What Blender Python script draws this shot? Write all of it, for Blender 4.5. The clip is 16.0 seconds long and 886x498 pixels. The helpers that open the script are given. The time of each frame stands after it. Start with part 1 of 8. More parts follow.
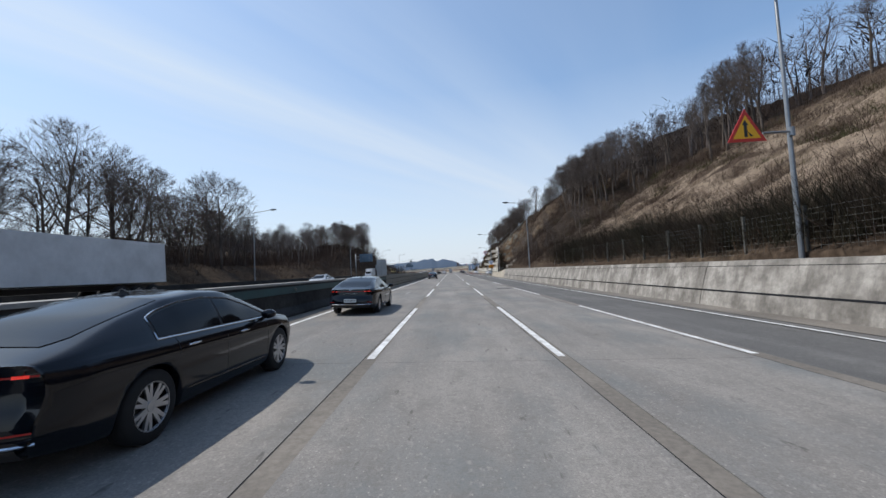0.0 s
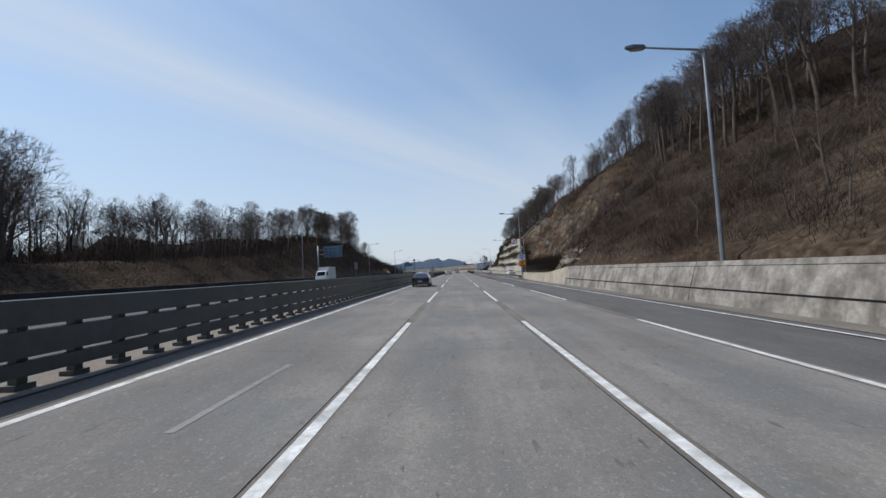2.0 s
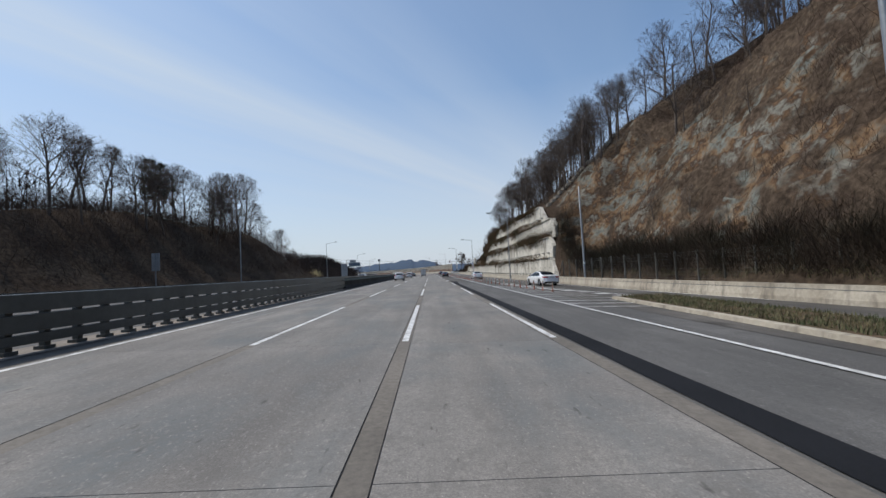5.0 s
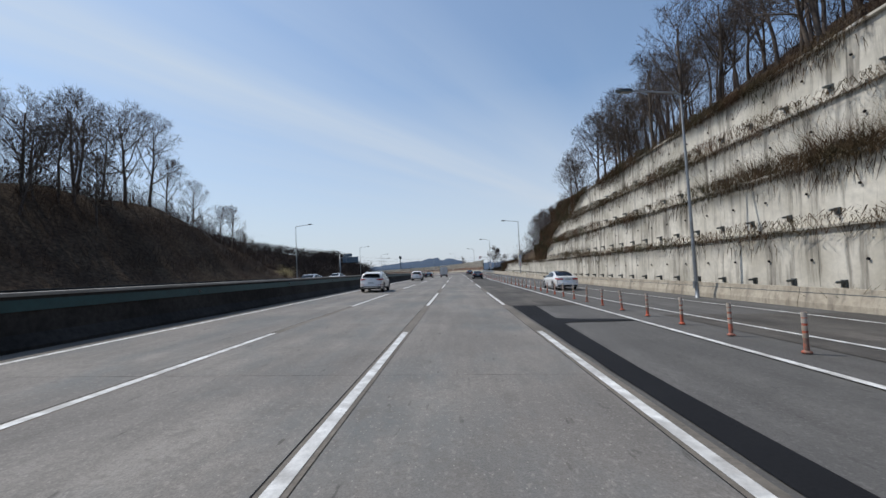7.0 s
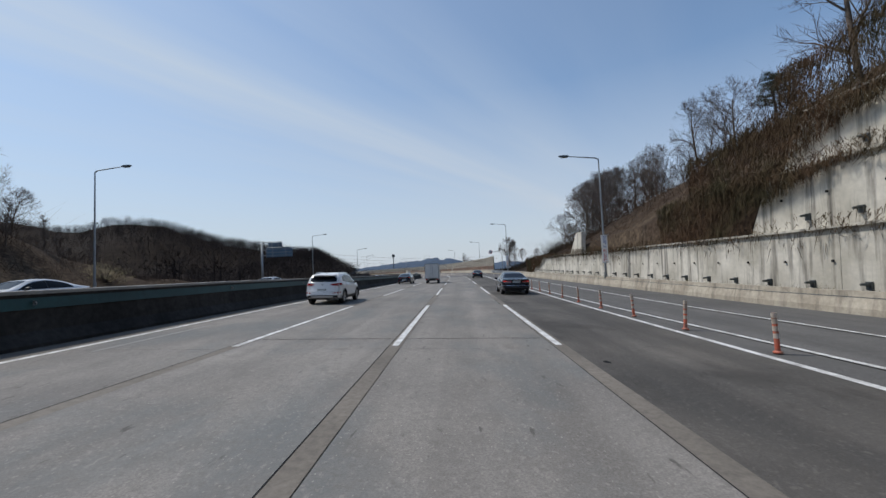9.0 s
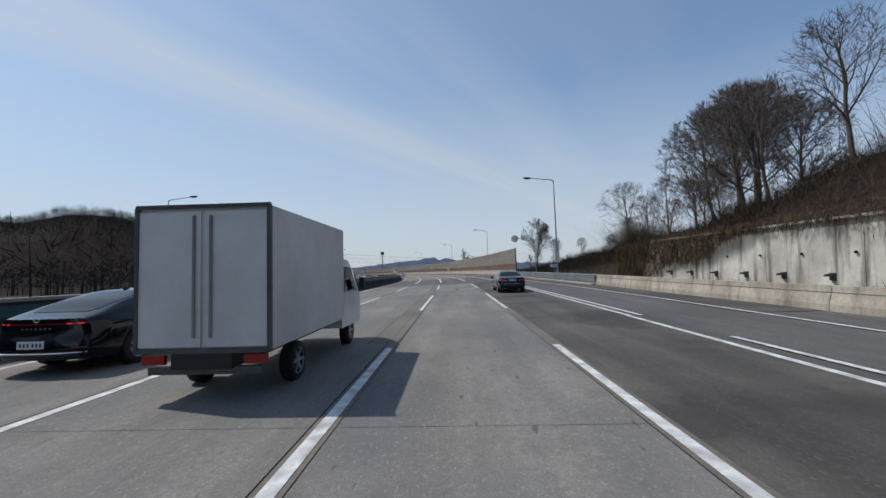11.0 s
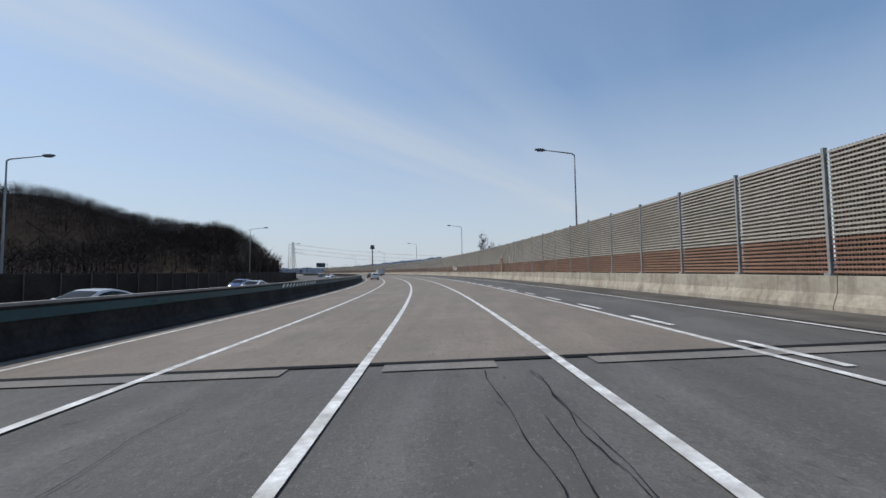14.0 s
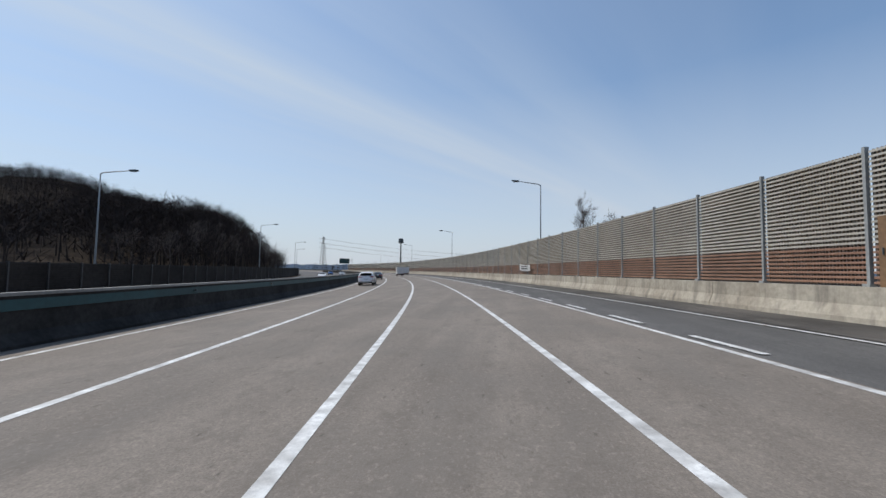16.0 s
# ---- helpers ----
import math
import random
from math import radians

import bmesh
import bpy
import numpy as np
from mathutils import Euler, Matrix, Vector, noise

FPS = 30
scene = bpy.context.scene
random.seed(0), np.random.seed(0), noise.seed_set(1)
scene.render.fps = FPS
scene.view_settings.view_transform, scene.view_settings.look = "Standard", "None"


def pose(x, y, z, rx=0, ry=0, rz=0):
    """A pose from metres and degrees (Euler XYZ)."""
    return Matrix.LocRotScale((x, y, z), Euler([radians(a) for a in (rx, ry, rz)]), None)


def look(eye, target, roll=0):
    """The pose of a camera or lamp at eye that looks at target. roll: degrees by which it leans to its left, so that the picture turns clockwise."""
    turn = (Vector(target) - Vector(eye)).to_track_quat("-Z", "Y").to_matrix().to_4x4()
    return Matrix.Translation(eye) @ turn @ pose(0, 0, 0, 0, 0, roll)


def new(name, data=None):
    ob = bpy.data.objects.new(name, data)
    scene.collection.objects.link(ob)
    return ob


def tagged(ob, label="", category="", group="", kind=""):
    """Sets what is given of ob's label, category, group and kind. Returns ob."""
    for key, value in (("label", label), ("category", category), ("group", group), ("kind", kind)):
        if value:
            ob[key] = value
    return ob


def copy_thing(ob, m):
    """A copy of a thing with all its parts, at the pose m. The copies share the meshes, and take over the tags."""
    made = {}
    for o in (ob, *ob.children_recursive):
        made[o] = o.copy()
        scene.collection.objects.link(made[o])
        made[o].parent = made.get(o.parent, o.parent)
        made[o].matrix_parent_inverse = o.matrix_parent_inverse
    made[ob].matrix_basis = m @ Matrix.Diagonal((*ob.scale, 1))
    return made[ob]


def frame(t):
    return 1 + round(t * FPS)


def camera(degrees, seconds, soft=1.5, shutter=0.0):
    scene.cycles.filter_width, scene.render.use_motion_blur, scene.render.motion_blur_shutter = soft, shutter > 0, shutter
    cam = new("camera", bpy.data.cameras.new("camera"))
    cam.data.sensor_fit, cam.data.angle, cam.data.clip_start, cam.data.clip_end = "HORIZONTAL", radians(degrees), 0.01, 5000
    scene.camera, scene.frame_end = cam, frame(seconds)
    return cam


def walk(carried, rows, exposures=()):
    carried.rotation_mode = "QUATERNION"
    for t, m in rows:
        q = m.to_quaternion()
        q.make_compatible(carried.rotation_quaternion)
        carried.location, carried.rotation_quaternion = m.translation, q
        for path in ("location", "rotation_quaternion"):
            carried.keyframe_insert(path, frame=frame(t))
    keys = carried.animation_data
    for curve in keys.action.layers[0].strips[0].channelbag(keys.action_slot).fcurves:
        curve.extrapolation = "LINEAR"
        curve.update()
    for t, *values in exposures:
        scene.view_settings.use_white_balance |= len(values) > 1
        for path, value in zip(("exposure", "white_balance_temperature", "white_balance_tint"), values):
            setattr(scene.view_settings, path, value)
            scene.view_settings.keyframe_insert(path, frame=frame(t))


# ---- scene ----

# Road line: s metres along the lane line between second and third lane, u metres to its right, h metres over the paving.
SG = np.arange(-260.0, 1500.5, 0.5)
CURVE = 0.00195 * np.clip((SG - 250) / 68, 0, 1) * np.clip((660 - SG) / 80, 0, 1)
TH = np.concatenate([[0], np.cumsum((CURVE[1:] + CURVE[:-1]) * 0.25)])
XG = np.concatenate([[0], np.cumsum(-np.sin((TH[1:] + TH[:-1]) / 2) * 0.5)])
YG = np.concatenate([[0], np.cumsum(np.cos((TH[1:] + TH[:-1]) / 2) * 0.5)]) - 260.0
FALL_S = [-260, 215, 255, 275, 300, 325, 360]
FALL = np.tan(np.radians([1.95, 1.95, 0.3, -0.5, -1.0, -1.5, -1.7]))


def heading(s):
    return float(np.interp(s, SG, TH))


def road_xyz(s, u, h=0.0):
    """World places of arrays (or numbers) s, u, h."""
    s, u, h = np.broadcast_arrays(np.asarray(s, float), np.asarray(u, float), np.asarray(h, float))
    th = np.interp(s, SG, TH)
    fall = np.interp(s, FALL_S, FALL) * np.clip(1 - (np.abs(u) - 40) / 160, 0, 1)
    return np.stack([np.interp(s, SG, XG) + u * np.cos(th), np.interp(s, SG, YG) + u * np.sin(th), h - u * fall], -1)


def at(s, u, h=0.0):
    return Vector(road_xyz(s, u, h))


def stand(s, u, h=0.0, turn=0.0, lean=False):
    """The pose of a thing that stands at s, u: its y along the road, its x to the right."""
    tilt = math.degrees(math.atan(np.interp(s, FALL_S, FALL))) if lean else 0.0
    p = at(s, u, h)
    return pose(p.x, p.y, p.z, 0, tilt, math.degrees(heading(s)) + turn)


# ---- camera ----
cam = camera(96.9, 16.0, shutter=0.0)
# seconds, s, u, yaw, roll against the paving
RIDE = [
    (0.0, 0.0, -2.0, 1.1, 1.05), (0.5, 10.1, -2.0, 1.15, 1.1), (1.0, 20.3, -2.0, 0.7, 1.15), (1.5, 30.5, -2.0, 1.65, 1.15),
    (2.0, 40.9, -2.0, 2.0, 1.1), (2.5, 51.3, -1.96, 1.65, 1.05), (3.0, 61.8, -1.72, 0.75, 0.9), (3.25, 67.1, -1.47, 0.25, 0.85),
    (4.0, 83.6, -0.6, -1.3, 1.0), (4.75, 100.5, 0.38, -1.9, 1.2), (5.25, 111.8, 0.92, -1.65, 1.2), (5.5, 117.4, 1.08, -1.1, 1.2),
    (6.0, 128.7, 1.31, 0.68, 1.08), (6.5, 139.9, 1.41, 1.5, 0.9), (7.0, 150.9, 1.46, 2.03, 0.84), (7.5, 162.0, 1.43, 2.2, 0.8),
    (8.0, 173.3, 1.43, 2.31, 0.8), (8.5, 185.0, 1.43, 2.1, 0.7), (9.0, 196.8, 1.43, 2.0, 0.65), (10.25, 225.8, 1.44, 1.75, 0.85),
    (11.5, 254.5, 1.47, 1.45, 1.28), (12.0, 265.7, 1.46, 1.1, 1.35), (12.5, 277.0, 1.46, 1.2, 1.5), (13.0, 288.4, 1.43, 1.65, 1.9),
    (13.5, 299.9, 1.4, 2.15, 2.0), (14.0, 311.4, 1.4, 2.56, 2.0), (14.5, 322.8, 1.28, 3.55, 1.7), (15.0, 334.3, 1.25, 4.78, 1.4),
    (15.5, 345.7, 1.29, 5.95, 1.1), (16.0, 357.2, 1.42, 8.0, 0.8)]
rows = []
for t, s, u, yaw, roll in RIDE:
    p = at(s, u, 1.645)
    rows.append((t, pose(p.x, p.y, p.z, 93.2, roll + math.degrees(math.atan(np.interp(s, FALL_S, FALL))), yaw)))
walk(cam, rows, exposures=[(0.0, 0.22), (0.6, 0.12), (1.6, 0.0), (3.0, -0.06), (6.5, -0.02), (8.0, -0.08), (9.0, -0.14), (12.5, -0.2), (14.5, -0.13), (16.0, -0.1)])

# ---- light ----
SUN_AT = Vector((-0.53, 0.16, 0.83)).normalized()
sun_data = bpy.data.lights.new("sun", "SUN")
sun_data.energy, sun_data.angle, sun_data.color = 3.3, radians(0.6), (1.0, 0.95, 0.88)
sun = new("sun", sun_data)
sun.matrix_world = look(SUN_AT * 100, (0, 0, 0))


def make_world():
    world = bpy.data.worlds.new("sky")
    scene.world = world
    world.use_nodes = True
    n, l = world.node_tree.nodes, world.node_tree.links
    n.clear()
    out, bg, sky = n.new("ShaderNodeOutputWorld"), n.new("ShaderNodeBackground"), n.new("ShaderNodeTexSky")
    sky.sky_type, sky.sun_disc = "NISHITA", False
    sky.sun_elevation = math.asin(SUN_AT.z)
    sky.sun_rotation = math.atan2(SUN_AT.x, SUN_AT.y)
    sky.air_density, sky.dust_density, sky.ozone_density = 1.0, 0.7, 2.0
    bg.inputs["Strength"].default_value = 0.11
    # thin high cloud, in long bands across the sky
    tc, sep, zmax = n.new("ShaderNodeTexCoord"), n.new("ShaderNodeSeparateXYZ"), n.new("ShaderNodeMath")
    zmax.operation, zmax.inputs[1].default_value = "MAXIMUM", 0.03
    l.new(tc.outputs["Generated"], sep.inputs[0])
    l.new(sep.outputs["Z"], zmax.inputs[0])
    flat = n.new("ShaderNodeVectorMath")
    flat.operation = "DIVIDE"
    comb = n.new("ShaderNodeCombineXYZ")
    for k in "XYZ":
        l.new(zmax.outputs[0], comb.inputs[k])
    l.new(tc.outputs["Generated"], flat.inputs[0])
    l.new(comb.outputs[0], flat.inputs[1])
    mp = n.new("ShaderNodeMapping")
    mp.vector_type = "POINT"
    mp.inputs["Rotation"].default_value = (0, 0, BAND_TURN)
    l.new(flat.outputs[0], mp.inputs[0])
    s2 = n.new("ShaderNodeSeparateXYZ")
    l.new(mp.outputs[0], s2.inputs[0])
    stretch = n.new("ShaderNodeMapping")
    stretch.inputs["Scale"].default_value = (1.3, 0.18, 1)
    l.new(mp.outputs[0], stretch.inputs[0])
    wisps = n.new("ShaderNodeTexNoise")
    wisps.inputs["Scale"].default_value, wisps.inputs["Detail"].default_value, wisps.inputs["Roughness"].default_value = 2.0, 6, 0.5
    l.new(stretch.outputs[0], wisps.inputs["Vector"])
    # distance across the band, ruffled by the wisps
    ruff = n.new("ShaderNodeMath")
    ruff.operation, ruff.inputs[1].default_value = "MULTIPLY_ADD", 0.35
    l.new(wisps.outputs["Fac"], ruff.inputs[0])
    l.new(s2.outputs["X"], ruff.inputs[2])
    ramp = n.new("ShaderNodeValToRGB")
    e = ramp.color_ramp.elements
    e[0].position, e[0].color = 0.0, (0.2, 0.2, 0.2, 1)
    e[1].position, e[1].color = 1.0, (0.1, 0.1, 0.1, 1)
    for pos, v in ((0.3, 0.3), (0.40, 0.5), (0.47, 0.64), (0.50, 0.6), (0.53, 0.42), (0.6, 0.31), (0.69, 0.36), (0.76, 0.2)):
        x = e.new(pos)
        x.color = (v, v, v, 1)
    scale = n.new("ShaderNodeMapRange")
    scale.inputs["From Min"].default_value, scale.inputs["From Max"].default_value = BAND_AT - 2.0, BAND_AT + 2.0
    l.new(ruff.outputs[0], scale.inputs["Value"])
    l.new(scale.outputs["Result"], ramp.inputs["Fac"])
    fine = n.new("ShaderNodeMath")
    fine.operation = "MULTIPLY"
    l.new(ramp.outputs["Color"], fine.inputs[0])
    gain = n.new("ShaderNodeMapRange")
    gain.inputs["From Min"].default_value, gain.inputs["From Max"].default_value = 0.3, 0.7
    gain.inputs["To Min"].default_value, gain.inputs["To Max"].default_value = 0.68, 1.2
    l.new(wisps.outputs["Fac"], gain.inputs["Value"])
    l.new(gain.outputs["Result"], fine.inputs[1])
    low = n.new("ShaderNodeMapRange")
    low.inputs["From Min"].default_value, low.inputs["From Max"].default_value = 0.0, 0.42
    low.inputs["To Min"].default_value, low.inputs["To Max"].default_value = 0.92, 0.0
    l.new(sep.outputs["Z"], low.inputs["Value"])
    haze = n.new("ShaderNodeMix")
    haze.data_type = "RGBA"
    haze.inputs["B"].default_value = (5.5, 6.0, 6.8, 1)
    mix = n.new("ShaderNodeMix")
    mix.data_type = "RGBA"
    mix.inputs["B"].default_value = (5.8, 6.5, 7.2, 1)
    l.new(fine.outputs[0], mix.inputs["Factor"])
    tone = n.new("ShaderNodeMix")
    tone.data_type, tone.blend_type = "RGBA", "MULTIPLY"
    tone.inputs["Factor"].default_value, tone.inputs["B"].default_value = 1.0, (1.12, 1.3, 1.38, 1)
    l.new(sky.outputs[0], tone.inputs["A"])
    l.new(tone.outputs["Result"], mix.inputs["A"])
    l.new(mix.outputs["Result"], haze.inputs["A"])
    l.new(low.outputs["Result"], haze.inputs["Factor"])
    l.new(haze.outputs["Result"], bg.inputs["Color"])
    l.new(bg.outputs[0], out.inputs["Surface"])


BAND_TURN, BAND_AT = 0.563, -1.62
make_world()

# ---- materials ----


def mat(name, color, rough=0.7, metal=0.0, vary=0.25, grain=6.0, large=0.35, bump=0.15, tint=None, coat=0.0, per_object=0.0, stretch=(1, 1, 1), stains=0.0, spec=0.5, streak=0.0):
    """A surface with grain and large blotches at real size; tint: a second colour that the blotches lead to."""
    m = bpy.data.materials.new(name)
    m.use_nodes = True
    n, l = m.node_tree.nodes, m.node_tree.links
    b = n["Principled BSDF"]
    b.inputs["Roughness"].default_value, b.inputs["Metallic"].default_value = rough, metal
    b.inputs["Coat Weight"].default_value, b.inputs["Coat Roughness"].default_value = coat, 0.05
    b.inputs["Specular IOR Level"].default_value = spec
    geo, mp = n.new("ShaderNodeNewGeometry"), n.new("ShaderNodeMapping")
    mp.inputs["Scale"].default_value = stretch
    l.new(geo.outputs["Position"], mp.inputs[0])
    n1, n2 = n.new("ShaderNodeTexNoise"), n.new("ShaderNodeTexNoise")
    n1.inputs["Scale"].default_value, n1.inputs["Detail"].default_value, n1.inputs["Roughness"].default_value = grain, 8, 0.65
    n2.inputs["Scale"].default_value, n2.inputs["Detail"].default_value = large, 6
    for k in (n1, n2):
        l.new(mp.outputs[0], k.inputs["Vector"])
    tint = tint or tuple(c * 0.7 for c in color)
    r = n.new("ShaderNodeMapRange")
    r.inputs["From Min"].default_value, r.inputs["From Max"].default_value = 0.38, 0.64
    l.new(n2.outputs["Fac"], r.inputs["Value"])
    mix = n.new("ShaderNodeMix")
    mix.data_type = "RGBA"
    mix.inputs["A"].default_value, mix.inputs["B"].default_value = (*color, 1), (*tint, 1)
    l.new(r.outputs["Result"], mix.inputs["Factor"])
    last = mix.outputs["Result"]
    hsv = n.new("ShaderNodeHueSaturation")
    g = n.new("ShaderNodeMapRange")
    g.inputs["From Min"].default_value, g.inputs["From Max"].default_value = 0.3, 0.7
    g.inputs["To Min"].default_value, g.inputs["To Max"].default_value = 1 - vary, 1 + vary
    l.new(n1.outputs["Fac"], g.inputs["Value"])
    value = g.outputs["Result"]
    if per_object:
        info, add = n.new("ShaderNodeObjectInfo"), n.new("ShaderNodeMath")
        add.operation, add.inputs[1].default_value = "MULTIPLY_ADD", per_object
        l.new(info.outputs["Random"], add.inputs[0])
        l.new(value, add.inputs[2])
        value = add.outputs[0]
    l.new(value, hsv.inputs["Value"])
    l.new(last, hsv.inputs["Color"])
    last = hsv.outputs["Color"]
    if streak:
        mp3, n5, r5, h5 = n.new("ShaderNodeMapping"), n.new("ShaderNodeTexNoise"), n.new("ShaderNodeMapRange"), n.new("ShaderNodeHueSaturation")
        mp3.inputs["Scale"].default_value = (1.0, 0.06, 1.0)
        n5.inputs["Scale"].default_value, n5.inputs["Detail"].default_value, n5.inputs["Roughness"].default_value = 1.1, 8, 0.6
        l.new(geo.outputs["Position"], mp3.inputs[0])
        l.new(mp3.outputs[0], n5.inputs["Vector"])
        r5.inputs["From Min"].default_value, r5.inputs["From Max"].default_value = 0.35, 0.65
        r5.inputs["To Min"].default_value, r5.inputs["To Max"].default_value = 1 - streak, 1 + streak * 0.6
        l.new(n5.outputs["Fac"], r5.inputs["Value"])
        l.new(r5.outputs["Result"], h5.inputs["Value"])
        l.new(last, h5.inputs["Color"])
        last = h5.outputs["Color"]
    if stains:
        mp2, n3, r3, mx = n.new("ShaderNodeMapping"), n.new("ShaderNodeTexNoise"), n.new("ShaderNodeMapRange"), n.new("ShaderNodeMix")
        mp2.inputs["Scale"].default_value = (1.6, 1.6, 0.12)
        n3.inputs["Scale"].default_value, n3.inputs["Detail"].default_value, n3.inputs["Roughness"].default_value = 1.3, 9, 0.62
        l.new(geo.outputs["Position"], mp2.inputs[0])
        l.new(mp2.outputs[0], n3.inputs["Vector"])
        r3.inputs["From Min"].default_value, r3.inputs["From Max"].default_value = 0.5, 0.68
        r3.inputs["To Max"].default_value = stains
        l.new(n3.outputs["Fac"], r3.inputs["Value"])
        mx.data_type = "RGBA"
        mx.inputs["B"].default_value = (0.07, 0.06, 0.05, 1)
        l.new(r3.outputs["Result"], mx.inputs["Factor"])
        l.new(last, mx.inputs["A"])
        last = mx.outputs["Result"]
    l.new(last, b.inputs["Base Color"])
    if bump:
        bp = n.new("ShaderNodeBump")
        bp.inputs["Strength"].default_value, bp.inputs["Distance"].default_value = bump, 0.03
        l.new(n1.outputs["Fac"], bp.inputs["Height"])
        l.new(bp.outputs[0], b.inputs["Normal"])
    return m


def paving(name, color, tint, grey, speck=0.5, spots=0.6, stretch_spots=0.25, tracks=0.25, per_object=0.06, oil=0.0):
    """Worn concrete: mottled tones, pale pebbles in the face, dark drips and long wheel streaks."""
    m = mat(name, color, 0.85, grain=50, large=0.28, vary=0.3, tint=tint, per_object=per_object, bump=0.25, spec=0.25, streak=tracks)
    n, l = m.node_tree.nodes, m.node_tree.links
    b = n["Principled BSDF"]
    last = b.inputs["Base Color"].links[0].from_socket
    geo = n.new("ShaderNodeNewGeometry")

    def layer(scale, detail, lo, hi, amount, tone, stretch=(1, 1, 1), cells=False):
        nonlocal last
        mp, rg, mx = n.new("ShaderNodeMapping"), n.new("ShaderNodeMapRange"), n.new("ShaderNodeMix")
        mp.inputs["Scale"].default_value = stretch
        l.new(geo.outputs["Position"], mp.inputs[0])
        if cells:
            tx = n.new("ShaderNodeTexVoronoi")
            out = tx.outputs["Distance"]
        else:
            tx = n.new("ShaderNodeTexNoise")
            tx.inputs["Detail"].default_value, tx.inputs["Roughness"].default_value = detail, 0.6
            out = tx.outputs["Fac"]
        tx.inputs["Scale"].default_value = scale
        l.new(mp.outputs[0], tx.inputs["Vector"])
        rg.inputs["From Min"].default_value, rg.inputs["From Max"].default_value = lo, hi
        rg.inputs["To Max"].default_value = amount
        l.new(out, rg.inputs["Value"])
        mx.data_type = "RGBA"
        mx.inputs["B"].default_value = (*tone, 1)
        l.new(rg.outputs["Result"], mx.inputs["Factor"])
        l.new(last, mx.inputs["A"])
        last = mx.outputs["Result"]

    layer(0.55, 7, 0.47, 0.66, 0.75, grey, (1, 0.45, 1))
    layer(2.2, 9, 0.53, 0.7, 0.5, tuple(c * 0.6 for c in color), (1, 0.6, 1))
    layer(12, 9, 0.5, 0.64, 0.42, tuple(c * 0.62 for c in color))
    layer(19, 7, 0.56, 0.68, 0.4, tuple(c * 1.5 for c in color), (1, 0.7, 1))
    layer(16, 0, 0.16, 0.04, speck, tuple(min(c * 2.0, 0.5) for c in color), (1, 0.6, 1), True)
    layer(7, 3, 0.66, 0.74, spots, tuple(c * 0.3 for c in color), (1, stretch_spots, 1))
    if oil:
        layer(0.4, 9, 0.54, 0.62, oil, tuple(c * 0.35 for c in color), (1, 0.7, 1))
    l.new(last, b.inputs["Base Color"])
    return m


M = {}
M["asphalt"] = paving("asphalt", (0.134, 0.129, 0.123), (0.11, 0.106, 0.102), (0.088, 0.086, 0.083), 0.55, 0.6, 0.3, 0.22, 0.0)
M["fresh_asphalt"] = mat("fresh_asphalt", (0.016, 0.017, 0.02), 0.9, grain=40, vary=0.3, bump=0.3, spec=0.15)
M["slab"] = paving("slab_concrete", (0.232, 0.215, 0.195), (0.178, 0.166, 0.153), (0.135, 0.145, 0.145), 0.5, 0.7, tracks=0.18)
M["brown_slab"] = paving("brown_slab_concrete", (0.125, 0.114, 0.102), (0.078, 0.072, 0.066), (0.06, 0.058, 0.055), 0.3, 0.7, 0.4, 0.3, oil=0.6)
M["deck"] = paving("deck_concrete", (0.232, 0.2, 0.169), (0.196, 0.169, 0.143), (0.172, 0.153, 0.133), 0.2, 0.7, 0.3, 0.12)
M["seal"] = mat("joint_sealing", (0.178, 0.157, 0.132), 0.9, grain=12, vary=0.25)
M["paint"] = mat("road_paint", (0.72, 0.72, 0.7), 0.6, grain=14, large=3.5, vary=0.3, tint=(0.42, 0.41, 0.39), bump=0.1)
M["worn"] = mat("half_worn_paint", (0.5, 0.49, 0.46), 0.7, grain=11, large=3.0, vary=0.35, tint=(0.27, 0.26, 0.24))
M["faint"] = mat("worn_paint", (0.235, 0.226, 0.213), 0.7, grain=9, large=1.5, vary=0.2, tint=(0.2, 0.195, 0.185))
M["wall"] = mat("wall_concrete", (0.34, 0.315, 0.28), 0.85, grain=5, large=1.1, vary=0.3, tint=(0.17, 0.155, 0.135), stains=0.6)
M["wall_light"] = mat("pale_concrete", (0.44, 0.39, 0.31), 0.85, grain=6, large=0.6, vary=0.2, tint=(0.33, 0.285, 0.22), stains=0.55)
# base colour lowered to hold the shade on the face towards these lanes
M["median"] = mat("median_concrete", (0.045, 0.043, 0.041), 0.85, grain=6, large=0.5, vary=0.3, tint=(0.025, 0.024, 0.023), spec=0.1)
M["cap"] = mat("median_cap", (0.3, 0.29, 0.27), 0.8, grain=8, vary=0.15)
M["teal"] = mat("teal_paint", (0.008, 0.05, 0.05), 0.55, grain=6, large=0.4, vary=0.2)
M["steel_dark"] = mat("painted_steel", (0.09, 0.1, 0.1), 0.45, metal=0.3, grain=5, vary=0.15, bump=0.03)
M["galv"] = mat("galvanised_steel", (0.3, 0.315, 0.33), 0.48, metal=0.6, grain=8, vary=0.12, bump=0.03)


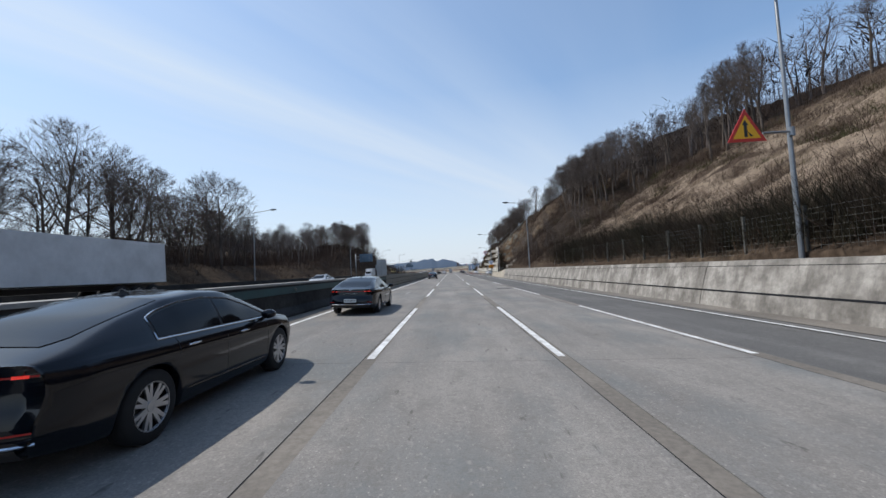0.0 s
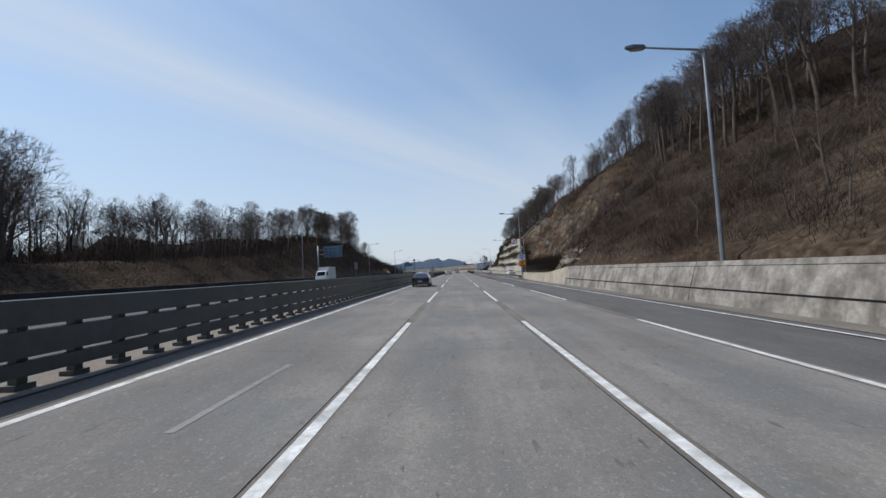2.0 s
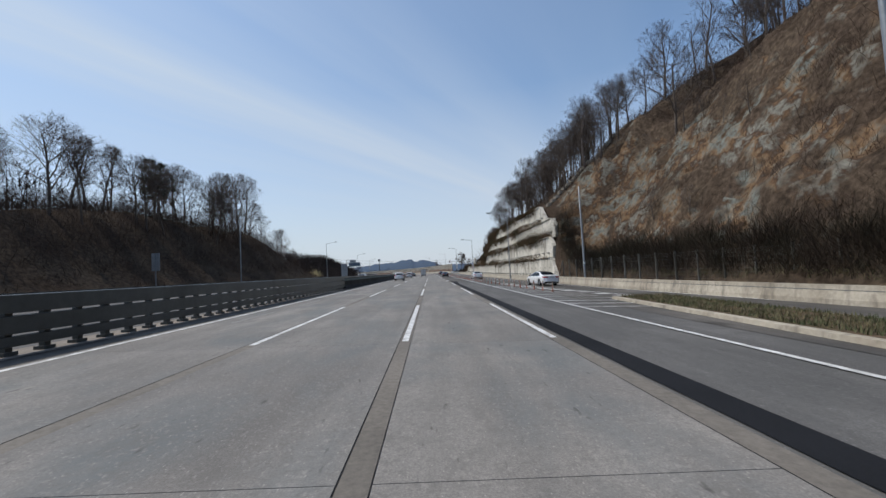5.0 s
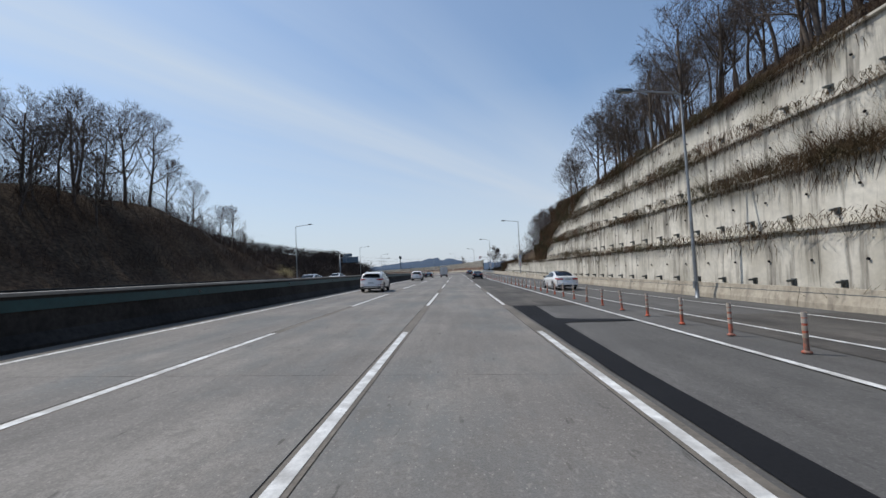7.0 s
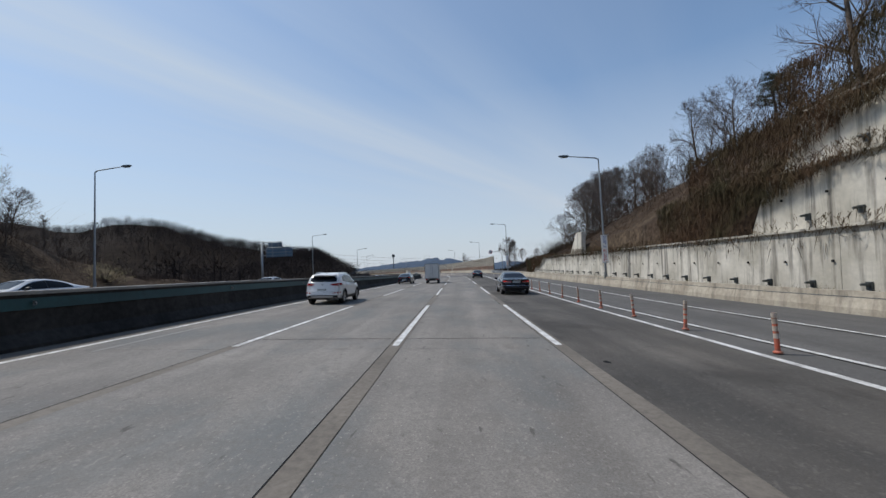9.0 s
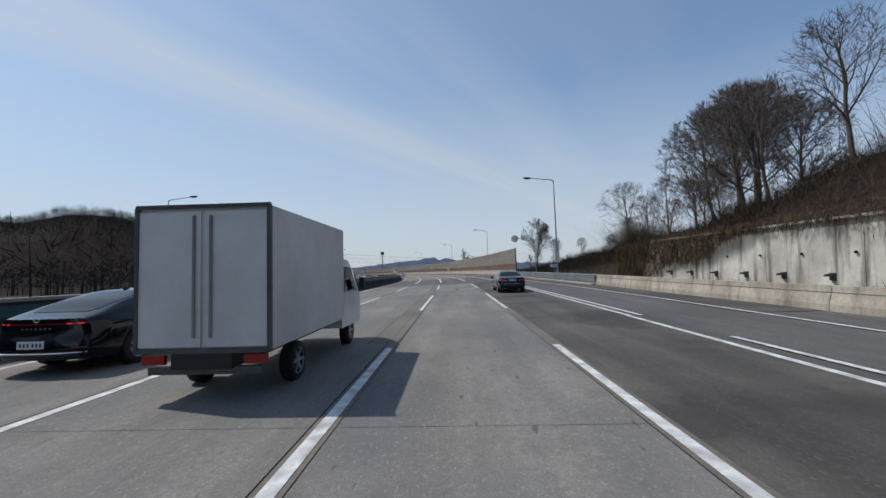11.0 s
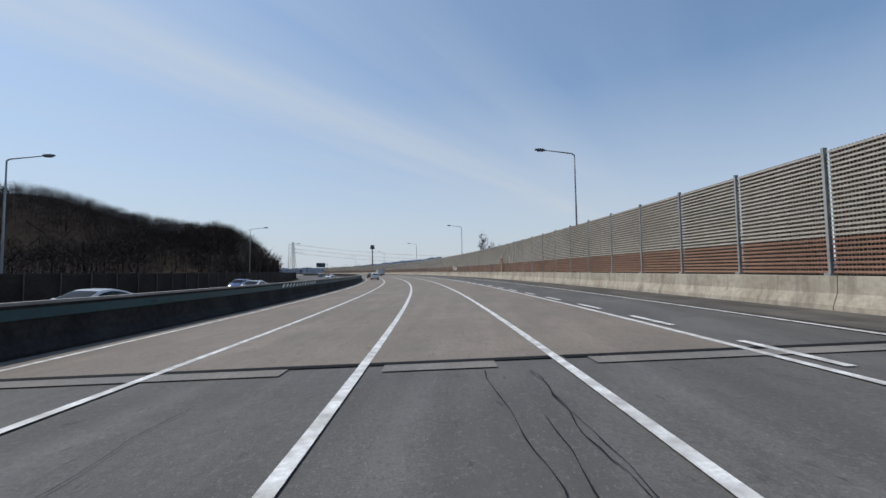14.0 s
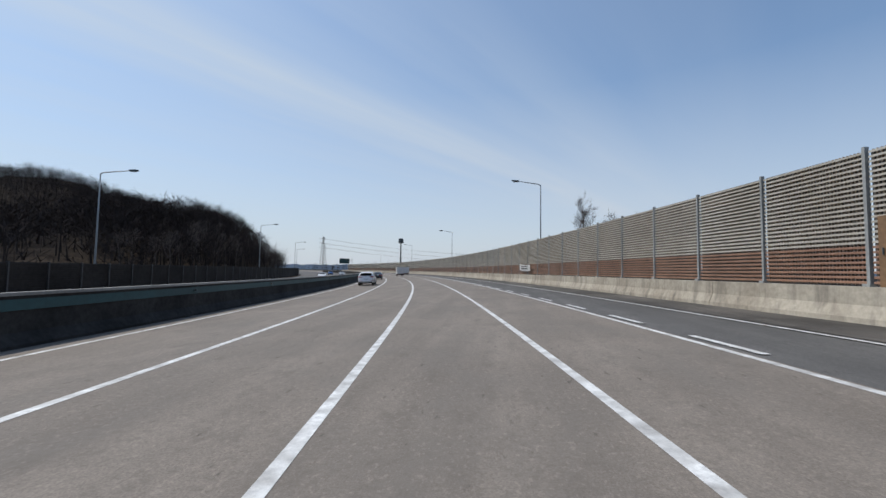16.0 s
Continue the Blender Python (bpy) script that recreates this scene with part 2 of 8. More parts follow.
def ground_mat():
    """Dry leaf litter and grass; bare rock where it is steep near the cutting."""
    m = mat("dry_ground", (0.052, 0.037, 0.027), 0.95, grain=2.6, large=0.16, vary=0.6, tint=(0.078, 0.058, 0.041), bump=1.0, spec=0.04)
    n, l = m.node_tree.nodes, m.node_tree.links
    b = n["Principled BSDF"]
    base = b.inputs["Base Color"].links[0].from_socket
    col = n.new("ShaderNodeVertexColor")
    col.layer_name = "cover"
    sep = n.new("ShaderNodeSeparateColor")
    l.new(col.outputs["Color"], sep.inputs[0])
    geo = n.new("ShaderNodeNewGeometry")
    nz = n.new("ShaderNodeTexNoise")
    nz.inputs["Scale"].default_value, nz.inputs["Detail"].default_value, nz.inputs["Roughness"].default_value = 0.26, 13, 0.66
    l.new(geo.outputs["Position"], nz.inputs["Vector"])
    rock = n.new("ShaderNodeValToRGB")
    e = rock.color_ramp.elements
    e[0].position, e[0].color = 0.28, (0.03, 0.024, 0.018, 1)
    e[1].position, e[1].color = 0.74, (0.17, 0.11, 0.065, 1)
    for pos, c in ((0.36, (0.07, 0.043, 0.026, 1)), (0.41, (0.13, 0.14, 0.125, 1)), (0.46, (0.15, 0.125, 0.095, 1)), (0.5, (0.14, 0.088, 0.05, 1)), (0.54, (0.06, 0.038, 0.026, 1)), (0.6, (0.17, 0.165, 0.14, 1)), (0.65, (0.085, 0.052, 0.031, 1))):
        x = e.new(pos)
        x.color = c
    l.new(nz.outputs["Fac"], rock.inputs["Fac"])
    # rock shows where its share beats a ragged threshold
    n4 = n.new("ShaderNodeTexNoise")
    n4.inputs["Scale"].default_value, n4.inputs["Detail"].default_value = 0.34, 11
    l.new(geo.outputs["Position"], n4.inputs["Vector"])
    add = n.new("ShaderNodeMath")
    add.operation = "ADD"
    l.new(n4.outputs["Fac"], add.inputs[0])
    l.new(sep.outputs["Red"], add.inputs[1])
    thr = n.new("ShaderNodeMapRange")
    thr.inputs["From Min"].default_value, thr.inputs["From Max"].default_value = 1.0, 1.1
    l.new(add.outputs[0], thr.inputs["Value"])
    mx = n.new("ShaderNodeMix")
    mx.data_type = "RGBA"
    l.new(thr.outputs["Result"], mx.inputs["Factor"])
    l.new(base, mx.inputs["A"])
    l.new(rock.outputs["Color"], mx.inputs["B"])
    # Green: pale mown grass; Blue: near-black tone that also carries hill and scrub shade
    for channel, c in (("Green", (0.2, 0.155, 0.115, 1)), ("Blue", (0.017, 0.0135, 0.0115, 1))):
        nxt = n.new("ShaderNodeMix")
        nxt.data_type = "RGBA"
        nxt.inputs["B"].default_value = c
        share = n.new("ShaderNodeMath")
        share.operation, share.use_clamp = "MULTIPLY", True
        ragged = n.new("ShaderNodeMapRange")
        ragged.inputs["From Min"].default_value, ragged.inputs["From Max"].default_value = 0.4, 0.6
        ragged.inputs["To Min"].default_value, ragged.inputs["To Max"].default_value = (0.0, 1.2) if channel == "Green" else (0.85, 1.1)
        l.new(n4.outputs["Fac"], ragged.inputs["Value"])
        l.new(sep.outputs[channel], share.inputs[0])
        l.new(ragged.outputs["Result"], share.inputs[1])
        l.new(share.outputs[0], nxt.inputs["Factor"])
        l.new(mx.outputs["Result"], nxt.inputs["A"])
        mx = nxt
    hs = n.new("ShaderNodeHueSaturation")
    l.new(mx.outputs["Result"], hs.inputs["Color"])
    g = n.new("ShaderNodeMapRange")
    g.inputs["From Min"].default_value, g.inputs["From Max"].default_value = 0.3, 0.7
    g.inputs["To Min"].default_value, g.inputs["To Max"].default_value = 0.7, 1.3
    fine = n.new("ShaderNodeTexNoise")
    fine.inputs["Scale"].default_value, fine.inputs["Detail"].default_value = 3.0, 10
    l.new(geo.outputs["Position"], fine.inputs["Vector"])
    l.new(fine.outputs["Fac"], g.inputs["Value"])
    l.new(g.outputs["Result"], hs.inputs["Value"])
    l.new(hs.outputs["Color"], b.inputs["Base Color"])
    return m


M["ground"] = ground_mat()


def plain(name, color, rough=0.5, metal=0.0, emit=0.0):
    m = bpy.data.materials.new(name)
    m.use_nodes = True
    b = m.node_tree.nodes["Principled BSDF"]
    b.inputs["Base Color"].default_value = (*color, 1)
    b.inputs["Roughness"].default_value, b.inputs["Metallic"].default_value = rough, metal
    if emit:
        b.inputs["Emission Color"].default_value, b.inputs["Emission Strength"].default_value = (*color, 1), emit
    return m


# ---- building helpers ----


def mesh(name, verts, faces, material, smooth=False):
    me = bpy.data.meshes.new(name)
    me.from_pydata([tuple(v) for v in verts], [], faces)
    for m in material if isinstance(material, list) else [material]:
        me.materials.append(m)
    if smooth:
        me.polygons.foreach_set("use_smooth", [True] * len(me.polygons))
    me.update()
    return me


def structure(name, me, label, category):
    return tagged(new(name, me), label, category, kind="structure")


def sweep(profile, s0, s1, step=3.0, closed=False, shift=None):
    """Verts and faces of a profile of (u, h) carried along the road; shift(s) adds to u and h."""
    count = max(2, int(math.ceil((s1 - s0) / step)) + 1)
    ss = np.linspace(s0, s1, count)
    pu, ph = np.array(profile, float).T
    k = len(profile)
    du = np.array([shift(s) if shift else (0.0, 0.0) for s in ss])
    v = road_xyz(ss[:, None], pu[None] + du[:, :1], ph[None] + du[:, 1:]).reshape(-1, 3)
    f = []
    for i in range(count - 1):
        for j in range(k if closed else k - 1):
            a, b = i * k + j, i * k + (j + 1) % k
            f.append((a, b, b + k, a + k))
    if closed:
        f.append(tuple(range(k - 1, -1, -1)))
        f.append(tuple(range((count - 1) * k, count * k)))
    return v, f


def strip(name, s0, s1, u0, u1, h, material, label, category, step=2.0):
    k = max(2, int((u1 - u0) / 1.5) + 1)
    v, f = sweep([(u, h) for u in np.linspace(u1, u0, k)], s0, s1, step)
    f = [tuple(reversed(q)) for q in f]
    return structure(name, mesh(name, v, f, material), label, category)


# ---- terrain ----
def smooth(x, a, b):
    k = np.clip((x - a) / (b - a), 0, 1)
    return k * k * (3 - 2 * k)


def fnoise(x, y, seed=0):
    """Cheap smooth noise of arrays, about -1 to 1."""
    r = np.random.RandomState(seed)
    out = np.zeros(np.broadcast(x, y).shape)
    for k in range(9):
        a, w, p = r.uniform(0, 6.28), 2 ** (k * 0.55), r.uniform(0, 6.28)
        out = out + np.sin((x * math.cos(a) + y * math.sin(a)) * w + p + 1.3 * np.sin((y * math.cos(a) - x * math.sin(a)) * w * 0.7 + p)) / w ** 0.8
    return out / 2.2


def right_foot(s):
    """Where the cut slope beside the road begins."""
    return np.interp(s, [-60, 84, 100, 112, 150, 155, 156.6, 158, 210, 224, 270, 300], [9.9, 9.9, 12.5, 17.6, 17.4, 16.7, 17.3, 18.4, 18.5, 17.3, 17.3, 16])


def terrain_h(s, u):
    s, u = np.broadcast_arrays(np.asarray(s, float), np.asarray(u, float))
    h = np.full(s.shape, -0.25)
    # right: cutting and hill
    d = u - right_foot(s)
    first = np.interp(s, [-60, 84, 100, 112, 150, 154, 156, 159, 164, 204, 212, 219, 228, 240, 256, 270, 300], [1.75, 1.75, 1.5, 1.0, 1.0, 3.0, 6.6, 8.8, 10.6, 10.6, 8.4, 6.2, 5.0, 4.4, 3.4, 2.4, 0.0])
    steep = np.interp(s, [-60, 70, 100, 125, 150, 170, 240, 275, 300, 330], [0.62, 0.64, 1.0, 1.6, 1.35, 0.75, 0.62, 0.36, 0.2, 0.17])
    brk = np.interp(s, [-60, 80, 110, 160, 200, 250, 300], [26, 26, 13, 13, 16, 20, 30])
    upper = np.interp(s, [-60, 80, 110, 165, 240, 275, 300, 330], [0.42, 0.45, 0.75, 0.62, 0.42, 0.25, 0.08, 0.02])
    rise = first + steep * np.clip(d, 0, None) - (steep - upper) * np.clip(d - brk, 0, None)
    top = np.interp(s, [-100, 0, 60, 110, 160, 215, 255, 285, 320, 360], [40, 38, 34, 36, 34, 27, 20, 10, 4, 1])
    rise = top - np.where(rise < top, top - rise, 0) * 1.0
    rise = np.minimum(rise, top)
    rough = fnoise(s * 0.25, u * 0.25, 3) * np.clip(d, 0, 6) / 6 * 0.5
    cliff = smooth(s, 92, 112) * (1 - smooth(s, 156, 166)) * smooth(d, 0.3, 2.5) * (1 - smooth(d, 12, 22))
    strata = (rise + 1.6 * fnoise(s * 0.22, u * 0.3, 5)) / 2.3
    rough = rough + cliff * (0.75 * fnoise(s * 0.6, u * 0.8, 5) + 0.4 * fnoise(s * 1.5, u * 2.1, 8) - 1.5 * (np.abs(strata - np.floor(strata) - 0.3) - 0.35))
    rough = rough + (1 - cliff) * (0.22 * fnoise(s * 0.9, u * 0.9, 6) + 0.12 * fnoise(s * 2.3, u * 2.3, 9)) * smooth(d, 0.2, 1.5) * (1 - smooth(d, 36, 50))
    fade = 1 - smooth(s, 314, 350)
    h = np.where(d > 0, h * (1 - fade) + (rise + rough) * fade + (1 - fade) * -0.6, h)
    # left: bank and knoll
    e = -u - 33.0
    crest = np.interp(s, [-60, 40, 80, 120, 145, 175, 215, 235, 250, 300], [3.2, 3.0, 3.2, 5.0, 9.0, 13.0, 13.0, 7.5, 2.2, 0.6])
    bank = crest * smooth(e, 0, np.interp(s, [0, 120, 180, 260], [5, 9, 19, 14])) + fnoise(s * 0.3, u * 0.3, 11) * np.clip(e, 0, 4) / 4 * 0.35
    h = np.where(e > 0, bank, h)
    return h


RIDGE = [(447, -46, 2), (477, -57, 13), (515, -50, 17), (567, -54, 18), (600, -92, 25), (640, -130, 36), (675, -165, 51), (765, -176, 66), (863, -238, 64), (980, -330, 84), (1100, -420, 70)]


def far_hill(x, y):
    """The wooded hill beyond the opposite carriageway, in world places."""
    out = np.zeros(np.broadcast(x, y).shape)
    pts = np.array([(*road_xyz(s, u)[:2], h) for s, u, h in RIDGE])
    for a, b in zip(pts[:-1], pts[1:]):
        for k in np.linspace(0, 1, 5):
            p = a + (b - a) * k
            d = np.hypot(x - p[0], y - p[1])
            out = np.maximum(out, p[2] * np.exp(-(d / (26 + p[2] * 1.25)) ** 2))
    return out * (1 + 0.12 * fnoise(x * 0.02, y * 0.02, 21))


def build_ground():
    ss = np.concatenate([np.arange(-120, -12, 4.0), np.arange(-12, 170, 0.6), np.arange(170, 275, 1.2), np.arange(275, 340, 2.5), np.arange(340, 700, 10), np.arange(700, 1300, 30)])
    uu = np.concatenate([-np.geomspace(420, 62, 24), np.arange(-60, -31, 2.0), [-30, -20, 0, 9.0, 9.9], np.arange(10.4, 40, 0.6), np.arange(40.4, 70, 1.6), np.geomspace(72, 420, 18)])
    S, U = np.meshgrid(ss, uu, indexing="ij")
    Hh = terrain_h(S, U)
    P3 = road_xyz(S, U, Hh)
    hill = far_hill(P3[..., 0], P3[..., 1]) * smooth(-U, 31, 60)
    P3[..., 2] += hill
    edge = smooth(np.abs(U), 330, 420) + smooth(S, 1150, 1300)
    P3[..., 2] = P3[..., 2] * (1 - np.clip(edge, 0, 1)) - 3.0 * np.clip(edge, 0, 1)
    v, n_u = P3.reshape(-1, 3), len(uu)
    f = [(i * n_u + j, i * n_u + j + 1, (i + 1) * n_u + j + 1, (i + 1) * n_u + j) for i in range(len(ss) - 1) for j in range(n_u - 1)]
    f = [tuple(reversed(q)) for q in f]
    # skirt out to the horizon
    base = len(v)
    rim = [(math.cos(a) * r - 100, math.sin(a) * r + 500, -3.2) for r in (330, 4800) for a in np.linspace(0, 2 * math.pi, 48, endpoint=False)]
    v = np.concatenate([v, np.array(rim)])
    f += [(base + 48 + k, base + 48 + (k + 1) % 48, base + (k + 1) % 48, base + k) for k in range(48)]
    f = [q for q in f]
    me = mesh("ground", v, f, M["ground"], smooth=True)
    d = U - right_foot(S)
    rockshare = np.clip(smooth(S, 88, 108) * (1 - smooth(S, 160, 170)) * smooth(d, -0.5, 1) * (1 - smooth(d, 9, 17)) * (0.54 + 0.12 * smooth(S, 134, 150)), 0, 1)
    rockshare = np.maximum(rockshare, 0.62 * smooth(S, 84, 90) * (1 - smooth(S, 102, 110)) * smooth(d, -0.5, 0.5) * (1 - smooth(d, 4, 6)))
    pale = (1 - smooth(S, 44, 66)) * smooth(d, 2.5, 6) * (1 - smooth(d, 18, 23)) * 0.9
    # dark litter and shrubs, plus shade of woods, hill and mound put into colour
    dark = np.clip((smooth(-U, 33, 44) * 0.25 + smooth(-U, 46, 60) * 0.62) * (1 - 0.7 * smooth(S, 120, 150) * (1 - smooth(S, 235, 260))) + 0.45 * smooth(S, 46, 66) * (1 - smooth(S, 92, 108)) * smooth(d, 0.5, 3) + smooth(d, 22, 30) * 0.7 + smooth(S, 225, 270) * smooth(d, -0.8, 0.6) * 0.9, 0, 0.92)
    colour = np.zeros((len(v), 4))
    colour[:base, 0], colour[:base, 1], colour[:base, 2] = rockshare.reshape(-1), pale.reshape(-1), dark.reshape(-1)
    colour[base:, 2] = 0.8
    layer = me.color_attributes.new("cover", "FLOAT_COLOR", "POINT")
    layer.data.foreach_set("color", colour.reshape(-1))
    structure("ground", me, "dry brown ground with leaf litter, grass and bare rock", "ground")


build_ground()


def ground_z(s, u):
    p = road_xyz(s, u, terrain_h(s, u))
    return float(p[2] + (far_hill(p[0], p[1]) * smooth(-np.asarray(u, float), 31, 60)))


# ---- mountains ----
def build_mountains():
    # distance haze is painted: a blue base colour and a faint glow
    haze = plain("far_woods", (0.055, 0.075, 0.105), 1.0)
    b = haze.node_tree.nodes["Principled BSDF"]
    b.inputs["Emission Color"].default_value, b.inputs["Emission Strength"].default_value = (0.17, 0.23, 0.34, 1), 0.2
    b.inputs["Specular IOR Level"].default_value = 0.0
    az = np.radians(np.linspace(-40, 55, 240))
    deg = np.degrees(az)
    high = 40 + 52 * np.exp(-((deg - 6.8) / 2.6) ** 2) + 78 * np.exp(-((deg - 3.2) / 1.9) ** 2) + 62 * np.exp(-((deg - 0.4) / 1.5) ** 2) + 30 * np.exp(-((deg - 11) / 3.5) ** 2) + 22 * np.exp(-((deg + 6) / 5) ** 2)
    high = high * 0.85 * (1 + 0.05 * fnoise(deg * 2.2, deg * 0, 31)) + 6 * fnoise(deg * 3.0, deg * 0, 32)
    v, f = [], []
    for a, h in zip(az, high):
        for r, k in ((3000, -20), (3150, h * 0.55), (3300, h), (3600, h * 0.8), (4200, -20)):
            v.append((-math.sin(a) * r, math.cos(a) * r, k))
    for i in range(len(az) - 1):
        for j in range(4):
            f.append((i * 5 + j, i * 5 + j + 1, i * 5 + j + 6, i * 5 + j + 5))
    structure("backdrop_mountains", mesh("backdrop_mountains", v, f, haze, smooth=True), "wooded mountain ridge on the horizon, blue haze put into its colour", "mountain")


build_mountains()

# ---- roads ----
strip("road", -120, 1100, -28.5, 15.3, -0.02, M["asphalt"], "grey worn asphalt of a wide expressway", "road")
strip("ramp_road", 108, 165, 8.6, 17.4, -0.008, M["brown_slab"], "dusty grey-brown paving of a joining ramp", "road")
strip("shoulder_left", -60, 700, -8.6, -7.45, -0.004, M["seal"], "brown dusty strip along the median", "road")
strip("fourth_lane", 169, 290.7, 3.72, 7.0, 0.0, M["brown_slab"], "brownish smooth concrete lane", "road")
strip("deck", 318.7, 1000, -8.3, 7.25, 0.0, M["deck"], "pale tan concrete deck of a viaduct", "road")


def build_patch():
    """Fresh black asphalt beside the lane, widening to its square end, with a branch across the lane."""
    edge = [(s, float(np.interp(s, [106, 157, 163, 169], [4.4, 4.36, 4.62, 4.95]))) for s in np.arange(106, 169.1, 1.05)]
    r = random.Random(7)
    v = [q for s, u in edge for q in (at(s, 3.86 + r.uniform(-0.02, 0.02), -0.002), at(s, u, -0.002))]
    f = [(2 * k, 2 * k + 1, 2 * k + 3, 2 * k + 2) for k in range(len(edge) - 1)]
    n = len(v)
    bar = [(4.55, 162.9, 164.5), (4.9, 163.25, 164.2), (5.4, 163.35, 164.05), (6.3, 163.4, 164.0), (6.9, 163.5, 163.8), (7.0, 163.6, 163.7)]
    v += [q for u, a, b in bar for q in (at(a, u, -0.001), at(b, u, -0.001))]
    f += [(n + 2 * k, n + 2 * k + 2, n + 2 * k + 3, n + 2 * k + 1) for k in range(len(bar) - 1)]
    structure("fresh_patch", mesh("fresh_patch", v, f, M["fresh_asphalt"]), "black fresh asphalt strip with a branch across the lane", "road")


build_patch()


# ---- geometry helpers for things ----
class Geo:
    """Collects verts and faces of one mesh."""

    def __init__(self):
        self.v, self.f, self.m = [], [], []

    def add(self, v, f, slot=0):
        k = len(self.v)
        self.v += [tuple(p) for p in v]
        self.f += [tuple(i + k for i in q) for q in f]
        self.m += [slot] * len(f)

    def box(self, c, size, slot=0, turn=0.0, tip=0.0):
        x, y, z = (k / 2 for k in size)
        m = Matrix.Translation(c) @ Matrix.Rotation(turn, 4, "Z") @ Matrix.Rotation(tip, 4, "X")
        v = [m @ Vector(p) for p in ((-x, -y, -z), (x, -y, -z), (x, y, -z), (-x, y, -z), (-x, -y, z), (x, -y, z), (x, y, z), (-x, y, z))]
        self.add(v, [(0, 3, 2, 1), (4, 5, 6, 7), (0, 1, 5, 4), (1, 2, 6, 5), (2, 3, 7, 6), (3, 0, 4, 7)], slot)

    def tube(self, a, b, ra, rb=None, n=8, caps=True, slot=0):
        rb = ra if rb is None else rb
        a, b = Vector(a), Vector(b)
        d = (b - a).normalized()
        x = d.cross(Vector((0.31, 0.17, 0.93)) if abs(d.z) < 0.9 else Vector((1, 0, 0))).normalized()
        y = d.cross(x)
        v = []
        for p, r in ((a, ra), (b, rb)):
            for k in range(n):
                w = 2 * math.pi * k / n
                v.append(p + (x * math.cos(w) + y * math.sin(w)) * r)
        f = [(k, (k + 1) % n, n + (k + 1) % n, n + k) for k in range(n)]
        if caps:
            f += [tuple(range(n - 1, -1, -1)), tuple(range(n, 2 * n))]
        self.add(v, f, slot)

    def pipe(self, pts, r, n=8, slot=0):
        rs = r if isinstance(r, (list, tuple)) else [r] * len(pts)
        for k in range(len(pts) - 1):
            self.tube(pts[k], pts[k + 1], rs[k], rs[k + 1], n, True, slot)

    def lathe(self, profile, axis="X", n=20, c=(0, 0, 0), slot=0):
        """profile: (along, radius) pairs."""
        v, k = [], len(profile)
        for i in range(n):
            w = 2 * math.pi * i / n
            for a, r in profile:
                p = {"X": (a, r * math.cos(w), r * math.sin(w)), "Z": (r * math.cos(w), r * math.sin(w), a), "Y": (r * math.cos(w), a, r * math.sin(w))}[axis]
                v.append(Vector(p) + Vector(c))
        f = [(i * k + j, i * k + j + 1, (i + 1) % n * k + j + 1, (i + 1) % n * k + j) for i in range(n) for j in range(k - 1)]
        self.add(v, f, slot)

    def mesh(self, name, material, smooth=False):
        me = mesh(name, self.v, self.f, material, smooth)
        if isinstance(material, list):
            me.polygons.foreach_set("material_index", self.m)
        return me


def part(name, geo, material, parent, label="", smooth=False):
    ob = new(name, geo.mesh(name, material, smooth) if isinstance(geo, Geo) else geo)
    ob.parent = parent
    return tagged(ob, label)


def thing(name, label, category, m=None, group="", kind=""):
    ob = tagged(new(name), label, category, group, kind)
    if m is not None:
        ob.matrix_basis = m
    return ob


def setting_part(name, v, f, material, parent, label=""):
    ob = new(name, mesh(name, v, f, material))
    ob.parent = parent
    return tagged(ob, label)


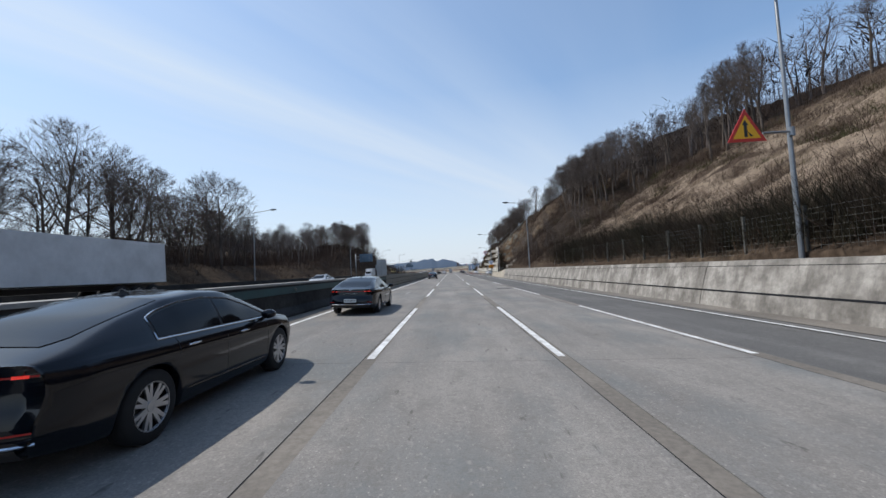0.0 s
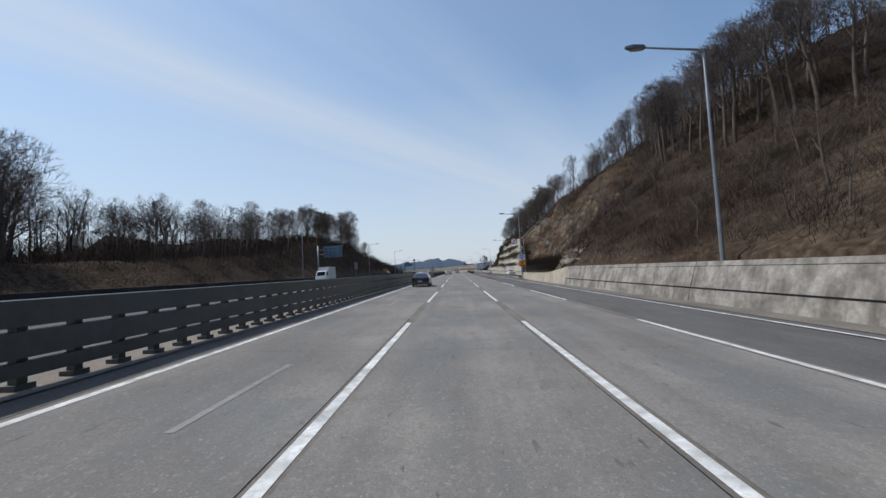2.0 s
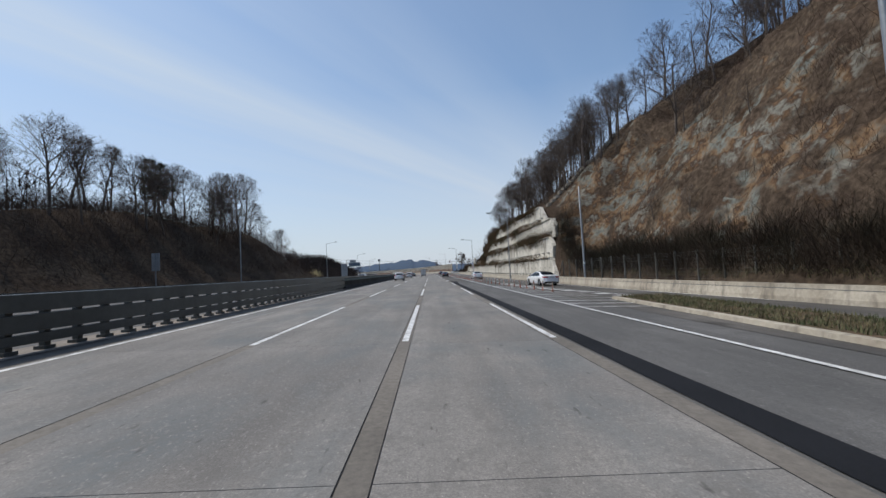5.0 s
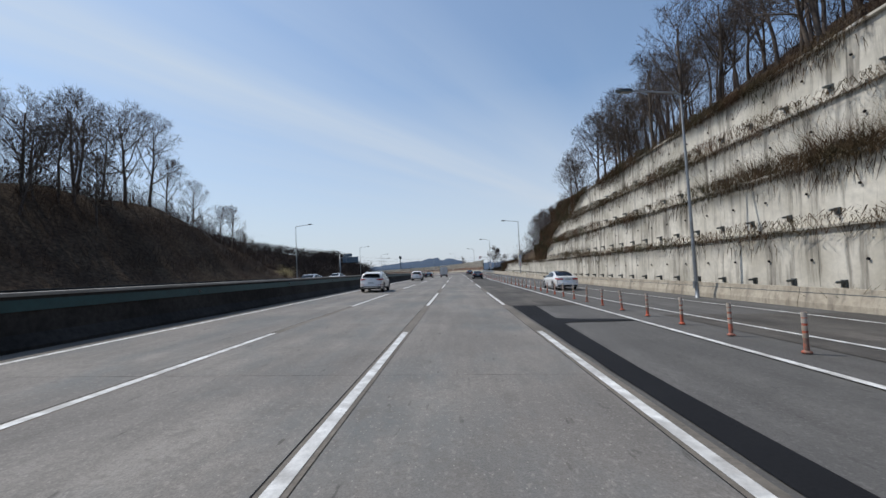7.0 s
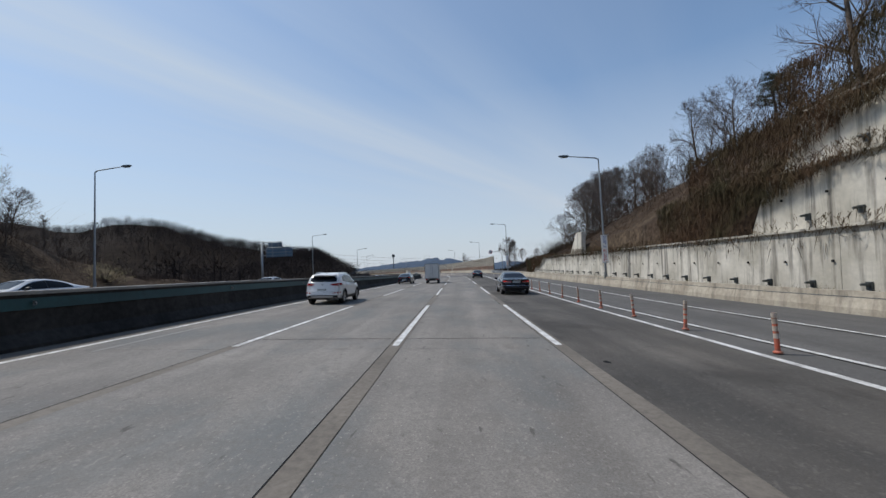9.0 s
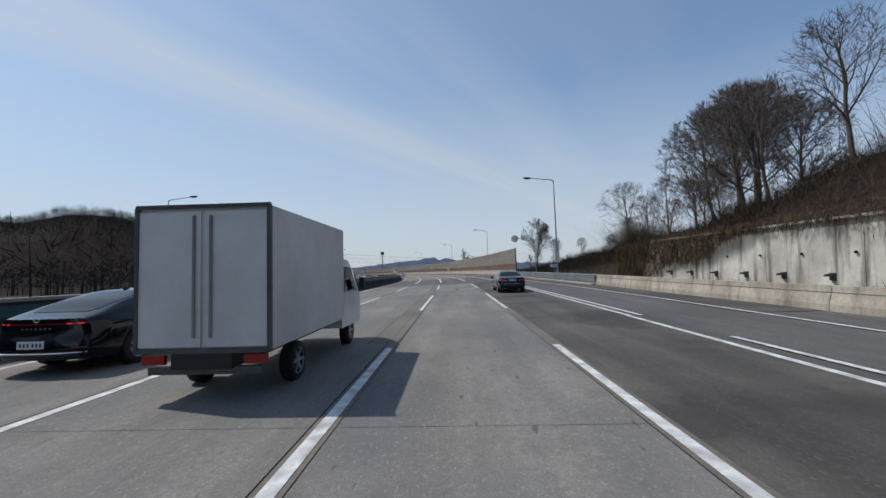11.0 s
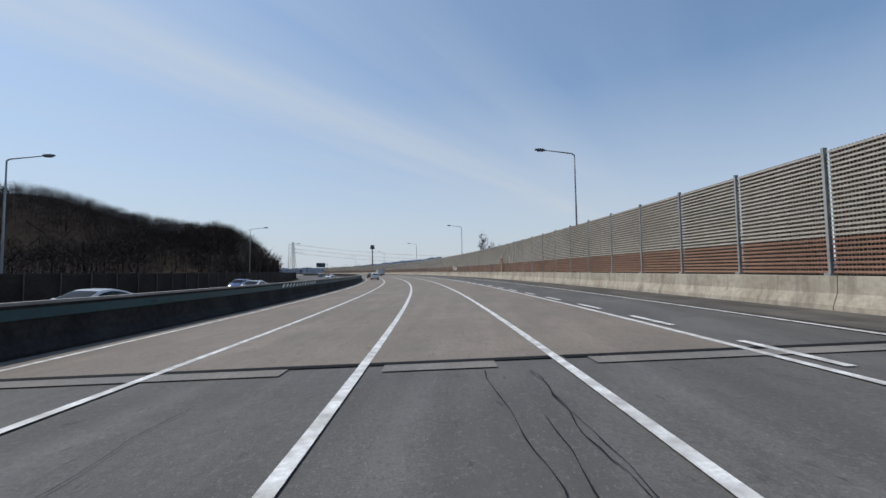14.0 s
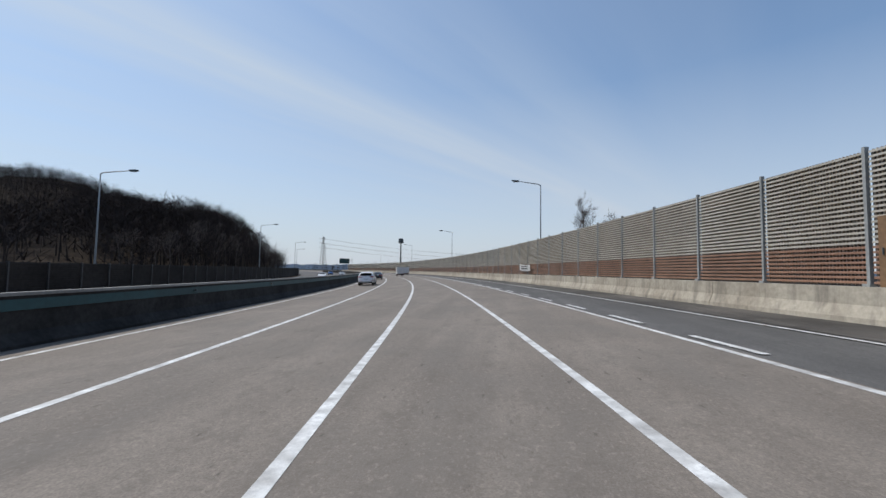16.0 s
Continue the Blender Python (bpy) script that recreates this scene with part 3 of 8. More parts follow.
# ---- lane markings ----
def build_markings():
    top = 0.005
    LINES = {"B": -3.6, "C": 0.0, "D": 3.57}
    paint = bpy.data.objects.new("lane_markings", None)
    scene.collection.objects.link(paint)
    tagged(paint, "white painted lane lines, worn in places", "road marking", kind="structure")

    def line(name, s0, s1, u, w=0.15, m="paint", shift=None):
        v, f = sweep([(u - w / 2, top), (u + w / 2, top)], s0, s1, 2.5 if s1 - s0 > 12 else 10.0, shift=shift)
        setting_part(name, v, f, M[m], paint)

    for u in LINES.values():
        for k in range(-1, 16):
            line("dash", 7.5 + 18 * k, 17.5 + 18 * k, u)
        line("solid_line", 298.0, 700, {0.0: 0.07, 3.57: 3.54}.get(u, u), 0.17)
    line("edge_line", -40, 700, -7.2, 0.15)
    line("edge_line", -40, 96, 6.98, 0.15)
    line("edge_line", 96, 256, 7.05, 0.16)
    line("edge_line", 256, 700, 7.1, 0.16)
    line("edge_line", 256, 297, 7.5, 0.16)
    for k in range(80):
        line("short_dash", 300 + 4.3 * k, 302.1 + 4.3 * k, 7.55, 0.18)
    # the ramp's own lines
    left = lambda s: (float(np.interp(s, [118, 130, 140, 159, 180, 205, 235, 252], [15.0, 12.6, 10.9, 9.6, 8.7, 8.15, 7.75, 7.6])), 0.0)
    right = lambda s: (float(np.interp(s, [118, 142, 162, 171, 190, 208, 261, 287, 330, 700], [17.2, 14.6, 13.2, 12.7, 11.7, 11.2, 11.1, 10.5, 10.6, 10.6])), 0.0)
    line("ramp_line", 127, 252, 0.0, 0.15, shift=left)
    line("ramp_edge_line", 122, 700, 0.0, 0.15, shift=right)
    # gore bars and blocks
    for k in range(17):
        s = 117.5 + 1.75 * k
        far = min(left(s + 3.0)[0] - 1.1, 10.6)
        if far < 7.7 or s < 121.5:
            continue
        v = [at(s, 7.2, top), at(s + 0.22, 7.2, top), at(s + 0.22 - 0.18 * (far - 7.2), far, top), at(s - 0.18 * (far - 7.2), far, top)]
        setting_part("gore_bar", v, [(3, 2, 1, 0)], M["paint" if k % 3 else "worn"], paint)
    for k in range(13):
        s = 126.6 + 2.1 * k
        u = left(s)[0] - 0.65
        v = [at(s, u - 0.45, top), at(s, u + 0.4, top), at(s + 1.0, u + 0.2, top), at(s + 1.0, u - 0.65, top)]
        setting_part("gore_block", v, [(0, 1, 2, 3)], M["worn" if k % 2 else "paint"], paint)
    # ghost lines of older marking
    for s0, s1, u in ((28, 31, -5.3), (45, 48, -5.1), (60, 63, -5.4), (64, 68, -6.2), (120, 124, -6.3), (127, 131, -6.3), (205, 209, -6.4), (228, 232, -6.2), (264, 268, -6.3)):
        line("ghost_line", s0, s1, u, 0.11, "faint")


build_markings()


# ---- concrete slabs ----
def build_slabs():
    road = bpy.data.objects["road"]
    lanes = [(-7.42, -3.71), (-3.49, -0.13), (0.13, 3.44)]
    gap, length = 0.014, 5.99
    for u0, u1 in lanes:
        shared = None
        for k in range(-2, 48):
            s0 = 1.2 + 6.0 * k
            s1 = min(s0 + length, 290.6)
            if s1 <= 215 and shared is None:
                v, f = sweep([(u0 + gap, -0.03), (u0 + gap, 0.0), (u1 - gap, 0.0), (u1 - gap, -0.03)], 0, length, 6.0)
                f += [(0, 1, 2, 3), (7, 6, 5, 4)]
                shared = mesh("slab", v, f, M["slab"])
            if s1 <= 215:
                ob = new("slab", shared)
                ob.location = (0, s0, 0)
            else:
                v, f = sweep([(u0 + gap, -0.03), (u0 + gap, 0.0), (u1 - gap, 0.0), (u1 - gap, -0.03)], s0, s1, 2.1)
                ob = new("slab", mesh("slab", v, f, M["slab"]))
            ob.parent = road
    # sealed strips beside and under the lane lines
    for u in (-3.6, 0.0):
        strip("joint_strip", -12, 290.6, u - 0.13, u + 0.13, -0.001, M["seal"], "brown sealed joint strip between lanes", "road")
    strip("joint_strip", -12, 290.6, 3.44, 3.76, -0.001, M["seal"], "brown sealed joint strip between lanes", "road")
    for u in (-3.73, -0.14, 3.43):
        strip("sealed_joint", -12, 290.6, u - 0.007, u + 0.007, 0.002, M["fresh_asphalt"], "thin black sealed joint between lanes", "road")
    strip("joint_strip", 252, 290.6, -0.58, -0.13, 0.002, M["seal"], "brown sealed joint strip between lanes", "road")
    strip("sealed_joint", 252, 290.6, -0.594, -0.58, 0.003, M["fresh_asphalt"], "thin black sealed joint between lanes", "road")
    strip("sealed_joint", 252, 290.6, 0.09, 0.104, 0.003, M["fresh_asphalt"], "thin black sealed joint between lanes", "road")
    r = random.Random(19)
    for s, u0, u1 in ((275.3, -0.6, 5.5), (268.4, -0.6, 3.4), (206.4, -3.4, 3.4)):
        path = [(s + r.uniform(-0.03, 0.03), u) for u in np.arange(u0, u1, 0.25)]
        v = [at(a + d, b, 0.0035) for d in (-0.018, 0.018) for a, b in path]
        n = len(path)
        structure("crack", mesh("crack", v, [(i, i + 1, i + n + 1, i + n) for i in range(n - 1)], M["fresh_asphalt"]), "dark cross joint in the concrete", "road")
    # small flat dark blots with ragged outlines
    for s, u, size in ((268.85, 0.96, 0.1), (273.6, 3.58, 0.13), (203.9, 4.0, 0.1)):
        ring = [at(s + math.sin(a) * size * r.uniform(0.5, 1.3), u + math.cos(a) * size * r.uniform(0.4, 0.9), 0.0035) for a in np.linspace(0, 6.28, 18, endpoint=False)]
        structure("stain", mesh("stain", ring, [tuple(range(17, -1, -1))], M["fresh_asphalt"]), "small dark ragged blot on the concrete", "road")
    for s, u in ((275.5, 1.59), (275.7, 1.72)):
        g = Geo()
        pts = [(0.09 * math.sin(0.7 * k) + 0.05 * k, 0.03 * math.cos(1.9 * k), 0.02 + 0.05 * abs(math.sin(1.3 * k))) for k in range(5)]
        g.pipe([(x * 0.6, y * 0.6, z * 0.6) for x, y, z in pts], [0.008, 0.016, 0.02, 0.014, 0.006], 6)
        t = thing("tyre_scrap", "small black scrap of tyre rubber on the road", "debris", stand(s, u, 0.0))
        part("strip", g, M["fresh_asphalt"], t)
    for s0, s1, u in ((262, 290, -3.25), (268, 284, -6.0), (300, 317, -1.6), (291, 318, 2.5), (293, 318, 2.62), (296, 316, 2.4), (300, 318, 2.7)):
        path, k = [], s0
        while k < s1:
            path.append((k, u))
            k, u = k + r.uniform(0.15, 0.5), u + r.uniform(-0.05, 0.05)
        w = [r.uniform(0.002, 0.007) if u < 1 else r.uniform(0.002, 0.01) for _ in path]
        v = [at(a, b - c, 0.003) for (a, b), c in zip(path, w)] + [at(a, b + c, 0.003) for (a, b), c in zip(path, w)]
        n = len(path)
        structure("crack", mesh("crack", v, [(i, i + n, i + n + 1, i + 1) for i in range(n - 1)], M["fresh_asphalt"]), "fine dark crack in the concrete", "road")
    for s0, s1, u0, u1 in ((34.0, 34.9, 2.0, 3.15),):
        strip("patch", s0, s1, u0, u1, 0.003, M["fresh_asphalt"], "dark asphalt patch in the concrete", "road")
    for u0, u1 in ((-8.3, -0.05), (0.05, 3.6), (3.7, 12.9)):
        strip("expansion_joint", 318.52, 318.72, u0, u1, 0.004, M["fresh_asphalt"], "dark steel expansion joint across the road", "road")
        strip("joint_patch", 318.05, 318.5, u0 + 0.4, u1 - 1.2, 0.003, M["slab"], "pale concrete mending along the joint", "road")
    strip("verge_right", 256, 700, 10.9, 13.3, -0.003, M["brown_slab"], "dusty concrete verge below the barrier", "road")
    strip("verge_wall", -60, 100, 7.6, 9.0, -0.003, M["seal"], "dusty strip along the wall foot", "road")


# ---- median ----
def build_median():
    prof = [(-9.05, -0.1), (-9.05, 0.08), (-8.83, 0.35), (-8.75, 1.2), (-8.45, 1.2), (-8.37, 0.35), (-8.15, 0.08), (-8.15, -0.1)]
    for s0, s1 in ((-80, 39.0), (147.6, 620)):
        v, f = sweep(prof, s0, s1, 3.0, closed=True)
        w = structure("median_wall", mesh("median_wall", v, f, M["median"]), "concrete median barrier with a teal band, its colour darkened for the shaded face", "barrier")
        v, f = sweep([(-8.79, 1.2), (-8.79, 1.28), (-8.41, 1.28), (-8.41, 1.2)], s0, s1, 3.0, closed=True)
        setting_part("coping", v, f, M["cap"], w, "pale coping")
        v, f = sweep([(-8.385, 0.86), (-8.43, 1.12)], s0, s1, 3.0)
        v = v + np.array([0.004, 0, 0])
        setting_part("teal_band", v, f, M["teal"], w, "teal painted band")
        for s in np.arange(max(s0, -10) + 2, min(s1, 420), 8.0):
            g = Geo()
            p = at(s, -8.36, 1.0)
            g.lathe([(0, 0.0), (0.03, 0.04), (0.0, 0.055)], "Y", 10, p)
            part("reflector", g, M["cap"], w)
    # black and white hatched plates
    for k in range(12):
        s = 338.0 + 0.75 * k
        v = [at(s, -8.375, 0.95), at(s + 0.4, -8.375, 0.95), at(s + 0.75, -8.40, 1.17), at(s + 0.35, -8.40, 1.17)]
        v = [p + Vector((0.03, 0, 0)) for p in v]
        tagged(new("hatch_plate", mesh("hatch_plate", v, [(0, 1, 2, 3)], M["paint"])), "white slanted bar on the median barrier", "hazard plate", "hazard bars on the median")
    rail = thing("median_rail", "dark steel median guard rail with three beams", "guard rail")
    for z, tall, name in ((1.135, 0.38, "top_beam"), (0.68, 0.38, "beam"), (0.32, 0.21, "beam")):
        side, k = -8.42, 0.05
        v, f = sweep([(side - k, z - tall / 2), (side - k, z + tall / 2), (side, z + tall / 2 + 0.015), (side + k, z + tall / 2), (side + k, z - tall / 2), (side, z - tall / 2 - 0.015)], 38.6, 147.8, 4.0, closed=True)
        setting_part(name, v, f, M["steel_dark"], rail)
    g = Geo()
    g.box((0, 0, 0.6), (0.14, 0.15, 1.24))
    g.box((0, 0, 0.05), (0.24, 0.3, 0.1))
    post = g.mesh("post", M["steel_dark"])
    for k in range(126):
        ob = new("post", post)
        ob.matrix_basis = stand(38.76 + 0.865 * k, -8.53)
        ob.parent = rail
    v, f = sweep([(-9.2, 0.02), (-8.1, 0.02)], 39, 147.6, 4.0)
    structure("median_kerb", mesh("median_kerb", v, f, M["deck"]), "pale concrete strip below the median rail", "kerb")


# ---- right walls ----
def build_right_walls():
    w = tagged(new("wall_right"), "stained grey concrete breast wall of cast panels", "wall", kind="structure")
    edges = [81.0 - 10.6 * k for k in range(12)][::-1]
    for a, b in zip(edges[:-1], edges[1:]):
        v, f = sweep([(8.72, -0.1), (8.88, 0.62), (8.9, 0.64), (8.91, 0.66), (9.2, 1.6), (9.24, 1.61), (9.24, 1.64), (9.3, 1.82), (9.75, 1.84), (9.9, -0.1)], a + 0.02, b - 0.02, 4.0, closed=True)
        setting_part("panel", v, f, M["wall"], w)
        v, f = sweep([(8.868, 0.6), (8.886, 0.66)], a, b, 4.0)
        setting_part("groove", v - np.array([0.006, 0, 0]), f, M["fresh_asphalt"], w)
        v, f = sweep([(9.215, 1.585), (9.235, 1.625)], a, b, 4.0)
        setting_part("groove", v - np.array([0.012, 0, 0]), f, M["fresh_asphalt"], w)
    for a, b, h0, h1 in ((81.0, 89.0, 1.82, 1.2), (89.0, 97.0, 1.2, 0.95), (97.0, 112.0, 0.95, 0.7)):
        lift = lambda s, a=a, b=b, h0=h0, h1=h1: (float(np.interp(s, [80, 97, 112], [0, 0.1, 0.9])), 0.0)
        n = 5
        ss = np.linspace(a + 0.02, b - 0.02, n)
        v, f = [], []
        for s in ss:
            h = float(np.interp(s, [a, b], [h0, h1]))
            d = lift(s)[0]
            v += [at(s, 8.72 + d, -0.1), at(s, 8.72 + 0.28 * h + d, h * 0.96), at(s, 8.78 + 0.28 * h + d, h), at(s, 9.7 + d, h), at(s, 9.9 + d, -0.1)]
        for i in range(n - 1):
            f += [(i * 5 + j, i * 5 + (j + 1) % 5, (i + 1) * 5 + (j + 1) % 5, (i + 1) * 5 + j) for j in range(5)]
        f += [(4, 3, 2, 1, 0), tuple(range((n - 1) * 5, n * 5))]
        setting_part("panel", v, f, M["wall_light"], w, "pale newer concrete panel")
    # low parapet along the ramp
    low = lambda s: (float(np.interp(s, [118, 140, 170, 215, 265, 276], [17.0, 15.3, 15.0, 14.9, 13.0, 12.9])), 0.0)
    p = tagged(new("parapet_right"), "pale tan low concrete parapet with grooves", "wall", kind="structure")
    for k in range(16):
        a = 118 + 9.85 * k
        v, f = sweep([(0.0, -0.1), (0.02, 0.2), (0.14, 0.6), (0.16, 0.78), (0.46, 0.78), (0.5, -0.1)], a + 0.012, a + 9.838, 2.5, closed=True, shift=low)
        setting_part("parapet_panel", v, f, M["wall_light"], p)
        for z in (0.56, 0.66):
            x = 0.02 + 0.12 * (z - 0.2) / 0.4
            v, f = sweep([(x - 0.004, z), (x + 0.006, z + 0.025)], a, a + 9.85, 2.5, shift=low)
            setting_part("groove", v - np.array([0.006, 0, 0]), f, M["steel_dark"], p)


# ---- anchored retaining wall ----
def build_retaining():
    wall = tagged(new("retaining_wall"), "stained white concrete retaining wall in four anchored tiers", "wall", kind="structure")
    # u, foot, top, far end, and the near end as (s, height) going up
    tiers = [(16.2, 0.3, 3.15, 274.0, [(153.6, 0.3), (156.3, 3.15)]), (16.65, 3.15, 5.9, 217.5, [(156.3, 3.15), (156.3, 4.7), (157.8, 5.9)]),
             (17.2, 5.9, 8.5, 216.0, [(156.4, 5.9), (156.4, 7.35), (158.3, 8.5)]), (17.65, 8.5, 11.1, 208.0, [(161.6, 8.5), (161.9, 8.9), (164.8, 11.1)])]
    anchor = Geo()
    anchor.box((0, 0.0, 0.0), (0.16, 0.22, 0.3))
    anchor.box((-0.16, 0, 0.06), (0.24, 0.14, 0.1))
    anchor.tube((-0.25, 0, 0.06), (-0.36, 0, 0.05), 0.045, 0.04, 8)
    anchor_me = anchor.mesh("anchor", M["steel_dark"])
    for n, (u, h0, h1, s1, near) in enumerate(tiers):
        s0, s = near[0][0], near[-1][0] + 2.2
        outlines = [near + [(s - 0.01, h1), (s - 0.01, h0)]]
        while s < s1 - 0.5:
            e = min(s + 4.5, s1)
            outlines.append([(s + 0.01, h0), (s + 0.01, h1), (e - 0.01 - (0.0 if e < s1 else 1.2), h1), (e - 0.01, h0)])
            s = e
        if n == 1:
            outlines.append([(245.0, 3.15), (244.9, 5.8), (247.0, 5.85), (249.6, 3.15)])
        for line in outlines:
            k = len(line)
            v = [at(q, u + back + 0.12 * (h - h0) / (h1 - h0), h) for back in (0.0, 0.5) for q, h in line]
            f = [tuple(range(k)), tuple(range(2 * k - 1, k - 1, -1))] + [(j, j + k, (j + 1) % k + k, (j + 1) % k) for j in range(k)]
            setting_part("panel", v, f, M["retain"], wall)
        # ledge
        v, f = sweep([(u - 0.05, h1 - 0.02), (u - 0.05, h1 + 0.08), (u + 0.9, h1 + 0.08), (u + 0.9, h1 - 0.02)], near[-1][0] + 0.2, s1 - 1.5, 4.5, closed=True)
        setting_part("ledge", v, f, M["retain"], wall)
        for j, s in enumerate(np.arange(s0 + 1.6, s1 - 2.0, 2.25)):
            ob = new("anchor", anchor_me)
            ob.matrix_basis = stand(s, u - 0.02 + 0.05, h0 + 0.62)
            ob.parent = wall
        for s in np.arange(s0 + 2.4, s1 - 2.5, 2.25):
            g = Geo()
            p = at(s + 0.5, u + 0.02, h0 + 1.55)
            g.tube(p, p + Vector((-0.05, 0, -0.01)), 0.06, 0.05, 8)
            part("weep_hole", g, M["fresh_asphalt"], wall)


M["retain"] = mat("stained_white_concrete", (0.62, 0.585, 0.51), 0.9, grain=4, large=0.5, vary=0.16, tint=(0.43, 0.4, 0.335), stains=0.85, per_object=0.06)


# ---- lamps ----
def street_lamp():
    """Its base at the origin, its arm towards -x."""
    lamp = thing("street_lamp", "grey galvanised street lamp with one long arm", "street lamp", group="lamps along the expressway")
    g = Geo()
    g.lathe([(0, 0.0), (0, 0.2), (0.05, 0.2), (0.06, 0.11), (0.6, 0.1), (6, 0.075), (11.25, 0.052), (11.35, 0.0)], "Z", 12)
    part("pole", g, M["galv"], lamp, smooth=True)
    g = Geo()
    g.pipe([(0, 0, 11.25), (-0.25, 0, 11.4), (-2.5, 0, 11.65), (-2.75, 0, 11.68)], [0.06, 0.055, 0.042, 0.042], 8)
    part("arm", g, M["galv"], lamp)
    g = Geo()
    v = []
    for x, w, z0, z1 in ((-2.6, 0.08, 11.62, 11.73), (-2.75, 0.15, 11.59, 11.77), (-3.2, 0.16, 11.61, 11.79), (-3.5, 0.06, 11.69, 11.77)):
        v += [(x, -w, z0), (x, w, z0), (x, w * 0.8, z1), (x, -w * 0.8, z1)]
    f = [(a * 4 + j, a * 4 + (j + 1) % 4, (a + 1) * 4 + (j + 1) % 4, (a + 1) * 4 + j) for a in range(3) for j in range(4)] + [(3, 2, 1, 0), (12, 13, 14, 15)]
    g.add(v, f)
    head = part("lamp_head", g, M["steel_dark"], lamp)
    g = Geo()
    g.box((-3.0, 0, 11.585), (0.5, 0.24, 0.02))
    part("lens", g, M["cap"], head)
    g = Geo()
    g.box((-0.13, 0, 0.85), (0.05, 0.14, 0.4))
    part("hatch", g, M["galv"], lamp)
    return lamp


def build_lamps():
    first = street_lamp()
    first.matrix_basis = stand(13.9, 10.25, 0.1)
    for s, u, h in ((58.7, 9.78, 0.1), (113.2, 9.9, 0.3), (172.5, 14.25, -0.15), (231.8, 14.5, -0.05), (287.8, 13.5, 0.1), (344.0, 14.3, -0.1), (401.7, 14.9, 0.2), (459, 14.4, 0.2), (517, 14.4, 0.2), (575, 14.4, 0.2)):
        m = stand(s, u, h)
        copy_thing(first, m)
    for s, u in ((58.2, -31.2), (114.3, -31.0), (174.8, -31.8), (231.9, -31.9), (289.4, -32.2), (343.8, -31.2), (397.7, -30.6), (446.2, -30.0), (505, -30.0), (560, -30.0)):
        copy_thing(first, stand(s, u, -0.5 if s < 200 else 0.3, 180))


# ---- fences ----
def fence(points, label, height=1.9, mesh_wire=True):
    """Posts with wire between; points: poses of the posts' feet."""
    f = thing("fence", label, "fence")
    g = Geo()
    g.box((0, 0, height / 2 - 0.2), (0.09, 0.09, height + 0.4))
    g.box((0, 0, height + 0.02), (0.12, 0.12, 0.04))
    post = g.mesh("post", M["galv_dull"])
    for p in points:
        ob = new("post", post)
        ob.location = p
        ob.parent = f
    for a, b in zip(points[:-1], points[1:]):
        g = Geo()
        for k in range(9):
            z = 0.12 + (height - 0.2) * k / 8
            sag = 0.02 * math.sin(k * 2.1)
            g.tube(a + Vector((0, 0, z)), b + Vector((0, 0, z + sag)), 0.006, n=3, caps=False)
        for k in range(1, 12):
            q = a.lerp(b, k / 12)
            g.tube(q + Vector((0, 0, 0.1)), q + Vector((0, 0, height - 0.1)), 0.006, n=3, caps=False)
        tagged(part("wire_panel", g, M["galv_dull"], f), kind="stuff")
    g = Geo()
    g.tube(points[-1] + Vector((0, 0, height)), points[-1] + (points[-1] - points[-2]) * 0.75 + Vector((0, 0, 0.05)), 0.045, n=6)
    part("brace", g, M["galv"], f, "pale slanting end brace")


M["galv_dull"] = mat("dull_steel", (0.15, 0.145, 0.13), 0.6, metal=0.3, grain=8, vary=0.15, bump=0.03)


def build_fences():
    fence([at(s, 10.5, 1.75) for s in np.arange(-18, 47, 2.9)], "weathered steel wire fence on top of the breast wall")
    fence([at(152.0 - 2.0 * k, np.interp(152 - 2.0 * k, [118, 140, 152], [18.3, 16.6, 16.4]), 0.75) for k in range(16)][::-1], "weathered wire fence grown over below the rock face")


# ---- bollards ----
def build_bollards():
    orange = mat("bollard_orange", (0.45, 0.085, 0.04), 0.6, grain=14, large=6, vary=0.35, tint=(0.2, 0.12, 0.09), bump=0.05, per_object=0.15)
    dirty = mat("bollard_band", (0.5, 0.44, 0.38), 0.5, grain=12, large=3, vary=0.25, tint=(0.35, 0.28, 0.22), bump=0.03)
    base = Geo()
    base.lathe([(0, 0.0), (0, 0.085), (0.025, 0.085), (0.05, 0.05), (0.06, 0.0)], "Z", 14)
    tube = Geo()
    tube.lathe([(0.05, 0.045), (0.72, 0.043), (0.75, 0.03), (0.755, 0.0)], "Z", 14)
    one = thing("bollard", "orange plastic traffic bollard with worn pale bands", "bollard", group="bollards along the ramp")
    b = part("base", base, orange, one, smooth=True)
    t = part("post", tube, orange, one, smooth=True)
    for z in (0.28, 0.42, 0.56, 0.67):
        g = Geo()
        g.lathe([(z, 0.0475), (z + 0.095, 0.047)], "Z", 14)
        part("band", g, dirty, t, "pale reflective band", smooth=True)
    places = [134.6 + 2.0 * k for k in range(29)] + [192.6 + 3.0 * k for k in range(18)]
    r = random.Random(4)
    for k, s in enumerate(places):
        u = float(np.interp(s, [134, 138, 146, 158, 180, 215, 250], [9.6, 9.3, 8.8, 7.95, 7.65, 7.4, 7.35]))
        m = stand(s, u, 0.0) @ pose(0, 0, 0, r.uniform(-3, 3), r.uniform(-3, 3), r.uniform(0, 360))
        if k == 0:
            one.matrix_basis = m
        else:
            copy_thing(one, m)


# ---- kerbed island ----
M["scrub_soil"] = mat("island_soil", (0.11, 0.08, 0.055), 0.95, grain=6, large=0.8, vary=0.4, tint=(0.07, 0.06, 0.035), bump=0.6, spec=0.05)


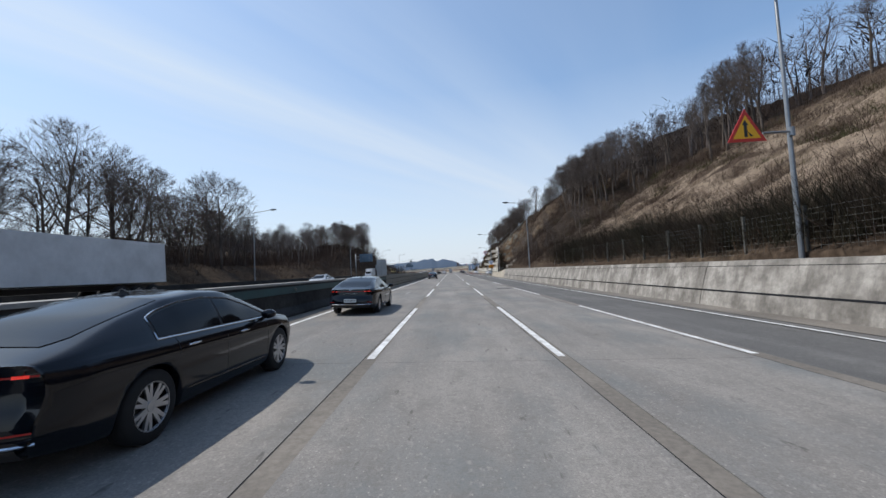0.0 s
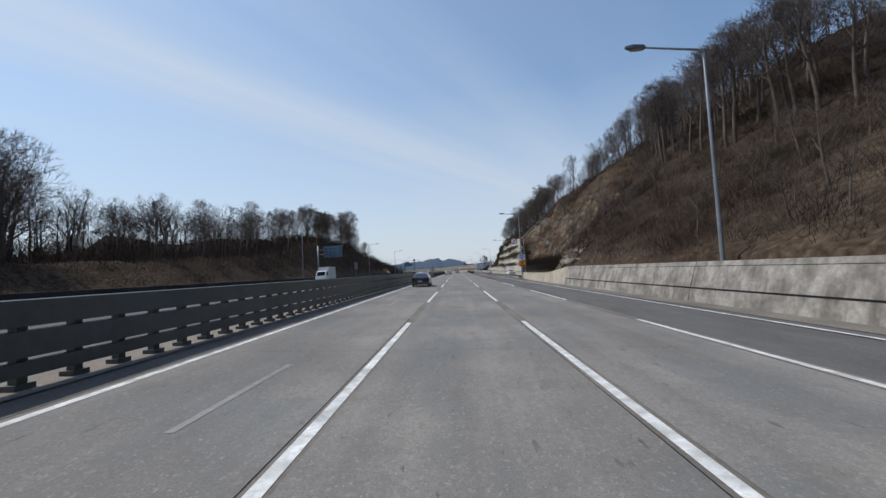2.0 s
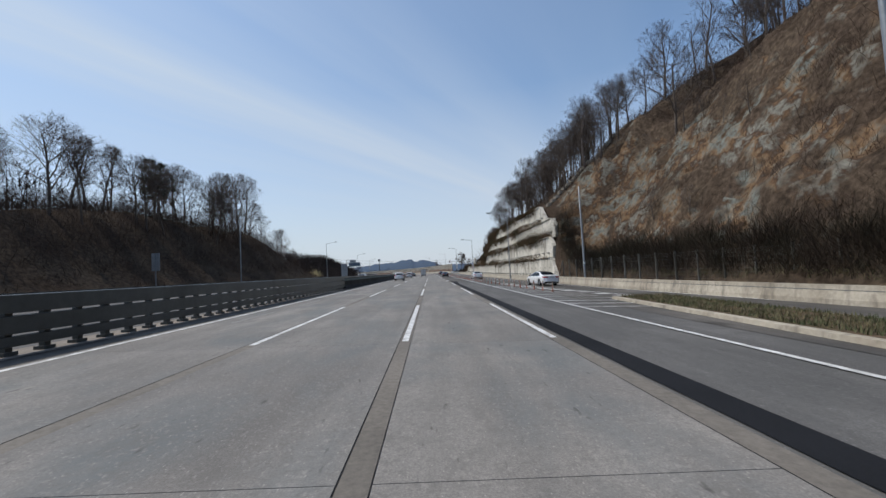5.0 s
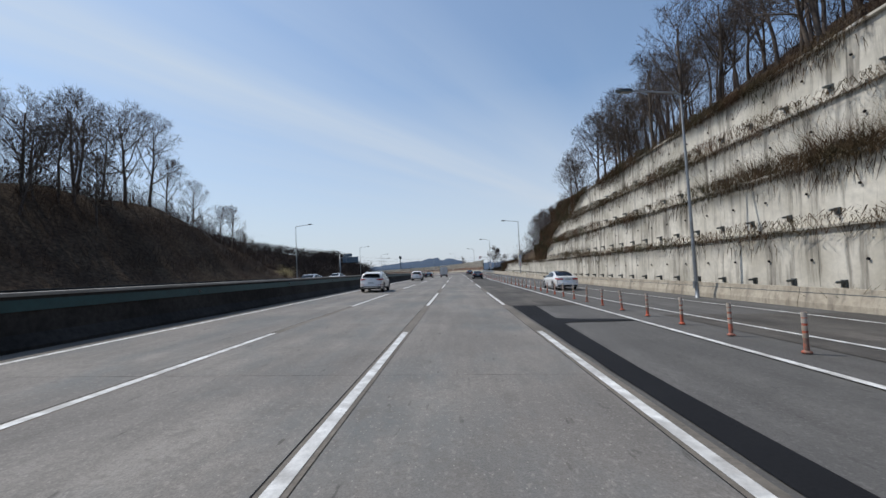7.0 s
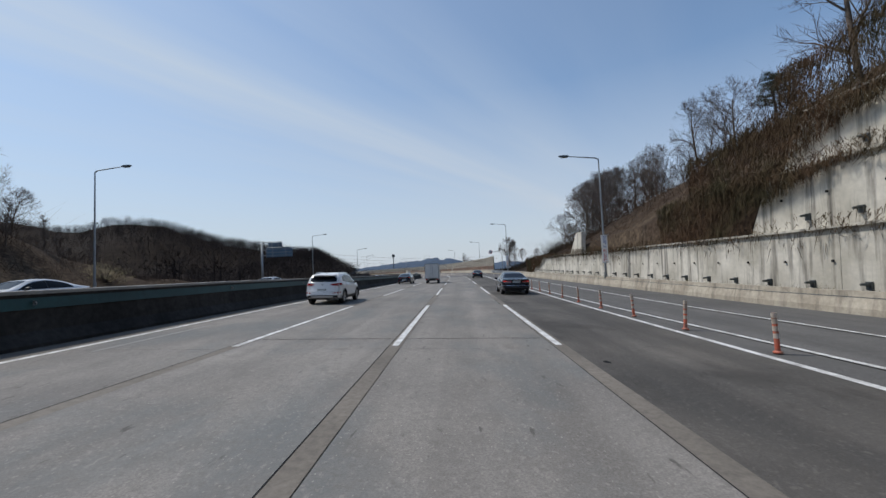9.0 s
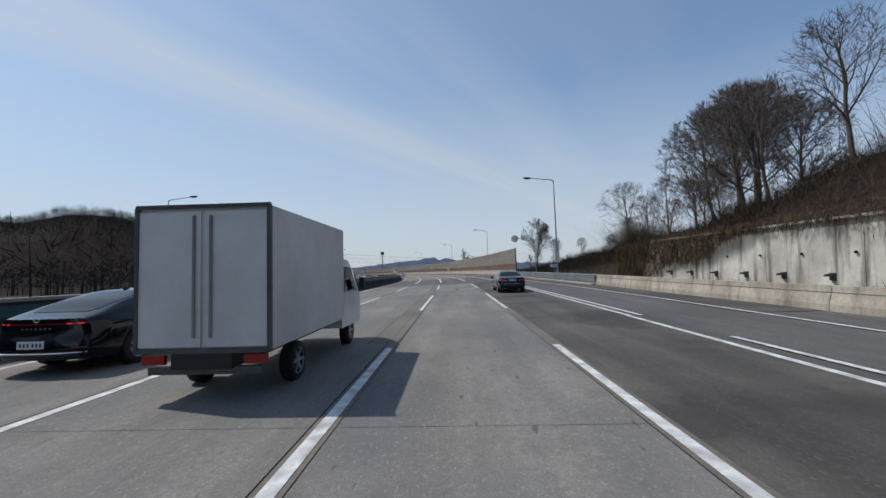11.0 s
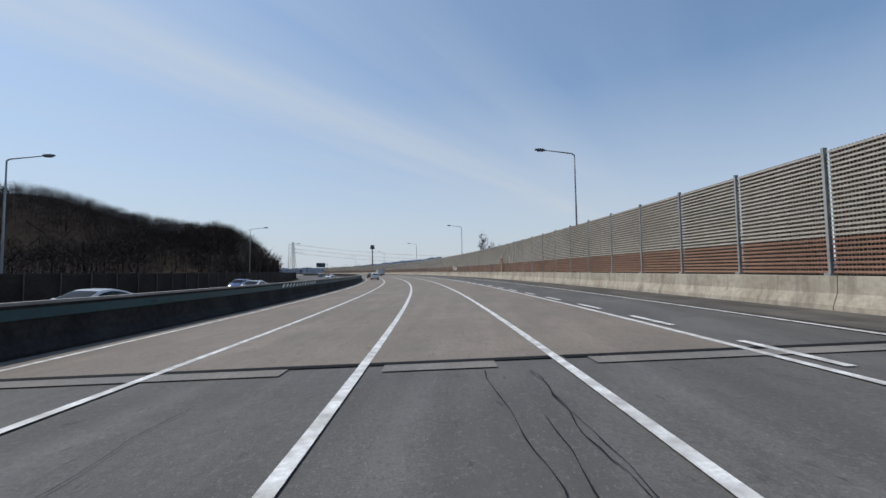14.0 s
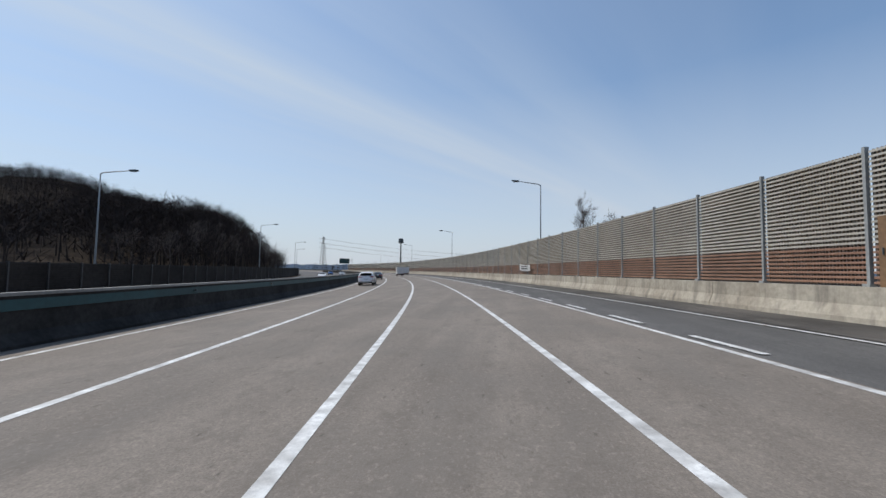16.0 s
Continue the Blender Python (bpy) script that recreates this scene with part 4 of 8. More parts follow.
def build_island():
    v, f = sweep([(0, 0), (0.02, 0.13), (0.18, 0.15), (3.2, 0.15), (3.3, 0.0)], 113, 126.6, 1.5, closed=True, shift=lambda s: (float(np.interp(s, [113, 128.2], [9.2, 10.3])), 0))
    structure("island_kerb", mesh("island_kerb", v, f, M["wall_light"]), "pale concrete kerb round a traffic island", "kerb")
    v, f = sweep([(0.22, 0.155), (0.8, 0.2), (2.4, 0.2), (3.1, 0.155)], 113.2, 126.4, 1.5, shift=lambda s: (float(np.interp(s, [113, 128.2], [9.2, 10.3])), 0))
    structure("island_soil", mesh("island_soil", v, f, M["scrub_soil"]), "brown soil on the traffic island", "ground")
    g = Geo()
    r = random.Random(8)
    for k in range(7000):
        s = r.uniform(113.3, 126.3)
        u = np.interp(s, [113, 128.2], [9.45, 10.55]) + r.uniform(0.05, 2.6)
        p = at(s, u, 0.15)
        a, h = r.uniform(0, 6.28), r.uniform(0.06, 0.2)
        d = Vector((math.cos(a), math.sin(a), 0)) * 0.02
        g.add([p - d, p + d, p + Vector((r.uniform(-0.06, 0.06), r.uniform(-0.06, 0.06), h))], [(0, 1, 2)])
    tagged(new("grass", g.mesh("grass", M["grass"])), "short green and dry grass on the traffic island", "grass", kind="stuff")


M["grass"] = mat("grass", (0.085, 0.1, 0.04), 0.8, grain=3, large=1.2, vary=0.4, tint=(0.17, 0.13, 0.07), bump=0)


# ---- guard rail and noise barriers ----
def build_guard_rail():
    rail = thing("guard_rail", "galvanised steel guard rail with two corrugated beams", "guard rail")
    w = [(0.0, -0.15), (0.05, -0.11), (0.05, -0.05), (0.0, -0.02), (0.0, 0.02), (0.05, 0.05), (0.05, 0.11), (0.0, 0.15)]
    for z in (0.68, 0.36):
        prof = [(12.85 - x, z + y) for x, y in w] + [(12.87 - x, z + y) for x, y in reversed(w)]
        v, f = sweep(prof, 275.0, 312.6, 2.0, closed=True)
        setting_part("beam", v, f, M["galv"], rail)
    g = Geo()
    g.tube((0, 0, -0.3), (0, 0, 0.86), 0.06, n=10)
    me = g.mesh("post", M["galv"], True)
    for k in range(19):
        ob = new("post", me)
        ob.matrix_basis = stand(275.4 + 2 * k, 12.98)
        ob.parent = rail
    v, f = sweep([(12.5, -0.05), (12.5, 0.06), (13.4, 0.1), (13.4, -0.2)], 275, 312.4, 3.0, closed=True)
    structure("verge_kerb", mesh("verge_kerb", v, f, M["wall_light"]), "pale concrete kerb below the guard rail", "kerb")


def build_noise_barrier():
    wall = tagged(new("barrier_wall_right"), "pale stained concrete base of the noise barrier", "wall", kind="structure")
    for k in range(34):
        a = 312.6 + 10.2 * k
        v, f = sweep([(13.25, -0.1), (13.28, 0.15), (13.42, 0.5), (13.45, 1.02), (13.85, 1.02), (13.9, -0.3)], a + 0.012, a + 10.188, 3.4, closed=True)
        setting_part("base_panel", v, f, M["wall_light"], wall)
    cream = mat("cream_slats", (0.68, 0.63, 0.54), 0.5, grain=3, large=0.3, vary=0.14, tint=(0.57, 0.52, 0.43), bump=0.03)
    rust = mat("terracotta_slats", (0.43, 0.25, 0.17), 0.5, grain=3, large=0.3, vary=0.14, tint=(0.34, 0.2, 0.14), bump=0.03)
    green = plain("end_post_green", (0.012, 0.045, 0.035), 0.5)
    barrier = thing("noise_barrier", "cream and terracotta louvred noise barrier between steel posts", "noise barrier")
    pitch, rows, low, high = 3.45, 27, 1.06, 4.92
    step = (high - low) / rows
    gp = Geo()
    gp.box((-0.02, 0, 3.0), (0.13, 0.085, 4.05))
    gp.box((-0.05, 0, 1.06), (0.24, 0.2, 0.08))
    post = gp.mesh("post", mat("grey_post", (0.34, 0.35, 0.34), 0.6, grain=5, vary=0.15, bump=0.03))
    slat = Geo()
    slat.add([(-0.06, 0.03, -0.032), (-0.075, 0.03, 0.026), (0.0, 0.03, 0.04), (-0.06, pitch - 0.03, -0.032), (-0.075, pitch - 0.03, 0.026), (0.0, pitch - 0.03, 0.04)], [(0, 1, 4, 3), (1, 2, 5, 4), (2, 0, 3, 5), (0, 2, 1), (3, 4, 5)])
    slat_c, slat_r = slat.mesh("slat", cream), slat.mesh("slat", rust)
    webs = Geo()
    for k in range(32):
        y = 0.1 + k * (pitch - 0.2) / 31
        webs.box((0.012, y, (low + high) / 2), (0.05, 0.034, high - low))
    back = Geo()
    back.box((0.07, pitch / 2, (low + high) / 2), (0.05, pitch - 0.01, high - low - 0.02))
    back_me = back.mesh("back_sheet", M["steel_dark"])
    webs_c = webs.mesh("lattice", mat("brown_lattice", (0.3, 0.25, 0.2), 0.6, grain=3, vary=0.15, bump=0.03))
    near = range(3, 14)
    rest = Geo()
    for k in range(96):
        s = 312.8 + pitch * k
        m = stand(s, 13.68, 0.0)
        dy = (at(s + pitch, 13.68) - at(s, 13.68))
        m = Matrix.Translation(m.translation) @ Matrix.Rotation(math.atan2(-dy.x, dy.y), 4, "Z") @ Matrix.Rotation(math.atan2(dy.z, dy.y), 4, "X")
        ob = new("post", post)
        ob.matrix_basis = m
        ob.parent = barrier
        ob = new("back_sheet", back_me)
        ob.matrix_basis = m
        ob.parent = barrier
        if k < 30:
            ob = tagged(new("lattice", webs_c), kind="stuff")
            ob.matrix_basis = m
            ob.parent = barrier
        for j in range(rows):
            z = low + step * (j + 0.5)
            mm = m @ Matrix.Translation((0, 0, z))
            if k in near:
                ob = new("slat", slat_r if j < 8 else slat_c)
                ob.matrix_basis = mm
                ob.parent = barrier
            else:
                rest.add([mm @ Vector(p) for p in slat.v], slat.f[:3], 1 if j < 8 else 0)
    ob = part("far_slats", rest, [cream, rust], barrier)
    tagged(ob, kind="stuff")
    g = Geo()
    g.box((0, -0.1, 2.5), (0.18, 0.1, 5.0))
    ob = part("end_post", g, green, barrier, "dark green end post")
    ob.matrix_basis = stand(312.7, 13.68)
    # service door
    g = Geo()
    g.box((-0.1, 0.0, 2.0), (0.05, 1.15, 1.95))
    ob = part("service_door", g, mat("brown_door", (0.24, 0.14, 0.07), 0.5), barrier, "brown service door")
    ob.matrix_basis = stand(367.1, 13.65)
    for z in (1.25, 2.75):
        g = Geo()
        g.tube((-0.135, -0.5, z - 0.08), (-0.135, -0.5, z + 0.08), 0.02, n=8)
        part("hinge", g, M["steel_dark"], ob)
    g = Geo()
    g.tube((-0.15, 0.45, 1.9), (-0.15, 0.45, 2.1), 0.018, n=8)
    part("handle", g, M["steel_dark"], ob)
    # opposite side, lower and darker
    left = thing("noise_barrier", "low dark slatted noise barrier beyond the opposite lanes", "noise barrier")
    dark = mat("brown_slats", (0.05, 0.04, 0.034), 0.8, grain=3, vary=0.25, spec=0.1)
    gs = Geo()
    for k in range(78):
        s = 292.7 + 3.4 * k
        a, b = at(s, -29.6, 0), at(s + 3.36, -29.6, 0)
        for j in range(12):
            z = 0.5 + 0.19 * j
            x = Vector((0.06, 0, 0))
            up = Vector((0, 0, 0.14))
            p, q = a + Vector((0, 0, z)), b + Vector((0, 0, z))
            gs.add([p + x, q + x, q + up, p + up], [(0, 1, 2, 3)])
        gs.add([a, b, b + Vector((0, 0, 2.75)), a + Vector((0, 0, 2.75))], [(0, 1, 2, 3)], 1)
    tagged(part("slats", gs, [dark, dark], left), kind="stuff")
    gp = Geo()
    gp.box((0, 0, 1.4), (0.18, 0.12, 2.8))
    me = gp.mesh("post", mat("brown_post", (0.07, 0.06, 0.055), 0.6, grain=5))
    for k in range(79):
        ob = new("post", me)
        ob.matrix_basis = stand(292.7 + 3.4 * k, -29.55)
        ob.parent = left
    v, f = sweep([(-28.4, -0.1), (-28.5, 0.75), (-28.8, 0.75), (-28.9, -0.1)], -80, 292, 4.0, closed=True)
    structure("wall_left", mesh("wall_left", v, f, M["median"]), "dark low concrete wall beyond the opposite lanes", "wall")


build_median()
build_right_walls()
build_retaining()
build_lamps()
build_fences()
build_bollards()
build_island()
build_guard_rail()
build_noise_barrier()

# ---- signs, masts, boards ----
M["sign_back"] = mat("sign_back", (0.33, 0.34, 0.35), 0.5, metal=0.4, grain=4, vary=0.1, bump=0.02)
M["sign_blue"] = mat("sign_blue_grey", (0.12, 0.19, 0.26), 0.5, metal=0.2, grain=4, vary=0.1, bump=0.02)
M["red"] = plain("sign_red", (0.55, 0.03, 0.02), 0.4)
M["yellow"] = plain("sign_yellow", (0.85, 0.42, 0.01), 0.4)
M["orange"] = plain("sign_orange", (0.8, 0.28, 0.01), 0.4)
M["white"] = plain("sign_white", (0.85, 0.85, 0.84), 0.4)
M["cloth"] = plain("banner_cloth", (0.85, 0.85, 0.84), 0.9)
nodes, links = M["cloth"].node_tree.nodes, M["cloth"].node_tree.links
back_lit, half_mix = nodes.new("ShaderNodeBsdfTranslucent"), nodes.new("ShaderNodeMixShader")
back_lit.inputs["Color"].default_value, half_mix.inputs["Fac"].default_value = (0.85, 0.85, 0.83, 1), 0.5
links.new(nodes["Principled BSDF"].outputs[0], half_mix.inputs[1])
links.new(back_lit.outputs[0], half_mix.inputs[2])
links.new(half_mix.outputs[0], nodes["Material Output"].inputs["Surface"])
M["black"] = plain("sign_black", (0.015, 0.015, 0.017), 0.4)
M["blue"] = plain("sign_blue", (0.03, 0.1, 0.35), 0.4)


def disc(geo, c, r, y, n=28, slot=0):
    geo.lathe([(y, 0.0), (y, r), (y + 0.012, r), (y + 0.012, 0.0)], "Y", n, c, slot)


def letters(name, text, size, material, parent, m, depth=0.004):
    cu = bpy.data.curves.new(name, "FONT")
    cu.body, cu.size, cu.align_x, cu.align_y, cu.extrude = text, size, "CENTER", "CENTER", depth
    cu.materials.append(material)
    ob = new(name, cu)
    ob.parent = parent
    ob.matrix_basis = m
    return ob


def triangle_sign():
    """Merge warning on an arm; faces -y, the pole at the origin is the lamp's."""
    t = thing("merge_sign", "yellow and red triangular merge warning sign on an arm", "road sign")
    g = Geo()
    g.tube((0, 0, 5.75), (-1.0, 0, 5.75), 0.04)
    g.lathe([(5.6, 0.1), (5.9, 0.1)], "Z", 12)
    part("arm", g, M["galv"], t)

    def tri(r, y, c):
        return [(c[0] + r * math.sin(a), y, c[1] + r * math.cos(a)) for a in (0, 2.0944, 4.18879)]
    c = (-1.6, 5.85)
    g = Geo()
    a, b = tri(0.78, -0.05, c), tri(0.78, -0.02, c)
    g.add(a + b, [(0, 1, 2), (5, 4, 3), (0, 3, 4, 1), (1, 4, 5, 2), (2, 5, 3, 0)])
    plate = part("plate", g, M["red"], t, "red triangular plate")
    g = Geo()
    g.add(tri(0.56, -0.056, c), [(0, 1, 2)])
    part("field", g, M["yellow"], plate, "yellow field")
    g = Geo()
    g.box((c[0] - 0.03, -0.06, c[1] + 0.02), (0.11, 0.006, 0.5))
    g.add([(c[0] - 0.14, -0.061, c[1] + 0.2), (c[0] + 0.08, -0.061, c[1] + 0.2), (c[0] - 0.03, -0.061, c[1] + 0.38)], [(0, 1, 2)])
    g.add([(c[0] + 0.0, -0.062, c[1] + 0.08), (c[0] + 0.02, -0.062, c[1] - 0.02), (c[0] + 0.22, -0.062, c[1] - 0.2), (c[0] + 0.14, -0.062, c[1] - 0.22)], [(0, 1, 2, 3)])
    part("symbol", g, M["black"], plate, "black merging arrow")
    t.matrix_basis = stand(13.75, 10.2, 0.55)


def round_sign(text, s, u, h, r, pole_u, pole_s=None, curved=True):
    t = thing("speed_sign" if text else "no_turn_sign", "round white speed limit sign with a red rim" if text else "round white no turning sign with a red rim", "road sign")
    dx = pole_u - u
    g = Geo()
    if curved:
        pts = [(dx, 0.05, -0.6), (dx, 0.05, h - 0.9)] + [(dx - 0.95 * (1 - math.cos(a)), 0.05, h - 0.9 + 0.95 * math.sin(a)) for a in np.linspace(0.1, 1.57, 8)] + [(0.0, 0.05, h + 0.05)]
        g.pipe(pts, [0.1, 0.085] + [0.06] * 8 + [0.045], 10)
    else:
        g.pipe([(dx, 0.05, h - 0.0), (0, 0.05, h)], 0.035, 8)
    part("pole" if curved else "arm", g, M["galv"], t, smooth=True)
    g = Geo()
    disc(g, (0, 0, h), r, -0.012, 36)
    plate = part("plate", g, M["red"], t, "red rim")
    g = Geo()
    disc(g, (0, 0, h), r * 0.8, -0.02, 36)
    part("field", g, M["white"], plate, "white field")
    if text:
        letters("numerals", text, r * 0.86, M["black"], plate, pose(0, -0.024, h - r * 0.02, 90, 0, 0))
    else:
        g = Geo()
        g.box((-0.02, -0.024, h - 0.08), (0.09, 0.006, 0.36))
        g.box((0.1, -0.024, h + 0.12), (0.32, 0.006, 0.09))
        part("symbol", g, M["black"], plate, "black bent arrow")
        g = Geo()
        g.box((0, -0.03, h), (0.08, 0.006, r * 1.7), turn=0)
        bar = part("bar", g, M["red"], plate)
    t.matrix_basis = stand(s, u, 0.0)


def board(name, label, s, u, h0, h1, w, pole_u=None, bars=True, ribs=0, front=False, m="sign_back"):
    """A board seen from behind (or from the front), on posts or a cantilever mast."""
    t = thing(name, label, "road sign")
    sign = -1 if front else 1
    g = Geo()
    g.box((0, 0, (h0 + h1) / 2), (w, 0.05, h1 - h0))
    plate = part("plate", g, M[m], t)
    for k in range(ribs):
        g = Geo()
        z = h0 + (h1 - h0) * (k + 0.5) / ribs
        g.box((0, -0.06, z), (w * 0.98, 0.06, 0.07))
        part("rib", g, M["galv"], plate)
    for x in (-w * 0.25, w * 0.25) if w > 1.5 else (0.0,):
        g = Geo()
        g.box((x, -0.07 * (-sign if front else 1), (h0 + h1) / 2), (0.08, 0.08, h1 - h0))
        part("stiffener", g, M["galv"], plate)
    if pole_u is None:
        g = Geo()
        g.tube((0, 0.0, -0.3), (0, 0.0, h1 - 0.1), 0.05, n=10)
        part("post", g, M["galv"], t)
    else:
        dx = pole_u - u
        g = Geo()
        g.pipe([(dx, 0.1, -0.6), (dx, 0.1, h1 + 0.1)], [0.18, 0.14], 12)
        part("mast", g, M["galv"], t, smooth=True)
        for z in ((h0 + h1) / 2 - 0.5, (h0 + h1) / 2 + 0.5):
            g = Geo()
            g.tube((dx, 0.1, z), (w * 0.45 if dx < 0 else -w * 0.45, 0.1, z), 0.07, n=8)
            part("beam", g, M["galv"], t)
    t.matrix_basis = stand(s, u, 0.0)
    return t


def build_signs():
    triangle_sign()
    round_sign("", 106.2, 7.7, 6.3, 0.5, 9.6, curved=False)
    g = thing("sign_post", "grey steel post carrying ramp warning signs", "road sign")
    k = Geo()
    k.tube((0, 0.06, -0.2), (0, 0.06, 6.6), 0.07, n=10)
    part("post", k, M["galv"], g)
    k = Geo()
    k.box((0.0, 0, 3.55), (1.15, 0.04, 1.0))
    a = part("upper_plate", k, M["white"], g, "white plate with lines of small writing")
    for j in range(3):
        k = Geo()
        k.box((0, -0.024, 3.85 - 0.28 * j), (0.85 if j < 2 else 0.5, 0.006, 0.13))
        part("writing", k, M["blue"], a)
    k = Geo()
    k.box((0.0, 0, 2.5), (1.2, 0.04, 0.95))
    b = part("lower_plate", k, M["orange"], g, "orange plate with a black arrow")
    k = Geo()
    k.box((0, -0.024, 2.6), (0.12, 0.006, 0.5))
    k.add([(-0.2, -0.026, 2.7), (0.2, -0.026, 2.7), (0, -0.026, 2.92)], [(0, 1, 2)])
    part("arrow", k, M["black"], b)
    k = Geo()
    k.box((0, -0.024, 2.15), (0.9, 0.006, 0.13))
    part("writing", k, M["black"], b)
    g.matrix_basis = stand(108.8, 9.3, 0.1)
    round_sign("100", 301.3, 11.3, 5.85, 0.5, 14.3)
    board("roadside_sign", "grey back of a tall sign panel on the median", 38.0, -8.65, 1.3, 2.85, 0.95, ribs=2)
    board("roadside_sign", "grey back of a tall sign panel on the median", 148.9, -8.6, 1.35, 2.7, 0.6, ribs=2)
    board("direction_board", "blue-grey back of a large direction board on a mast", 127.1, -29.2, 5.0, 7.6, 4.2, pole_u=-32.6, ribs=4, m="sign_blue")
    board("direction_board", "dark back of a wide direction board on a mast", 264.3, -29.3, 5.4, 7.0, 4.6, pole_u=-32.4, ribs=3, m="sign_blue")
    board("direction_board", "small dark back of an exit board on a mast", 264.3, -30.0, 7.15, 7.9, 2.4, pole_u=-32.45, ribs=1, m="sign_blue")
    board("roadside_sign", "grey back of a narrow sign panel beyond the opposite lanes", 152, -30.6, 2.4, 4.4, 0.9, ribs=2)
    board("direction_board", "green direction board far ahead beside the road", 640, 10.0, 5.5, 9.0, 7.0, pole_u=15.5, front=True, m="teal")
    # tall plain pole below the rock face
    t = thing("tall_pole", "plain grey tapered steel pole beside the parapet", "pole")
    k = Geo()
    k.lathe([(-0.5, 0.12), (9.2, 0.07), (9.25, 0.0)], "Z", 10)
    part("shaft", k, M["galv"], t, smooth=True)
    k = Geo()
    k.box((0, -0.09, 1.6), (0.16, 0.06, 0.2))
    part("tag", k, M["white"], t)
    t.matrix_basis = stand(144.3, 15.9, 0.6)
    # vertical warning banners on two lamps
    for text, s, u in (("\uc815\uccb4\uc2dc\ube44\uc0c1\ub4f1", 231.5, 14.42), ("\uba48\ucd9c\ub54c\ube44\uc0c1\ub4f1", 287.5, 13.42)):
        t = thing("warning_banner", "white vertical banner with blue and red writing on a lamp", "banner")
        k = Geo()
        k.box((0, 0, 3.15), (0.54, 0.012, 2.4))
        p = part("cloth", k, M["cloth"], t)
        for z in (1.93, 4.37):
            k = Geo()
            k.tube((-0.3, 0.03, z), (0.42, 0.03, z), 0.018, n=6)
            part("rod", k, M["galv"], t)
        for j, c in enumerate(text):
            letters("letter", c, 0.4, M["blue"] if j < 3 else M["red"], p, pose(0, -0.014, 4.1 - 0.38 * j, 90, 0, 0), 0.002)
        t.matrix_basis = stand(s, u, 0.05)
    # cloth notice on the barrier base
    t = thing("notice", "small white cloth notice on the barrier", "banner")
    k = Geo()
    v = []
    for y in np.linspace(-2.0, 2.0, 15):
        dip = 0.12 * (1 - (y / 2) ** 2)
        v += [(0.04 * math.sin(3 * y), y, 2.05 - dip + 0.03 * y), (0.04 * math.sin(3 * y + 1), y, 1.3 - dip * 0.6 + 0.03 * y)]
    k.add(v + [(x + 0.012, y, z) for x, y, z in v], [(2 * i, 2 * i + 2, 2 * i + 3, 2 * i + 1) for i in range(14)] + [(31 + 2 * i, 33 + 2 * i, 32 + 2 * i, 30 + 2 * i) for i in range(14)])
    p = part("cloth", k, M["cloth"], t)
    for j in range(2):
        k = Geo()
        k.box((-0.05, 0, 1.78 - 0.26 * j), (0.006, 2.6, 0.1))
        part("writing", k, M["black"], p)
    t.matrix_basis = stand(402.7, 13.3, 0.2)
    # hydrant cabinet plate and small far plate
    t = thing("direction_plate", "small white place plate on a post in the scrub", "road sign")
    k = Geo()
    k.tube((0, 0.03, -0.4), (0, 0.03, 1.9), 0.03, n=8)
    part("post", k, M["galv"], t)
    k = Geo()
    k.box((0, 0, 1.9), (0.95, 0.03, 0.36))
    p = part("plate", k, M["white"], t)
    k = Geo()
    k.box((0, -0.018, 1.9), (0.62, 0.006, 0.07))
    part("writing", k, M["teal"], p)
    t.matrix_basis = stand(292.0, 14.3, -0.3)


